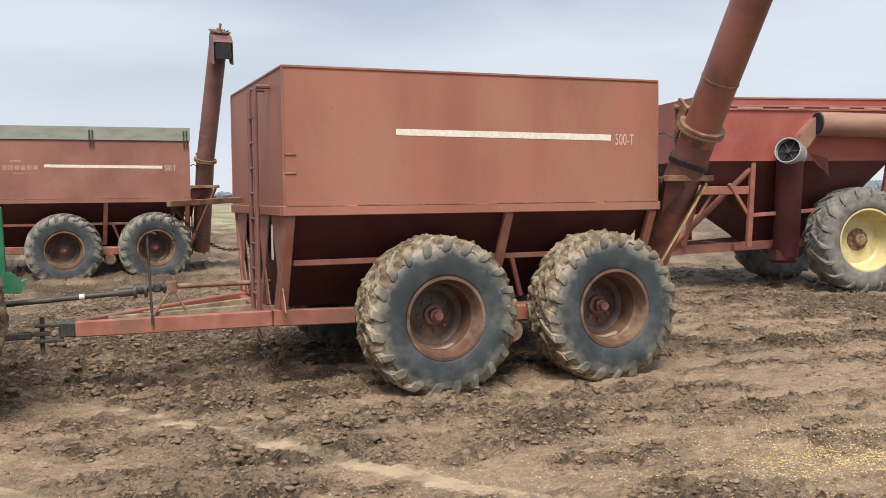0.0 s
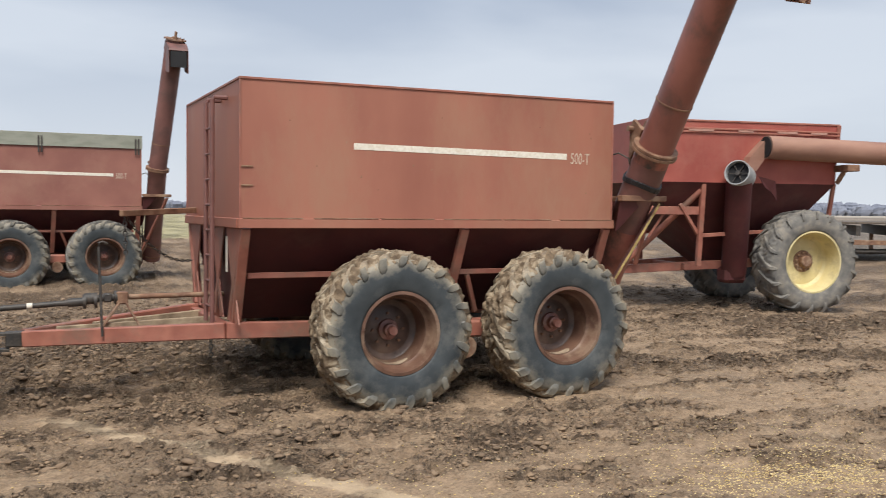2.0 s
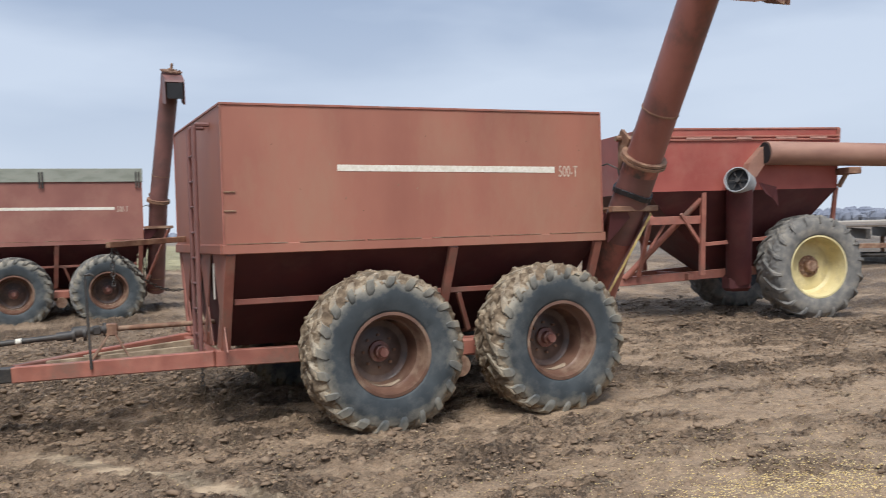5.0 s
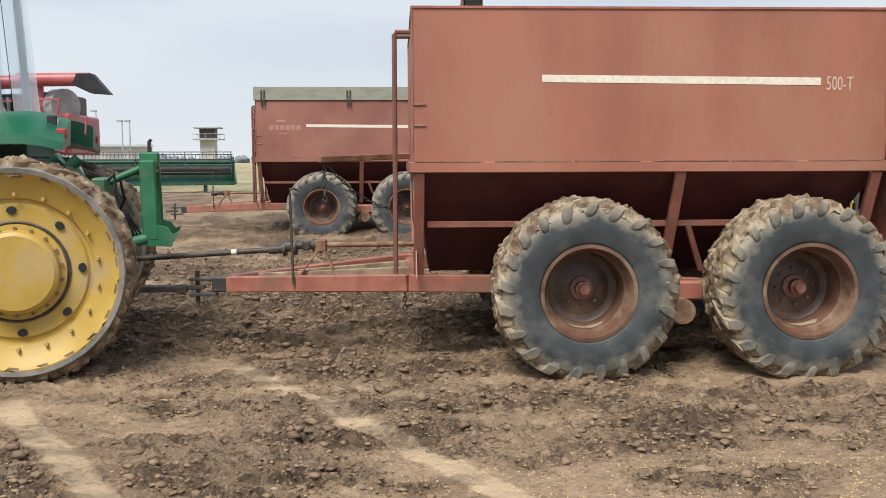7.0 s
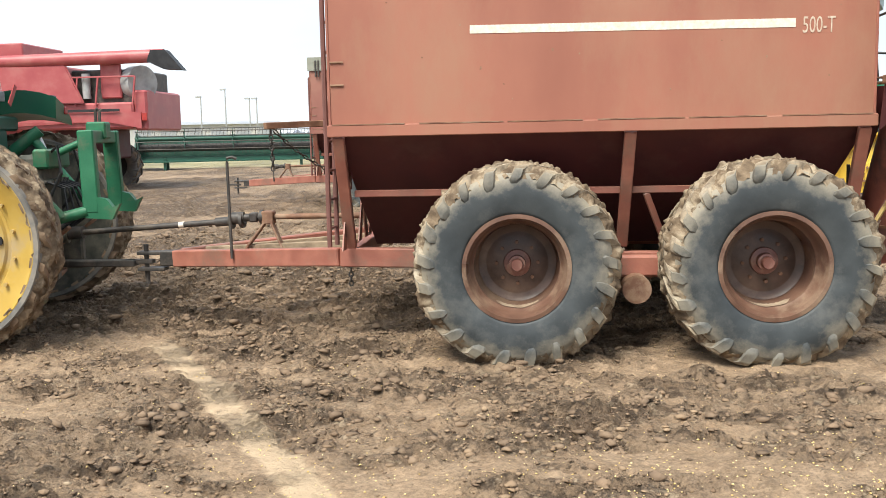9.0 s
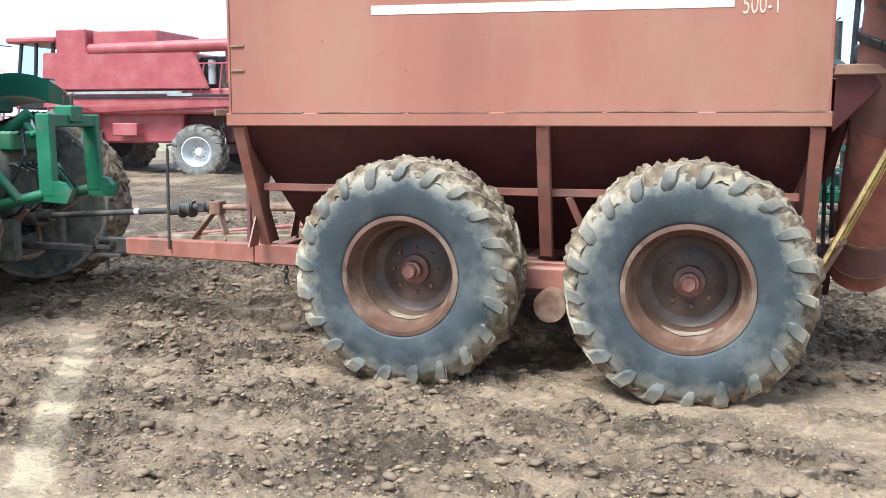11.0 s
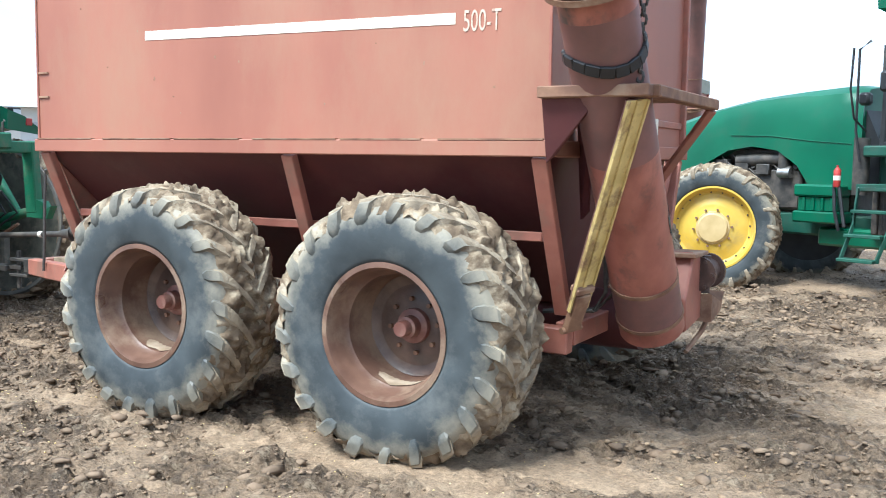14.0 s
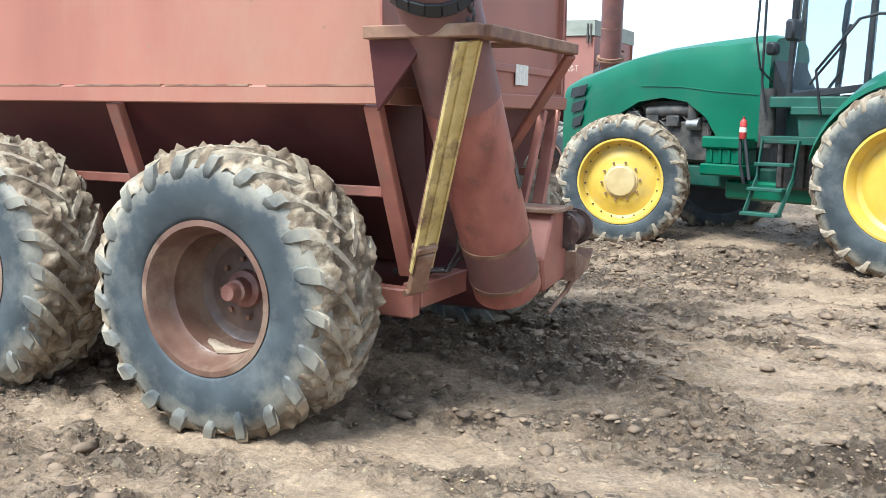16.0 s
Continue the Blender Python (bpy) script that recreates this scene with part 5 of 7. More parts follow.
    panes = [[(-1.76, -0.60, 1.97), (-1.76, 0.60, 1.97), (-1.61, 0.68, 3.52), (-1.61, -0.68, 3.52)],
             [(-0.11, -0.68, 2.18), (-0.11, 0.68, 2.18), (-0.21, 0.64, 3.52), (-0.21, -0.64, 3.52)]]
    for s in (-1, 1):
        panes.append([(-1.74, s * 0.63, 1.98), (-0.78, s * 0.80, 2.08), (-0.75, s * 0.785, 3.52), (-1.60, s * 0.71, 3.52)])
        panes.append([(-0.71, s * 0.80, 2.12), (-0.15, s * 0.71, 2.16), (-0.24, s * 0.67, 3.52), (-0.69, s * 0.78, 3.52)])
    for p in panes:
        g = B()
        nrm = (V(p[1]) - V(p[0])).cross(V(p[2]) - V(p[0])).normalized()
        prism(g, p, nrm * 0.006)
        o = part("window_pane", g, GLASS, cabo, "tinted cab glass")
        o.visible_shadow = False
    seat = B()
    box(seat, (-0.95, -0.27, 2.0), (-0.45, 0.27, 2.14), 0.03)
    box(seat, (-0.52, -0.24, 2.12), (-0.40, 0.24, 2.48), 0.04)
    part("seat", seat, PLASTIC, tr, "black driver's seat")
    cns = B()
    box(cns, (-1.72, -0.16, 1.9), (-1.5, 0.16, 2.04), 0.03)
    tube(cns, (-1.6, 0, 2.02), (-1.42, 0, 2.26), 0.02, 8)
    part("console", cns, PLASTIC, tr, "dark steering console")
    floor_ = B()
    box(floor_, (-1.95, -0.78, 1.78), (0.0, 0.78, 1.92), 0.02)
    box(floor_, (-1.9, -0.45, 1.0), (0.0, 0.45, 1.80), 0.03)
    part("cab_floor", floor_, GREEN_DARK, tr)
    # fenders
    for s in (-1, 1):
        f = B()
        rr, zc = (R + 0.13, R - 0.05) if not hitch else (1.09, 0.90)
        angs = [radians(a) for a in range(62 if not hitch else 70, 167, 8)]
        ya, yb2 = (s * 0.80, s * (near_y + 0.02))
        rings = []
        for a in angs:
            c, sn = math.cos(a), math.sin(a)
            rings.append([(rr * c, ya, zc + rr * sn + 0.20 * sn), (rr * c, (ya + yb2) / 2, zc + rr * sn + 0.13 * sn), (rr * c, yb2, zc + rr * sn - 0.02), (rr * c, yb2 + s * 0.02, zc + rr * sn - 0.09), ((rr - 0.03) * c, yb2 - s * 0.01, zc + (rr - 0.03) * sn - 0.05), ((rr - 0.03) * c, ya, zc + (rr - 0.03) * sn)])
        fo = part("fender", loft(f, rings), GREEN, tr, "green curved rear fender", 35)
        lamp = B()
        box(lamp, (0.22, s * 1.02 - 0.07, zc + rr), (0.30, s * 1.02 + 0.07, zc + rr + 0.15), 0.01)
        lo = part("work_lamp", lamp, PLASTIC, fo, "black work lamp")
        part("lens", box(B(), (0.30, s * 1.02 - 0.055, zc + rr + 0.02), (0.305, s * 1.02 + 0.055, zc + rr + 0.13)), LAMP, fo)
        part("tail_light", box(B(), (0.30, s * 1.12 - 0.05, zc + rr * 0.96), (0.38, s * 1.12 + 0.05, zc + rr * 0.96 + 0.08), 0.01), SIGNRED, fo, "red tail light")
    # platform, steps and rails on the near side
    pf = B()
    box(pf, (-1.80, -1.18, 1.41), (-1.10, -0.72, 1.45), 0.008)
    box(pf, (-1.80, -1.185, 1.36), (-1.10, -1.165, 1.45), 0.004)
    prism(pf, [(-1.52, -0.80, 1.452), (-1.02, -0.80, 1.452), (-0.95, -0.80, 1.70), (-1.56, -0.80, 1.70)], (0, 0.012, 0))
    box(pf, (-1.62, -0.86, 1.70), (-0.95, -0.70, 1.80), 0.012)
    part("platform", pf, GREEN_DARK, tr, "green cab access platform")
    # dark fluted cover behind the steps
    cover = part("fluted_cover", box(B(), (-1.84, -0.70, 0.80), (-1.14, -0.50, 1.40), 0.02), DARK, tr, "dark fluted cover behind the steps")
    for k in range(5):
        part("flute", box(B(), (-1.82 + 0.14 * k, -0.735, 0.82), (-1.74 + 0.14 * k, -0.695, 1.38), 0.012), DARK, cover)
    # Ladder in dark green too, for the shade it hangs in.
    lado = part("step_ladder", box(B(), (-1.77, -1.20, 1.37), (-1.29, -1.186, 1.41), 0.003), GREEN_DARK, tr, "green folding step ladder")
    for x0_, x1_ in ((-1.76, -1.76), (-1.30, -1.32)):
        side = beam(B(), (x0_, -1.20, 1.41), ((x0_ + x1_) / 2, -1.28, 0.95), 0.026, 0.05)
        part("side_rail", beam(side, ((x0_ + x1_) / 2, -1.28, 0.955), (x1_ - 0.08, -1.40, 0.53), 0.026, 0.05), GREEN_DARK, lado)
    for k in range(3):
        z = 0.55 + 0.29 * k
        y = -1.40 + 0.065 * k
        slant = 0.04 * (2 - k)
        part("step", box(B(), (-1.76 - slant, y - 0.10, z - 0.025), (-1.31 - slant, y + 0.08, z + 0.015), 0.006), GREEN_DARK, lado)
    rails = B()
    if not hitch:
        pipe(rails, [(-1.12, -1.10, 1.7), (-1.20, -1.12, 2.2), (-0.75, -1.1, 2.75), (-0.55, -1.05, 2.80), (0.3, -1.05, 2.72)], 0.018, 8)
        pipe(rails, [(-1.30, -1.06, 2.05), (-0.95, -1.08, 2.45), (-0.85, -1.08, 2.70)], 0.016, 8)
    pipe(rails, [(-1.97, -0.80, 1.72), (-2.02, -0.84, 2.1), (-2.02, -0.84, 3.1), (-1.9, -0.8, 3.2)], 0.016, 8)
    part("handrail", rails, PLASTIC, tr, "black tubular handrail", 40)
    mir = B()
    pipe(mir, [(-1.98, -0.66, 2.1), (-2.02, -0.9, 2.25), (-2.02, -1.02, 2.6), (-2.0, -1.02, 3.1)], 0.014, 8)
    box(mir, (-2.06, -0.76, 2.42), (-1.92, -0.62, 2.58), 0.03)
    box(mir, (-1.62, -1.12, 2.55), (-1.50, -0.88, 2.80), 0.03)
    part("mirror", mir, PLASTIC, tr, "black mirror and bracket", 40)
    ex = B()
    tube(ex, (-2.02, -0.66, 1.30), (-2.02, -0.66, 2.02), 0.10, 20)
    part("canister", ex, DARK, tr, "dark canister by the cab", 40)
    part("exhaust_pipe", tube(B(), (-2.36, 0.62, 1.9), (-2.36, 0.62, 3.3), 0.08, 16), DARK, tr, "", 40)
    fe = B()
    lathe(fe, [(0, -0.17), (0.05, -0.165), (0.06, -0.14), (0.06, 0.12), (0.035, 0.16), (0.018, 0.17), (0.018, 0.21), (0, 0.21)], 18)
    feo = part("extinguisher", fe, SIGNRED, tr, "red fire extinguisher", 40)
    feo.matrix_basis = pose(-2.20, -0.90, 1.52, 90, 0, 0) @ Matrix.Scale(0.74, 4)
    part("label_band", tube(B(), (0, -0.05, 0), (0, 0.03, 0), 0.0615, 18), WHITE, feo, "", 40)
    hp = B()
    pipe(hp, [(-2.2, -0.88, 1.5), (-2.12, -0.92, 1.2), (-2.05, -0.95, 0.9)], 0.022, 8)
    pipe(hp, [(-2.26, -0.86, 1.45), (-2.2, -0.93, 1.1), (-2.15, -0.9, 0.85)], 0.022, 8)
    part("hose", hp, PLASTIC, tr, "", 40)
    if hitch:
        qo = part("quick_hitch", beam(B(), (0.97, -0.46, 1.70), (0.97, 0.46, 1.70), 0.12, 0.12, bevel=0.012), GREEN_OLD, tr, "green three-point quick hitch frame")
        for s in (-1, 1):
            part("upright", beam(B(), (0.99, s * 0.46, 1.02), (0.97, s * 0.44, 1.76), 0.14, 0.11, bevel=0.012), GREEN_OLD, qo)
            hook = prism(B(), [(0.93, s * 0.46 - 0.05, 0.98), (1.17, s * 0.46 - 0.05, 0.96), (1.24, s * 0.46 - 0.05, 1.10), (1.18, s * 0.46 - 0.05, 1.07), (1.13, s * 0.46 - 0.05, 1.14), (0.93, s * 0.46 - 0.05, 1.20)], (0, 0.10, 0))
            part("hook", hook, GREEN_OLD, qo)
        part("top_hook", box(B(), (0.88, -0.10, 1.68), (1.06, 0.10, 1.84), 0.015), GREEN_OLD, qo)
        for s in (-1, 1):
            part("hook_pin", pipe(B(), [(0.97, s * 0.07, 1.82), (0.97, s * 0.07, 1.94), (0.99, s * 0.075, 1.96)], 0.015, 6), DARK, qo, "", 40)
            part("draft_link", tube(B(), (0.05, s * 0.55, 0.82), (0.95, s * 0.48, 1.04), 0.05, 12), GREEN_OLD, tr, "greasy dark green draft link", 40)
            part("lift_link", tube(B(), (0.18, s * 0.62, 1.70), (0.74, s * 0.52, 0.99), 0.042, 12), GREEN_OLD, tr, "", 40)
            part("lift_arm", tube(B(), (-0.1, s * 0.55, 1.5), (0.25, s * 0.62, 1.78), 0.06, 12), GREEN_OLD, tr, "", 40)
            part("hose", pipe(B(), [(0.50, s * 0.2, 1.5), (0.66, s * 0.25, 1.62), (0.70, s * 0.32, 1.38), (0.58, s * 0.36, 1.12), (0.45, s * 0.3, 0.95)], 0.016, 7), PLASTIC, tr, "", 40)
        part("top_link", tube(B(), (0.1, 0, 1.35), (0.92, 0, 1.70), 0.035, 12), GREEN_OLD, tr, "", 40)
        gx_ = B()
        box(gx_, (0.30, -0.30, 0.72), (0.52, 0.30, 1.55), 0.04)
        tube(gx_, (0.5, 0, 0.80), (0.64, 0, 0.80), 0.09, 14)
        for k in range(6):
            tube(gx_, (0.5, -0.25 + 0.1 * k, 1.30), (0.60, -0.25 + 0.1 * k, 1.30), 0.025, 8)
        part("rear_housing", gx_, GRIME, tr, "dirty rear housing with couplers", 40)
        db = B()
        beam(db, (0.2, 0.0, 0.53), (1.30, -0.233, 0.53), 0.12, 0.06, bevel=0.008)
        box(db, (0.3, -0.2, 0.42), (0.5, 0.2, 0.62), 0.01)
        part("drawbar", db, DARK, tr, "worn drawbar")
        pto = B()
        pa, pb = V((0.60, 0, 0.80)), V((2.20, -0.45, 0.91))
        pd = (pb - pa).normalized()
        tube(pto, pa, pb, 0.027, 14)
        tube(pto, pa, pa + pd * 0.2, 0.06, 14)
        tube(pto, pb - pd * 0.14, pb, 0.042, 12)
        for k in (0.0, 0.10):
            tube(pto, pb + pd * k, pb + pd * (k + 0.03), 0.07, 14)
        part("collar", tube(B(), pa.lerp(pb, 0.70), pa.lerp(pb, 0.73), 0.030, 14), WHITE, tr, "pale collar", 40)
        part("pto_shaft", pto, DARK, tr, "dirty telescoping PTO driveline", 40)
        part("safety_strip", prism(B(), [(0.50, -0.98, 1.99), (0.50, -0.80, 2.15), (0.50, -0.74, 2.13), (0.50, -0.92, 1.96)], (0.006, 0, 0)), SIGNRED, tr, "small faded red reflective strip")
        for k in range(6):
            y = -0.28 + 0.11 * k
            part("hose", pipe(B(), [(0.56, y, 1.30), (0.72, y * 1.1, 1.24), (0.74 + 0.02 * k, y * 1.3 + 0.03, 1.02), (0.62, y * 1.2, 0.86), (0.46, y, 0.80)], 0.013, 6), PLASTIC, tr, "", 40)
        for s in (-1, 1):
            part("sway_block", box(B(), (0.36, s * 0.42 - 0.06, 0.42), (0.66, s * 0.42 + 0.06, 0.80), 0.02), GRIME, tr)
            part("lift_rod", tube(B(), (0.22, s * 0.66, 1.74), (0.40, s * 0.60, 1.30), 0.022, 10), CHROME, tr, "worn bare lift rod", 40)
            part("stay_chain", beam(B(), (0.30, s * 0.30, 0.55), (0.78, s * 0.46, 0.90), 0.05, 0.03), RUST, tr)
        part("drawbar_hanger", pipe(B(), [(0.45, -0.26, 0.72), (0.50, -0.26, 0.42), (0.52, 0.0, 0.40), (0.50, 0.26, 0.42), (0.45, 0.26, 0.72)], 0.03, 8), RUST, tr, "", 40)
        part("remote_block", box(B(), (0.46, -0.34, 1.42), (0.60, 0.34, 1.60), 0.02), GREEN_OLD, tr, "dark green remote valve block")
    return tr


tractor(pose(-1.674, 9.80, 0, 0, 0, 11), "green tractor with muddy yellow rear wheels hitched to the cart", "wide", 0.915, 0.80, 1.29, True)
tractor(pose(8.61, 16.36, 0.0, 0, 0, -22.2) @ Matrix.Scale(0.97, 4), "large green tractor with yellow wheels parked behind", "rear", 1.04, 0.60, 1.25, steer=28)


# ---- single-axle grain cart ----
def lathe_ring(bm, p, q, r, ri):
    """A short open collar from p to q with an inner wall."""
    d, s_, u_ = basis(p, q)
    rings = []
    for o, rad in ((V(p), r), (V(q), r), (V(q), ri), (V(p), ri)):
        rings.append([o + (s_ * math.cos(t) + u_ * math.sin(t)) * rad for t in (2 * math.pi * i / 30 for i in range(30))])
    return loft(bm, rings + [rings[0]], False)


def hopper_cart(m):
    c = thing("grain_cart", m, "red single-axle grain cart with folded auger and cream wheels", "grain cart")
    xa, xb, y0, zt, zm = -3.1, 0.76, 1.42, 3.49, 2.38
    t = 0.015
    bm = B()
    loft(bm, [[(xa, -y0, zm), (xb, -y0, zm), (xb, y0, zm), (xa, y0, zm)], [(xa - 0.05, -y0 - 0.08, zt), (xb + 0.02, -y0 - 0.08, zt), (xb + 0.02, y0 + 0.08, zt), (xa - 0.05, y0 + 0.08, zt)]], False)
    body = part("box", bm, CART_RED, c, "dull red flared grain box")
    rim = B()
    for z in (zt, zt - 0.14, zt - 0.20):
        for s in (-1, 1):
            beam(rim, (xa - 0.05, s * (y0 + 0.08), z), (xb + 0.02, s * (y0 + 0.08), z), 0.03, 0.035)
    for s in (-1, 1):
        beam(rim, (xb, s * (y0 + 0.09), zt), (xb, s * (y0 + 0.05), zt - 0.32), 0.08, 0.03, up=(0, 1, 0))
    beam(rim, (xb, -y0, zt), (xb, y0, zt), 0.03, 0.04)
    beam(rim, (xa, -y0, zt), (xa, y0, zt), 0.03, 0.04)
    part("top_rim", rim, RED_FRAME, body, "ribbed top rim")
    # Same maroon as the tandem hoppers, with shade already in it.
    part("hopper", loft(B(), [[(xa, -y0, zm), (xb, -y0, zm), (xb, y0, zm), (xa, y0, zm)], [(-1.15, -0.35, 0.75), (-0.35, -0.35, 0.75), (-0.35, 0.35, 0.75), (-1.15, 0.35, 0.75)]]), MAROON, c, "tapered red hopper, shade mixed into its dark colour")
    for s in (-1, 1):
        tractor_wheel(c, pose(0.14, s * 1.40, 0.93, 0, 9, 0 if s < 0 else 180), 0.97, 0.36, 0.56, 18, RUBBER_OLD, RUBBER_OLD, "cream" if s < 0 else "dark", 0.8, 21, 0.055, RUBBER_OLD)
        part("frame_beam", beam(B(), (-5.3, s * 0.10, 0.62), (0.3, s * 0.95, 0.92), 0.12, 0.16), RED_FRAME, c, "red tongue frame beam")
        part("post", beam(B(), (-1.95, s * 1.36, 2.40), (-1.95, s * 1.22, 0.84), 0.09, 0.09), RED_FRAME, c)
        part("rear_post", beam(B(), (0.78, s * 1.36, 2.40), (0.78, s * 1.05, 0.95), 0.07, 0.07), RED_FRAME, c)
        part("diagonal", tube(B(), (-3.15, s * 0.50, 0.80), (-1.98, s * 1.33, 2.24), 0.058, 12), RED_FRAME, c, "", 40)
        part("knee", beam(B(), (-2.38, s * 1.30, 1.98), (-1.97, s * 1.24, 1.42), 0.05, 0.06), RED_FRAME, c)
        part("side_bar", beam(B(), (-1.95, s * 1.24, 1.40), (0.1, s * 1.16, 1.52), 0.05, 0.07), RED_FRAME, c)
        part("front_post", beam(B(), (-2.92, s * 1.22, 1.95), (-2.92, s * 0.60, 0.84), 0.075, 0.07), RED_FRAME, c)
        part("front_knee", beam(B(), (-2.88, s * 1.05, 1.36), (-2.62, s * 1.20, 1.84), 0.05, 0.05), RED_FRAME, c)
        part("front_bar", beam(B(), (-2.96, s * 1.22, 1.86), (-1.95, s * 1.28, 1.86), 0.06, 0.15), RED_FRAME, c)
    part("axle", beam(B(), (0.14, -1.2, 0.93), (0.14, 1.2, 0.93), 0.18, 0.18), RED_FRAME, c)
    part("cross_bar", beam(B(), (-1.95, -0.8, 0.80), (-1.95, 0.8, 0.80), 0.1, 0.12), RED_FRAME, c)
    # Lower tube takes the hoppers' shade-darkened maroon.
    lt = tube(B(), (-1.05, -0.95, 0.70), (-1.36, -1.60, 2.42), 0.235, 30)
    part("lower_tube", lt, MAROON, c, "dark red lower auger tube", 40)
    e = B()
    lathe_ring(e, (-1.26, -1.56, 2.47), (-1.52, -1.78, 2.56), 0.232, 0.212)
    part("tube_collar", e, GREY, c, "pale open tube collar", 40)
    part("tube_mouth", tube(B(), (-1.43, -1.704, 2.529), (-1.44, -1.712, 2.532), 0.211, 30), BLACK, c, "dark open auger mouth with flighting", 40)
    spk = B()
    for k in range(3):
        a = math.pi * k / 3
        d, s_, u_ = basis((-1.26, -1.56, 2.47), (-1.52, -1.78, 2.56))
        cc = V((-1.465, -1.733, 2.541))
        beam(spk, cc - (s_ * math.cos(a) + u_ * math.sin(a)) * 0.18, cc + (s_ * math.cos(a) + u_ * math.sin(a)) * 0.18, 0.014, 0.014)
    tube(spk, (-1.43, -1.70, 2.53), (-1.50, -1.763, 2.553), 0.045, 12)
    part("mouth_spider", spk, DARK, c)
    el = B()
    prism(el, [(-1.30, -1.66, 2.50), (-1.05, -1.66, 2.60), (-0.72, -1.66, 3.05), (-0.85, -1.66, 3.20), (-1.18, -1.66, 2.85)], (0, 0.22, 0))
    part("hinge_elbow", el, AUGER_TAN, c, "red folding hinge elbow")
    ut = tube(B(), (-0.88, -1.68, 3.03), (2.42, -1.66, 2.95), 0.215, 32)
    up = part("upper_tube", ut, AUGER_TAN, c, "folded dusty tan-red unloading auger", 40)
    part("end_mouth", tube(B(), (-0.884, -1.68, 3.03), (-0.90, -1.68, 3.03), 0.19, 30), BLACK, up, "dark open tube end", 40)
    sp = B()
    rings = []
    for x, r, z in ((2.35, 0.225, 2.95), (2.5, 0.235, 2.94), (3.18, 0.22, 2.80)):
        rings.append([(x + 0.12 * math.sin(a) * (x > 3), -1.66 + r * math.cos(a), z + (r + 0.05 * (x > 3)) * math.sin(a)) for a in (2 * math.pi * i / 16 for i in range(16))])
    part("rubber_spout", loft(sp, rings, False), PLASTIC, c, "black torn rubber spout sleeve", 40)
    rest = B()
    box(rest, (0.72, -1.85, 2.62), (0.98, -1.40, 2.74), 0.01)
    beam(rest, (0.78, -1.45, 2.4), (0.85, -1.6, 2.66), 0.07, 0.07)
    part("auger_rest", rest, RUST, c, "rusted auger rest")
    lid = B()
    prism(lid, [(-1.0, -1.66, 2.50), (-0.62, -1.60, 2.42), (-0.55, -1.56, 2.05), (-0.68, -1.56, 2.22), (-0.85, -1.62, 2.30)], (0, 0.015, 0))
    part("tube_flap", lid, MAROON, c, "bent hanging steel flap")
    hs = B()
    pipe(hs, [(-4.0, -0.6, 0.7), (-3.9, -0.8, 0.45), (-3.7, -0.9, 0.42), (-3.5, -0.85, 0.6)], 0.014, 6)
    pipe(hs, [(-4.2, -0.5, 0.7), (-3.8, -0.75, 0.38), (-3.4, -0.8, 0.62)], 0.014, 6)
    part("hose", hs, PLASTIC, c, "loose black hose", 40)
    for k, (x, w_) in enumerate(((-2.35, 0.5), (-1.35, 0.3), (-0.55, 0.42), (0.15, 0.35))):
        part("scuffed_band", box(B(), (x, -y0 - 0.104, zt - 0.19), (x + w_, -y0 - 0.094, zt - 0.155), 0.002), FADED, body, "pale rubbed stretch of the rim")
    part("inlet_boot", box(B(), (-1.30, -1.12, 0.50), (-0.86, -0.72, 0.80), 0.06), MAROON, c, "dark rounded auger boot")
    return c


hopper_cart(pose(13.69, 14.83, 0.0, 0, 0, -11))


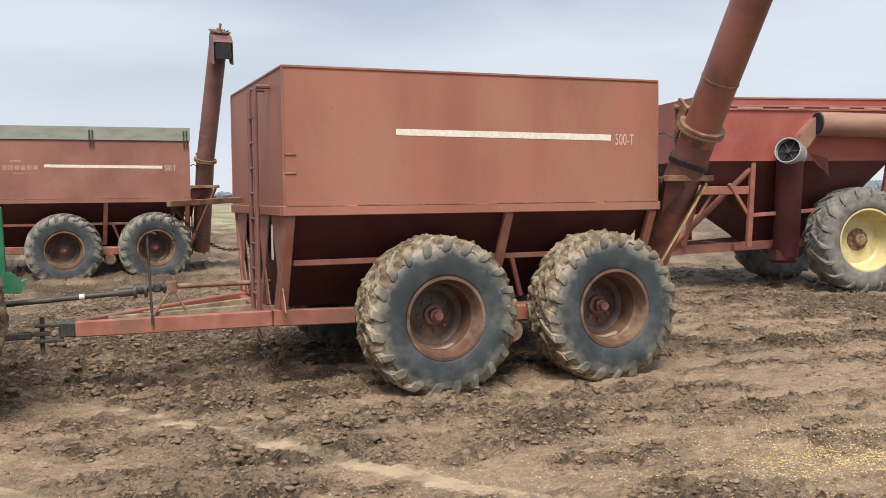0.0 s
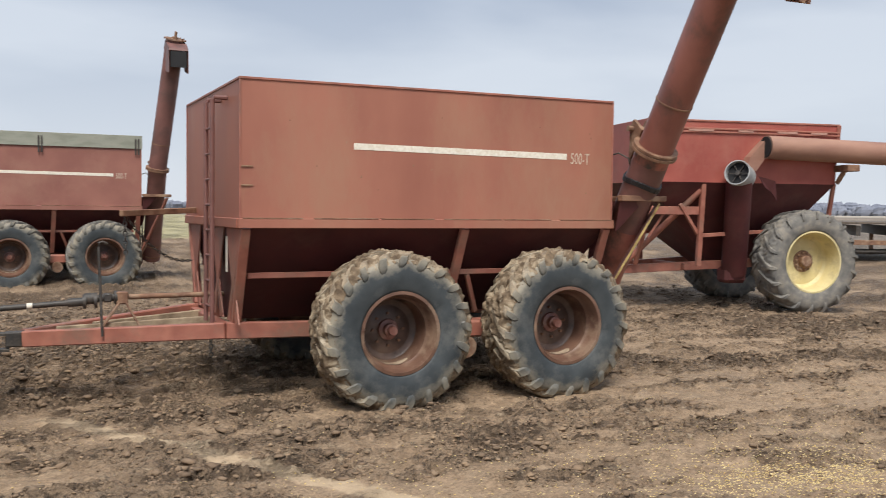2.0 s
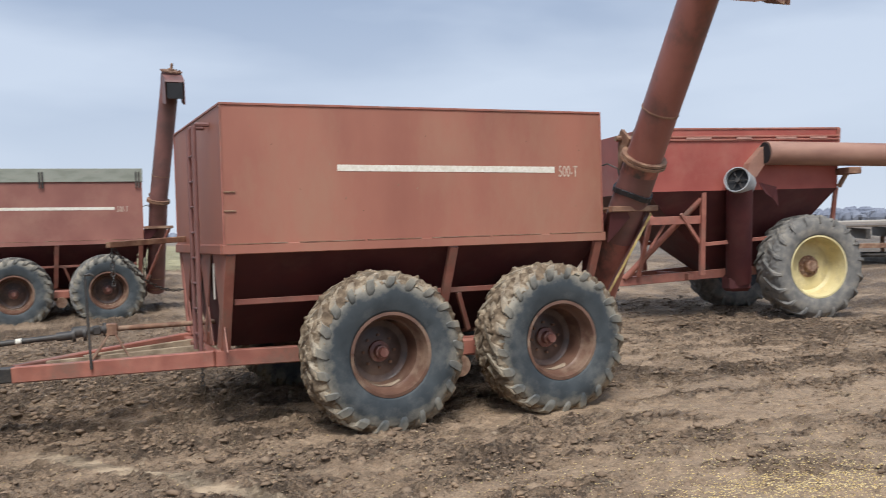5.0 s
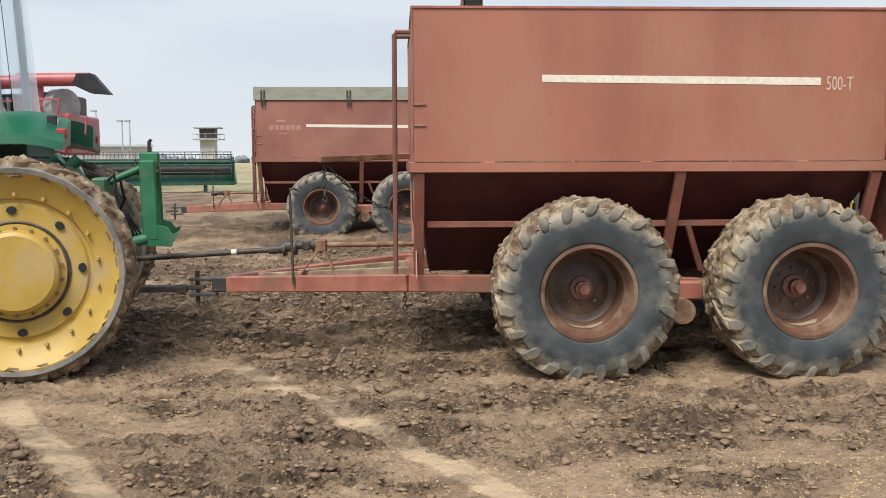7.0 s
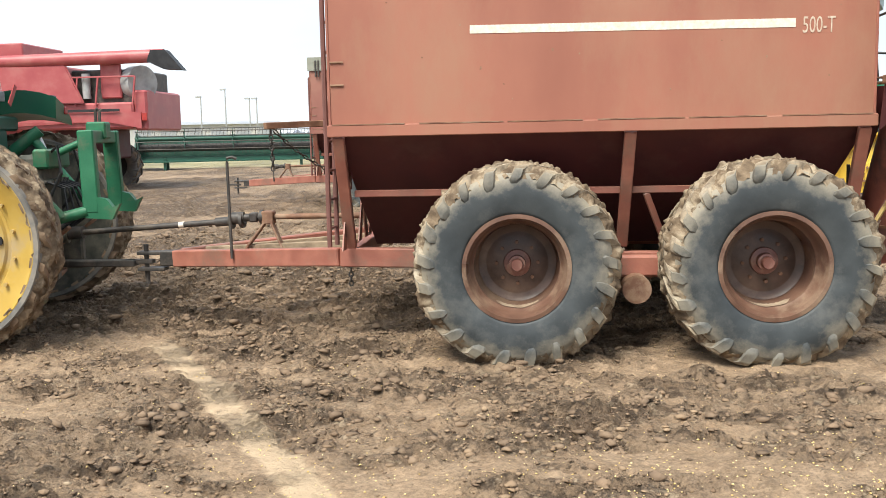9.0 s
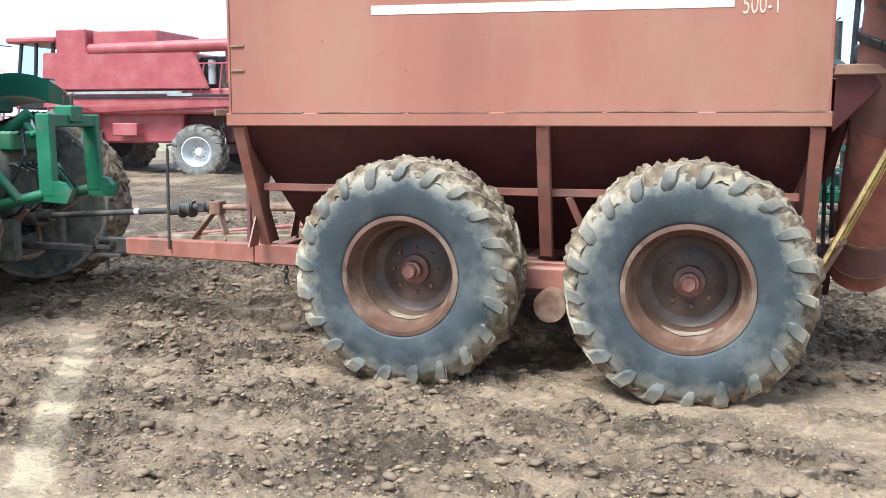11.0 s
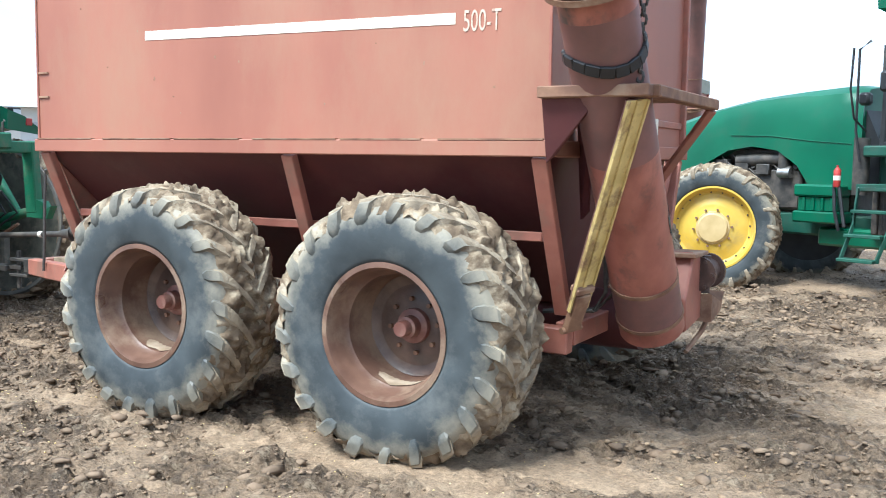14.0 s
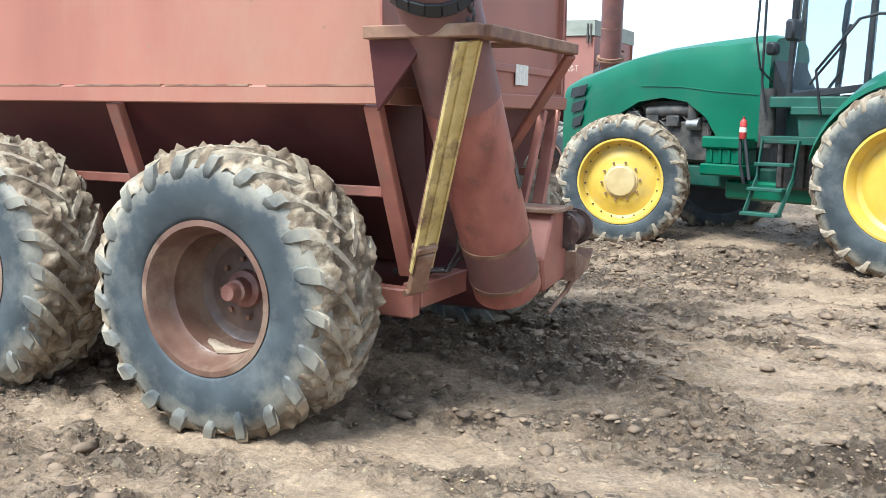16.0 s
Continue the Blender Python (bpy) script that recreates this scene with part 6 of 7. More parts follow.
# ---- combine harvester and its header ----
def combine(m):
    c = thing("combine_harvester", m, "red combine harvester with silver rear wheels, parked in the yard", "combine")
    for s in (-1, 1):
        turn = 0 if s < 0 else 180
        tractor_wheel(c, pose(0, s * 1.45, 0.95, 0, 5, turn), 0.97, 0.38, 0.46, 16, RUBBER_OLD, RUBBER_OLD, "dark", 0.8, 31, 0.06)
        tractor_wheel(c, pose(3.75, s * 1.30, 0.72, 0, 15, turn), 0.75, 0.24, 0.40, 16, RUBBER_OLD, RUBBER_OLD, "silver", 0.4, 33)
    for s in (-1, 1):
        side = prism(B(), [(-0.62, s * 1.52, 2.42), (4.15, s * 1.52, 2.42), (3.75, s * 1.52, 3.42), (-0.55, s * 1.52, 3.46)], (0, -s * 0.10, 0))
        bmesh.ops.bevel(side, geom=side.edges[:], offset=0.03, segments=2, affect="EDGES")
        part("side_panel", side, CRED, c, "large faded red side panel, pinkened for haze")
    core = B()
    box(core, (-0.6, -1.40, 1.75), (5.3, 1.40, 2.44), 0.05)
    box(core, (-0.5, -1.35, 2.4), (3.7, 1.35, 3.40), 0.05)
    box(core, (0.7, -1.1, 0.95), (3.2, 1.1, 1.8), 0.05)
    part("body", core, CRED, c, "red combine body")
    lower = B()
    for s in (-1, 1):
        prism(lower, [(0.9, s * 1.47, 1.80), (4.6, s * 1.47, 1.95), (5.5, s * 1.47, 1.75), (5.5, s * 1.47, 2.18), (-0.6, s * 1.50, 2.16), (-0.6, s * 1.5, 1.95), (0.6, s * 1.5, 1.95)], (0, -s * 0.06, 0))
        box(lower, (1.35, min(s * 1.42, s * 1.28), 1.15), (2.05, max(s * 1.42, s * 1.28), 1.5), 0.02)
    part("lower_panel", lower, CRED, c)
    st = B()
    for s in (-1, 1):
        box(st, (-0.6, min(s * 1.535, s * 1.50), 2.20), (5.0, max(s * 1.535, s * 1.50), 2.27))
    part("dark_stripe", st, PLASTIC, c, "black decal stripe")
    st = B()
    for s in (-1, 1):
        box(st, (-0.6, min(s * 1.54, s * 1.50), 2.30), (3.4, max(s * 1.54, s * 1.50), 2.37))
        box(st, (3.0, min(s * 1.545, s * 1.50), 2.23), (3.7, max(s * 1.545, s * 1.50), 2.31))
    part("pale_stripe", st, GREY, c, "silver decal stripe")
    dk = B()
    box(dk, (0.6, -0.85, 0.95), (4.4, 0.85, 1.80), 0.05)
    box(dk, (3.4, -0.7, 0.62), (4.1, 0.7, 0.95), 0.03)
    # Dark maroon also paints the shade beneath the combine's body.
    part("underside", dk, MAROON, c, "dark red machinery under the body, shade in its colour")
    tk = B()
    box(tk, (-0.35, -1.2, 3.4), (0.55, 1.2, 4.12), 0.03)
    box(tk, (0.75, -1.2, 3.4), (2.6, 1.2, 4.05), 0.03)
    part("grain_tank", tk, CRED, c, "red grain tank")
    ub = B()
    tube(ub, (0.8, -1.40, 3.52), (6.12, -1.42, 3.61), 0.17, 24)
    ubo = part("unloading_auger", ub, CRED, c, "red folded unloading auger", 40)
    prism(s2 := B(), [(5.85, -1.60, 3.74), (6.2, -1.60, 3.74), (6.6, -1.60, 3.22), (6.15, -1.60, 3.25), (5.75, -1.60, 3.46)], (0, 0.36, 0))
    part("spout", s2, PLASTIC, ubo, "black rubber spout")
    eb = B()
    box(eb, (3.75, -1.2, 2.40), (5.35, 1.2, 3.30), 0.04)
    part("engine_deck", eb, DARK, c, "dark engine bay")
    er = B()
    box(er, (4.5, -1.30, 2.55), (5.0, -1.19, 3.55), 0.03)
    box(er, (5.30, -1.35, 1.7), (5.62, 1.35, 2.75), 0.05)
    for x in (3.9, 4.4, 5.3):
        beam(er, (x, -1.45, 2.35), (x + 0.1, -1.45, 3.1), 0.04, 0.04)
    beam(er, (3.8, -1.45, 3.1), (5.4, -1.45, 3.1), 0.04, 0.04)
    part("rear_panel", er, CRED, c)
    part("air_bottle", tube(B(), (4.15, -1.3, 2.55), (4.15, -1.3, 3.2), 0.10, 14), GREY, c, "pale grey canister", 40)
    sc = B()
    tube(sc, (5.2, -0.9, 2.95), (5.45, -1.05, 2.95), 0.45, 30)
    part("air_screen", sc, GREY, c, "grey rotary air screen", 40)
    part("lamp", box(B(), (5.5, -1.45, 1.95), (5.64, -1.36, 2.15), 0.01), SIGNRED, c, "red rear lamp")
    # cab
    cb = B()
    for p, q in (((-1.75, 1.0, 2.1), (-1.55, 0.95, 3.8)), ((-1.75, -1.0, 2.1), (-1.55, -0.95, 3.8)), ((-0.6, 1.0, 2.1), (-0.6, 0.95, 3.8)), ((-0.6, -1.0, 2.1), (-0.6, -0.95, 3.8)), ((-1.2, -1.0, 2.1), (-1.1, -0.95, 3.8))):
        beam(cb, p, q, 0.08, 0.08)
    box(cb, (-1.8, -1.02, 1.9), (-0.55, 1.02, 2.12), 0.03)
    cbo = part("cab", cb, PLASTIC, c, "dark cab pillars")
    part("cab_roof", box(B(), (-1.95, -1.12, 3.78), (-0.4, 1.12, 3.95), 0.05), CRED, c, "dark red cab roof")
    for p in ([(-1.74, -0.98, 2.12), (-1.74, 0.98, 2.12), (-1.56, 0.92, 3.78), (-1.56, -0.92, 3.78)], [(-1.70, -1.0, 2.12), (-0.64, -1.0, 2.12), (-0.64, -0.95, 3.78), (-1.54, -0.95, 3.78)], [(-1.70, 1.0, 2.12), (-0.64, 1.0, 2.12), (-0.64, 0.95, 3.78), (-1.54, 0.95, 3.78)]):
        g = B()
        nrm = (V(p[1]) - V(p[0])).cross(V(p[2]) - V(p[0])).normalized()
        prism(g, p, nrm * 0.006)
        o = part("window_pane", g, GLASS, cbo, "blue-tinted cab glass")
        o.visible_shadow = False
    part("cab_seat", box(B(), (-1.1, -0.35, 2.12), (-0.7, 0.35, 3.0), 0.06), SIGNRED, c, "red seat")
    ld = B()
    for x in (-2.05, -1.60):
        beam(ld, (x, -1.45, 0.75), (x + 0.1, -1.25, 2.1), 0.04, 0.06)
    for k in range(5):
        beam(ld, (-2.05 + 0.02 * k, -1.44 + 0.04 * k, 0.85 + 0.28 * k), (-1.60 + 0.02 * k, -1.44 + 0.04 * k, 0.85 + 0.28 * k), 0.12, 0.03)
    pipe(ld, [(-2.0, -1.25, 2.1), (-2.15, -1.35, 2.6), (-2.1, -1.3, 3.0), (-1.9, -1.2, 3.0)], 0.02, 6)
    part("ladder", ld, CRED, c, "red access ladder")
    mr = B()
    pipe(mr, [(-1.8, -1.05, 3.7), (-2.4, -1.3, 3.75), (-2.9, -1.4, 3.6)], 0.018, 6)
    box(mr, (-2.98, -1.5, 3.30), (-2.90, -1.3, 3.65), 0.01)
    part("mirror", mr, PLASTIC, c, "mirror on a long arm")
    fh = B()
    prism(fh, [(-1.0, -0.6, 1.9), (-2.6, -0.6, 0.7), (-2.4, -0.6, 0.35), (-0.6, -0.6, 1.2)], (0, 1.2, 0))
    part("feeder_house", fh, CRED, c)
    return c


combine(pose(-13.50, 27.80, 0.18, 0, 0, 1.7) @ Matrix.Diagonal((1.14, 1.02, 1.04, 1)))


def header(m):
    """A wide green cutting head with reel, auger back sheet and knife bar; length along x."""
    h = thing("combine_header", m, "long green flex header with tined reel on the ground", "header")
    L = 8.2
    bk = B()
    prism(bk, [(0, 0.6, 0.25), (0, 0.75, 1.15), (0, 0.68, 1.15), (0, 0.5, 0.25), (0, -0.55, 0.05), (0, -0.55, 0.0), (0, 0.6, 0.12)], (L, 0, 0))
    part("back_sheet", bk, GREEN_DARK, h, "green back sheet and floor")
    for x in (-0.03, L):
        e = B()
        prism(e, [(x, 0.7, 0.1), (x, 0.78, 1.15), (x, 0.1, 1.25), (x, -0.7, 0.45), (x, -1.3, 0.1), (x, -0.5, 0.02)], (0.06, 0, 0))
        part("end_panel", e, GREEN_DARK, h)
    part("auger_tube", tube(B(), (0.1, 0.1, 0.62), (L - 0.1, 0.1, 0.62), 0.17, 14), DARK, h, "", 40)
    part("reel_shaft", tube(B(), (0, -0.25, 1.0), (L, -0.25, 1.0), 0.08, 12), GREEN_DARK, h, "", 40)
    for k in range(6):
        a = 2 * math.pi * (k + 0.25) / 6
        y, z = -0.25 + 0.46 * math.cos(a), 1.0 + 0.46 * math.sin(a)
        bt = B()
        tube(bt, (0.05, y, z), (L - 0.05, y, z), 0.022, 6)
        n = 54
        for i in range(n):
            x = 0.1 + i * (L - 0.2) / (n - 1)
            tube(bt, (x, y, z), (x, y + 0.02, z - 0.20), 0.008, 4)
        tagged(part("reel_bat", bt, DARK, h, "tined reel bat"), kind="stuff")
    for x in (0.1, L * 0.25, L * 0.5, L * 0.75, L - 0.1):
        sp = B()
        for k in range(6):
            a = 2 * math.pi * (k + 0.25) / 6
            beam(sp, (x, -0.25, 1.0), (x, -0.25 + 0.46 * math.cos(a), 1.0 + 0.46 * math.sin(a)), 0.03, 0.03, bevel=0)
        part("reel_spider", sp, GREEN_DARK, h)
    ba = B()
    for x in (0.0, L * 0.5, L):
        beam(ba, (x, 0.75, 1.15), (x, -0.3, 1.05), 0.06, 0.08)
    part("reel_arm", ba, GREEN_DARK, h)
    for x in (1.2, L - 1.2):
        for y in (-0.4, 0.5):
            part("stand", beam(B(), (x, y, -0.5), (x, y, 0.2), 0.12, 0.12), GREEN_DARK, h)
    return h


header(pose(-13.6, 41.2, 0.72, 0, 0, 14))


# ---- flatbed trailer at the yard edge ----
def trailer(m):
    t = thing("flatbed_trailer", m, "old flatbed trailer with a grey plank deck and rusty frame", "trailer")
    for k in range(14):
        part("plank", box(B(), (k * 0.42, -1.25, 1.30), (k * 0.42 + 0.40, 1.25, 1.36), 0.01), WOOD, t)
    for s in (-1, 1):
        part("side_rail", beam(B(), (0, s * 1.28, 1.26), (5.9, s * 1.28, 1.26), 0.06, 0.18), DARK, t)
        part("frame_rail", beam(B(), (0, s * 0.5, 1.10), (5.9, s * 0.5, 1.10), 0.12, 0.3), DARK, t)
        for x in (0.6, 1.7):
            w = part("wheel", tyre_mesh(B(), 0.46, 0.13, 0.26, 4, 0.01), PLASTIC, t, "worn black tyre", 40)
            w.location = (x, s * 1.05, 0.45)
            part("rim", lathe(B(), [(0.0, -0.05), (0.2, -0.05), (0.27, -0.10), (0.27, 0.1), (0.0, 0.05)], 24), RUST, w, "", 40)
        part("landing_leg", beam(B(), (4.7, s * 0.6, 0.02), (4.7, s * 0.6, 1.0), 0.12, 0.12), RUST, t)
    part("axle", tube(B(), (0.6, -1.0, 0.45), (0.6, 1.0, 0.45), 0.06, 10), DARK, t)
    part("axle", tube(B(), (1.7, -1.0, 0.45), (1.7, 1.0, 0.45), 0.06, 10), DARK, t)
    part("bumper", beam(B(), (-0.05, -1.2, 0.75), (-0.05, 1.2, 0.75), 0.1, 0.14), RUST, t)
    return t


trailer(pose(26.75, 23.15, 0.0, 0, 0, 50) @ Matrix.Scale(1.14, 4))


# ---- far buildings, tower, poles ----
def long_building(name, m, L, W, H, label, wall_mat, roof_mat, doors=4, rise=0.9):
    b = thing(name, m, label, "building")
    part("wall", box(B(), (0, 0, -0.4), (L, W, H)), wall_mat, b)
    part("roof", prism(B(), [(-0.4, -0.5, H), (-0.4, W / 2, H + rise), (-0.4, W + 0.5, H)], (L + 0.8, 0, 0)), roof_mat, b)
    for k in range(doors):
        x = (k + 0.5) * L / doors
        part("door", box(B(), (x - 1.3, -0.06, 0), (x + 1.3, -0.003, H * 0.8)), ROOF if wall_mat is not ROOF else GREY, b)
    return b


long_building("long_shed", pose(-64, 157.5, 0.0, 0, 0, 18), 25, 9, 4.3, "long grey low building beyond the field", CONCRETE, ROOF, 6, 0.5)
long_building("machine_shed", pose(-47.0, 36.5, 0.1, 0, 0, 47), 17, 8, 4.3, "pale machine shed with grey metal roof", CONCRETE, ROOF, 3, 0.6)
long_building("blue_shed", pose(-58.0, 102.0, 0.1, 0, 0, 24), 9, 12, 4.6, "pale blue metal shed in the distance", BLUEWALL, BLUEWALL, 1, 1.6)


def watch_tower(m):
    t = thing("watch_tower", m, "concrete watch tower with a glazed cabin", "tower")
    part("shaft", box(B(), (-1.1, -1.1, -0.3), (1.1, 1.1, 5.0), 0.03), CONCRETE, t)
    part("deck", box(B(), (-2.1, -2.1, 4.8), (2.1, 2.1, 5.0), 0.03), GREY, t)
    part("cabin", box(B(), (-1.15, -1.15, 5.0), (1.15, 1.15, 6.5), 0.03), DARK, t, "dark glazed cabin")
    part("roof", box(B(), (-1.9, -1.9, 6.5), (1.9, 1.9, 6.75), 0.05), GREY, t)
    r = B()
    for s in (-1, 1):
        beam(r, (s * 2.05, -2.05, 5.7), (s * 2.05, 2.05, 5.7), 0.06, 0.06)
        beam(r, (-2.05, s * 2.05, 5.7), (2.05, s * 2.05, 5.7), 0.06, 0.06)
        for u in (-2.05, 0, 2.05):
            beam(r, (u, s * 2.05, 5.0), (u, s * 2.05, 5.7), 0.05, 0.05)
    part("railing", r, GREY, t)
    return t


watch_tower(pose(-27.3, 148, 0.2))
for x, y, hgt in ((-53.8, 140.1, 9.5), (-42.85, 144, 9.0), (-46.3, 142.9, 7.9), (-39.4, 145, 7.6), (-38.4, 145.4, 7.6)):
    p = thing("light_pole", pose(x, y, 0.2), "tall grey yard light pole", "light pole", "yard light poles")
    part("pole", tube(B(), (0, 0, -0.3), (0, 0, hgt), 0.13, 8, 0.08), GREY, p, "", 40)
    part("lamp_head", box(B(), (-0.75, -0.2, hgt - 0.1), (0.1, 0.2, hgt + 0.15), 0.03), GREY, p)
for x, y, L, W, H, a in ((388, 312, 10, 8, 5.0, -50), (418, 270.5, 9.5, 6, 2.0, -55)):
    long_building("far_barn", pose(x, y, 0.3, 0, 0, a), L, W, H, "small pale barn before the far woods", BLUEWALL, SILVER, 1, 0.9)
p = thing("radio_mast", pose(388, 322, 0.2), "thin steel mast on the horizon", "mast")
part("pole", tube(B(), (0, 0, -0.3), (0, 0, 14), 0.18, 6, 0.1), GREY, p)


# ---- far woods: a rough band of bare crowns ----
def woods(name, pts, count, h0, h1, seed, label):
    rnd = random.Random(seed)
    verts, faces = [], []
    for _ in range(count):
        k = rnd.random() * (len(pts) - 1)
        i = int(k)
        a, b2 = V(pts[i]), V(pts[i + 1])
        c = a.lerp(b2, k - i) + V((rnd.uniform(-14, 14), rnd.uniform(-14, 14)))
        hh = rnd.uniform(h0, h1) * (0.75 + 0.35 * noise.noise((c.x * 0.02, c.y * 0.02, 3)))
        rad = rnd.uniform(0.3, 0.85) * hh
        n = 7
        base = len(verts)
        for z, rr in ((-0.5, 0.5), (0.25, 0.9), (0.55, 1.0), (0.8, 0.7), (0.97, 0.25)):
            for q in range(n):
                t = 2 * math.pi * q / n
                w = rr * rad * rnd.uniform(0.65, 1.15)
                verts.append((c.x + w * math.cos(t), c.y + w * math.sin(t), hh * z * rnd.uniform(0.93, 1.07)))
        for lv in range(4):
            for q in range(n):
                faces.append((base + lv * n + q, base + lv * n + (q + 1) % n, base + (lv + 1) * n + (q + 1) % n, base + (lv + 1) * n + q))
        faces.append(tuple(base + 4 * n + q for q in range(n)))
    me = bpy.data.meshes.new(name)
    me.from_pydata(verts, [], faces)
    me.materials.append(WOODS)
    return tagged(new(name, me), label, "woods", kind="stuff")


woods("far_woods", [(640, -120), (600, 160), (540, 300), (470, 420), (330, 560)], 1900, 4.5, 11.0, 5, "distant bare winter tree line, hazed to grey-violet")
woods("north_woods", [(330, 620), (180, 800), (0, 830), (-260, 760), (-460, 600), (-620, 380)], 520, 6, 9, 9, "low far tree line, hazed bluish")


# ---- dry grass at the yard edge ----
def blades(name, mat, n, region, hmin, hmax, wid, label, seed):
    rnd = np.random.RandomState(seed)
    verts, faces = [], []
    for k in range(n):
        x, y = region(rnd)
        clump = max(0.38, 0.6 + 1.5 * noise.noise((x * 0.5, y * 0.32, 7)) + 0.5 * noise.noise((x * 2, y * 1.4, 2)))
        hh = rnd.uniform(hmin, hmax) * clump
        a = rnd.rand() * 6.283
        lean = rnd.uniform(0.05, 1.3) ** 1.2 * hh
        dx, dy = math.cos(a), math.sin(a)
        w = wid * rnd.uniform(0.5, 1.5)
        z = -0.08
        b0 = len(verts)
        verts += [(x - dy * w, y + dx * w, z), (x + dy * w, y - dx * w, z), (x + dx * lean * 0.4 + dy * w * 0.7, y + dy * lean * 0.4 - dx * w * 0.7, z + hh * 0.6),
                  (x + dx * lean * 0.4 - dy * w * 0.7, y + dy * lean * 0.4 + dx * w * 0.7, z + hh * 0.6), (x + dx * lean, y + dy * lean, z + hh)]
        faces += [(b0, b0 + 1, b0 + 2, b0 + 3), (b0 + 3, b0 + 2, b0 + 4)]
    me = bpy.data.meshes.new(name)
    me.from_pydata(verts, [], faces)
    me.materials.append(mat)
    return tagged(new(name, me), label, "grass", kind="stuff")


blades("dry_grass", STRAW, 105000, lambda r: (27.4 + 8.0 * r.rand() ** 1.2, -6 + 29 * r.rand() + 26 * (r.rand() < 0.04)), 0.15, 0.85, 0.006, "tall dry straw-coloured grass along the field edge", 3)
blades("green_grass", GRASS, 30000, lambda r: (26.2 + 1.6 * r.rand(), r.uniform(-6, 42)), 0.10, 0.26, 0.012, "short green grass strip at the yard edge", 4)


# ---- clods, grit and spilled grain ----
def lumps(name, mat, places, label, category, sub=1):
    """Many small rough lumps in one mesh; places: x, y, size, flatness."""
    ico = bmesh.new()
    if sub:
        bmesh.ops.create_icosphere(ico, subdivisions=sub, radius=1.0)
    else:
        eq = [ico.verts.new(p) for p in ((1, 0, 0), (0, 1, 0), (-1, 0, 0), (0, -1, 0))]
        tops = [ico.verts.new((0, 0, 1)), ico.verts.new((0, 0, -1))]
        ico.verts.index_update()
        for k in range(4):
            ico.faces.new((eq[k], eq[(k + 1) % 4], tops[0]))
            ico.faces.new((eq[(k + 1) % 4], eq[k], tops[1]))
    base = np.array([v.co[:] for v in ico.verts])
    tri = np.array([[v.index for v in f.verts] for f in ico.faces])
    ico.free()
    rnd = np.random.RandomState(17)
    n, m_ = len(places), len(base)
    allv = np.empty((n, m_, 3))
    gzs = ground_height(places[:, 0], places[:, 1])
    v = base[None] * (1 + rnd.uniform(-0.42, 0.42, (n, m_, 1)))
    px, py, sz, fl = (places[:, k][:, None] for k in range(4))
    a = rnd.rand(n, 1) * 6.283
    vx, vy, vz = v[:, :, 0] * sz * rnd.uniform(0.8, 1.5, (n, 1)), v[:, :, 1] * sz, v[:, :, 2] * sz * fl
    allv[:, :, 0] = vx * np.cos(a) - vy * np.sin(a) + px
    allv[:, :, 1] = vx * np.sin(a) + vy * np.cos(a) + py
    allv[:, :, 2] = vz + gzs[:, None] + sz * fl * 0.2
    allf = (tri[None] + (np.arange(n) * m_)[:, None, None]).reshape(-1, 3)
    me = bpy.data.meshes.new(name)
    me.from_pydata(allv.reshape(-1, 3).tolist(), [], allf.tolist())
    me.shade_smooth()
    me.materials.append(mat)
    return tagged(new(name, me), label, category, kind="stuff")


def off_lines(x, y):
    """True away from the two smooth wheel lines."""
    ok = np.ones(len(x), bool)
    for ox, oy in ((0.95, 7.72), (-0.60, 6.66)):
        ac = (x - ox) * 0.848 + (y - oy) * 0.53
        al = -(x - ox) * 0.53 + (y - oy) * 0.848
        ok &= ~((np.abs(ac) < 0.15) & (al > -3.9) & (al < 1.6))
    return ok


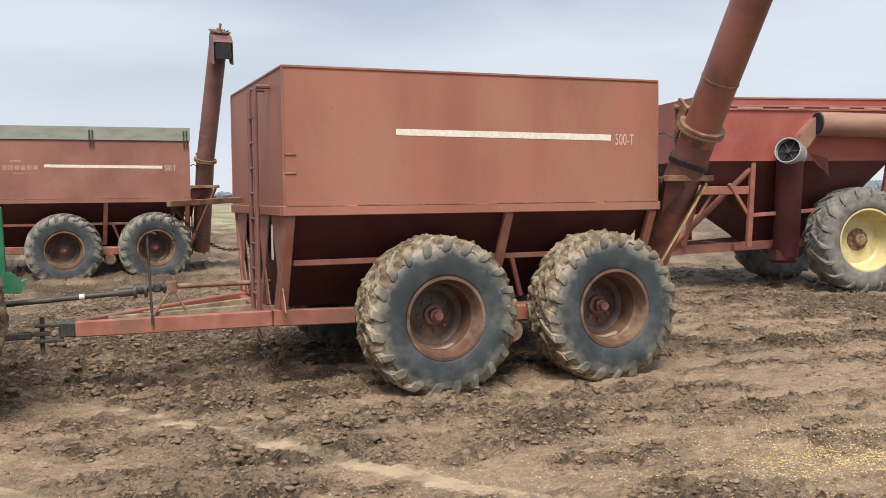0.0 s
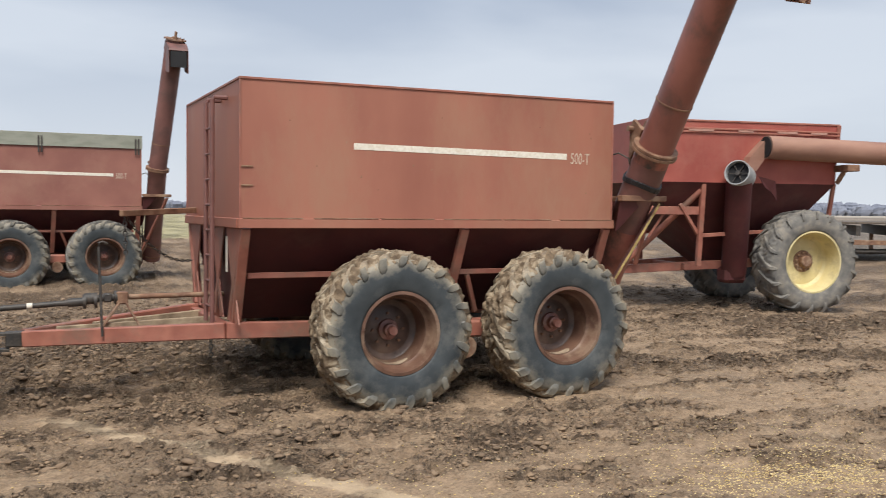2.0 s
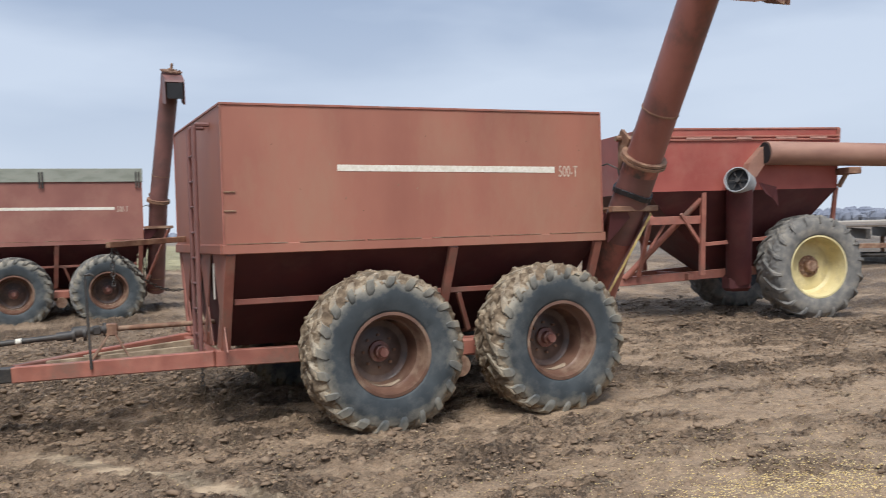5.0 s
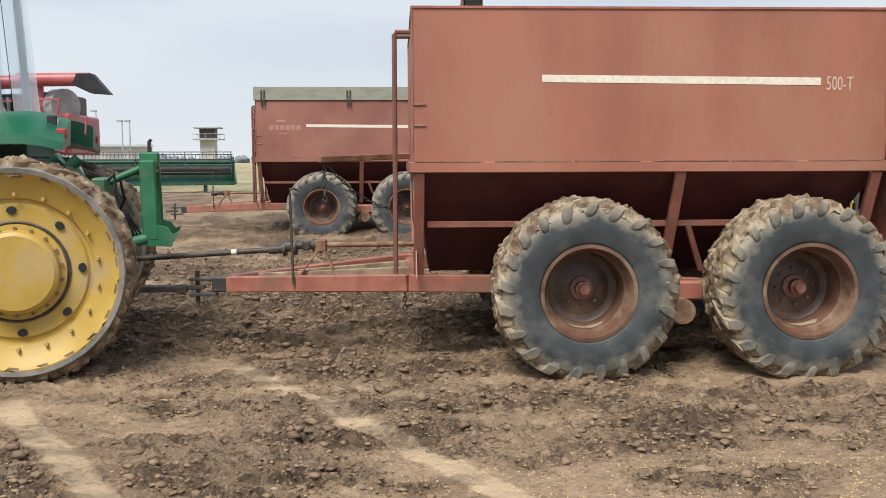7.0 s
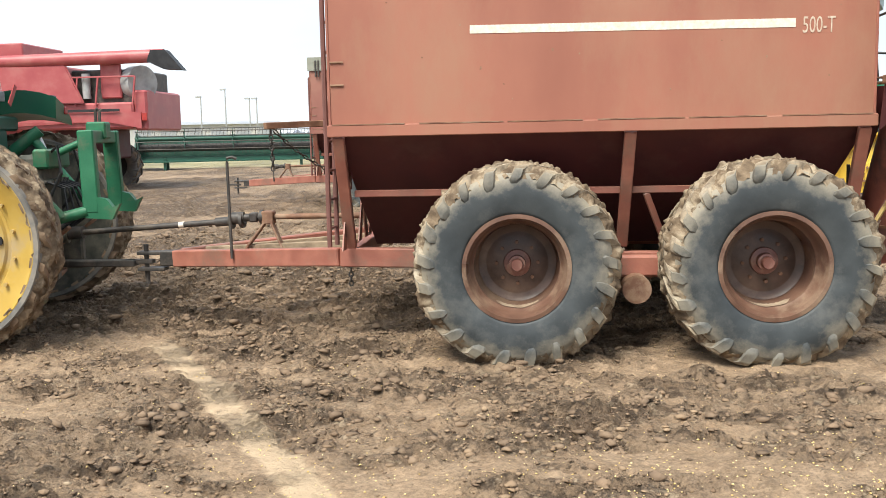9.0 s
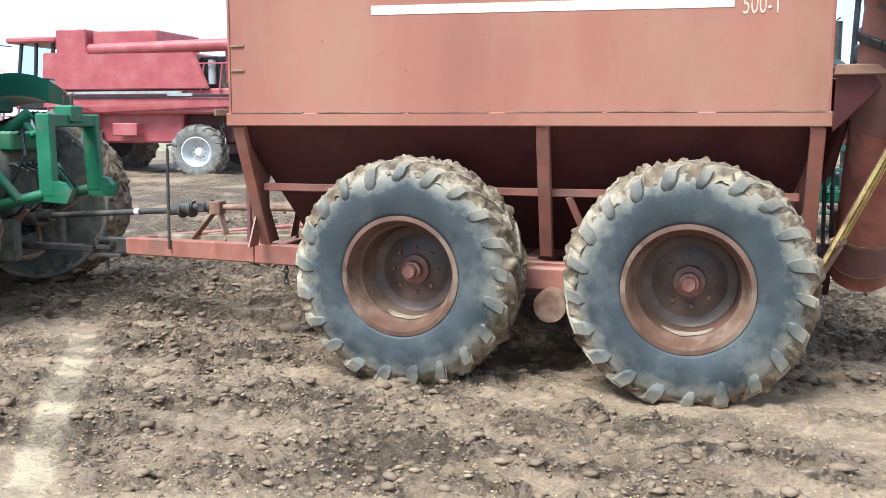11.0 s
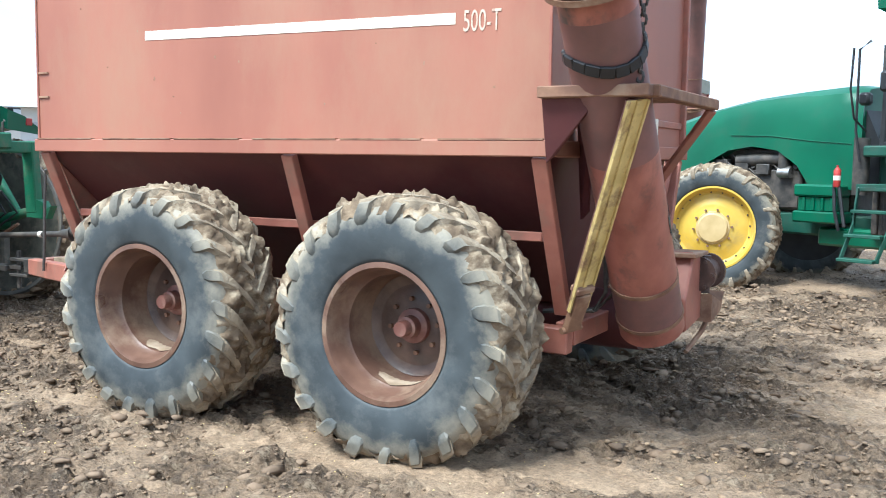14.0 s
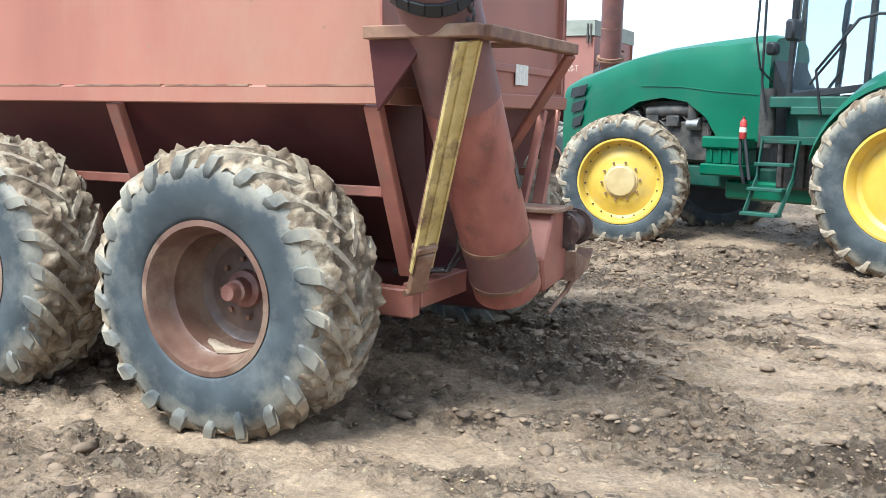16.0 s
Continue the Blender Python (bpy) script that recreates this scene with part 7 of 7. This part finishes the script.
rs = np.random.RandomState(23)
n = 46000
cx, cy = rs.uniform(-3, 14, n), 4.2 + 15 * rs.rand(n) ** 1.35
keep = (churned(cx, cy) + 0.25 * rs.randn(n) > 0.74) & off_lines(cx, cy)
size = np.minimum(0.010 + 0.042 * rs.rand(n) ** 2.6, 0.012 + 0.0045 * cy)
lumps("mud_clods", CLOD, np.stack([cx, cy, size, rs.uniform(0.3, 0.65, n)], -1)[keep], "loose brown mud clods", "clods")
n = 150000
cx, cy = rs.uniform(-3, 14, n), 4.2 + 14 * rs.rand(n) ** 1.3
keep = (churned(cx, cy) + 0.28 * rs.randn(n) > 0.62) & off_lines(cx, cy)
size = 0.006 + 0.014 * rs.rand(n) ** 2
lumps("mud_crumbs", CLOD, np.stack([cx, cy, size, rs.uniform(0.4, 0.8, n)], -1)[keep], "fine crumbly mud on the ground", "mud", 0)
n = 26000
cx, cy = rs.uniform(-3, 13, n), 4.4 + 12 * rs.rand(n) ** 1.25
patch = value_noise(cx * 0.5, cy * 0.9, 31) + 0.7 * value_noise(cx * 2.6, cy * 3.4, 33)
keep = (patch + 0.25 * rs.randn(n) > -0.05) & (churned(cx, cy) + 0.2 * rs.randn(n) > 0.35) & off_lines(cx, cy)
size = 0.008 + 0.022 * rs.rand(n) ** 2.2
lumps("crust_flakes", FLAKE, np.stack([cx, cy, size, rs.uniform(0.3, 0.6, n)], -1)[keep], "broken flakes of drying mud crust", "mud")
n = 900
cx, cy = rs.uniform(-3, 12, n), 4.0 + 12 * rs.rand(n) ** 1.4
lumps("pale_stones", STONE, np.stack([cx, cy, 0.005 + 0.012 * rs.rand(n) ** 3, rs.uniform(0.5, 0.8, n)], -1), "scattered small pale stones", "stones")
kx = np.concatenate([rs.normal(5.2, 0.6, 3600), rs.uniform(-1, 9, 1500), rs.uniform(1.5, 6.5, 1200)])
ky = np.concatenate([rs.normal(5.0, 0.4, 3600), rs.uniform(4, 9, 1500), rs.uniform(5.0, 6.6, 1200)])
n = len(kx)
lumps("spilled_grain", KERNEL, np.stack([kx, ky, rs.uniform(0.0045, 0.0075, n), rs.uniform(0.6, 0.9, n)], -1), "pale yellow corn kernels spilled on the mud", "grain", 0)
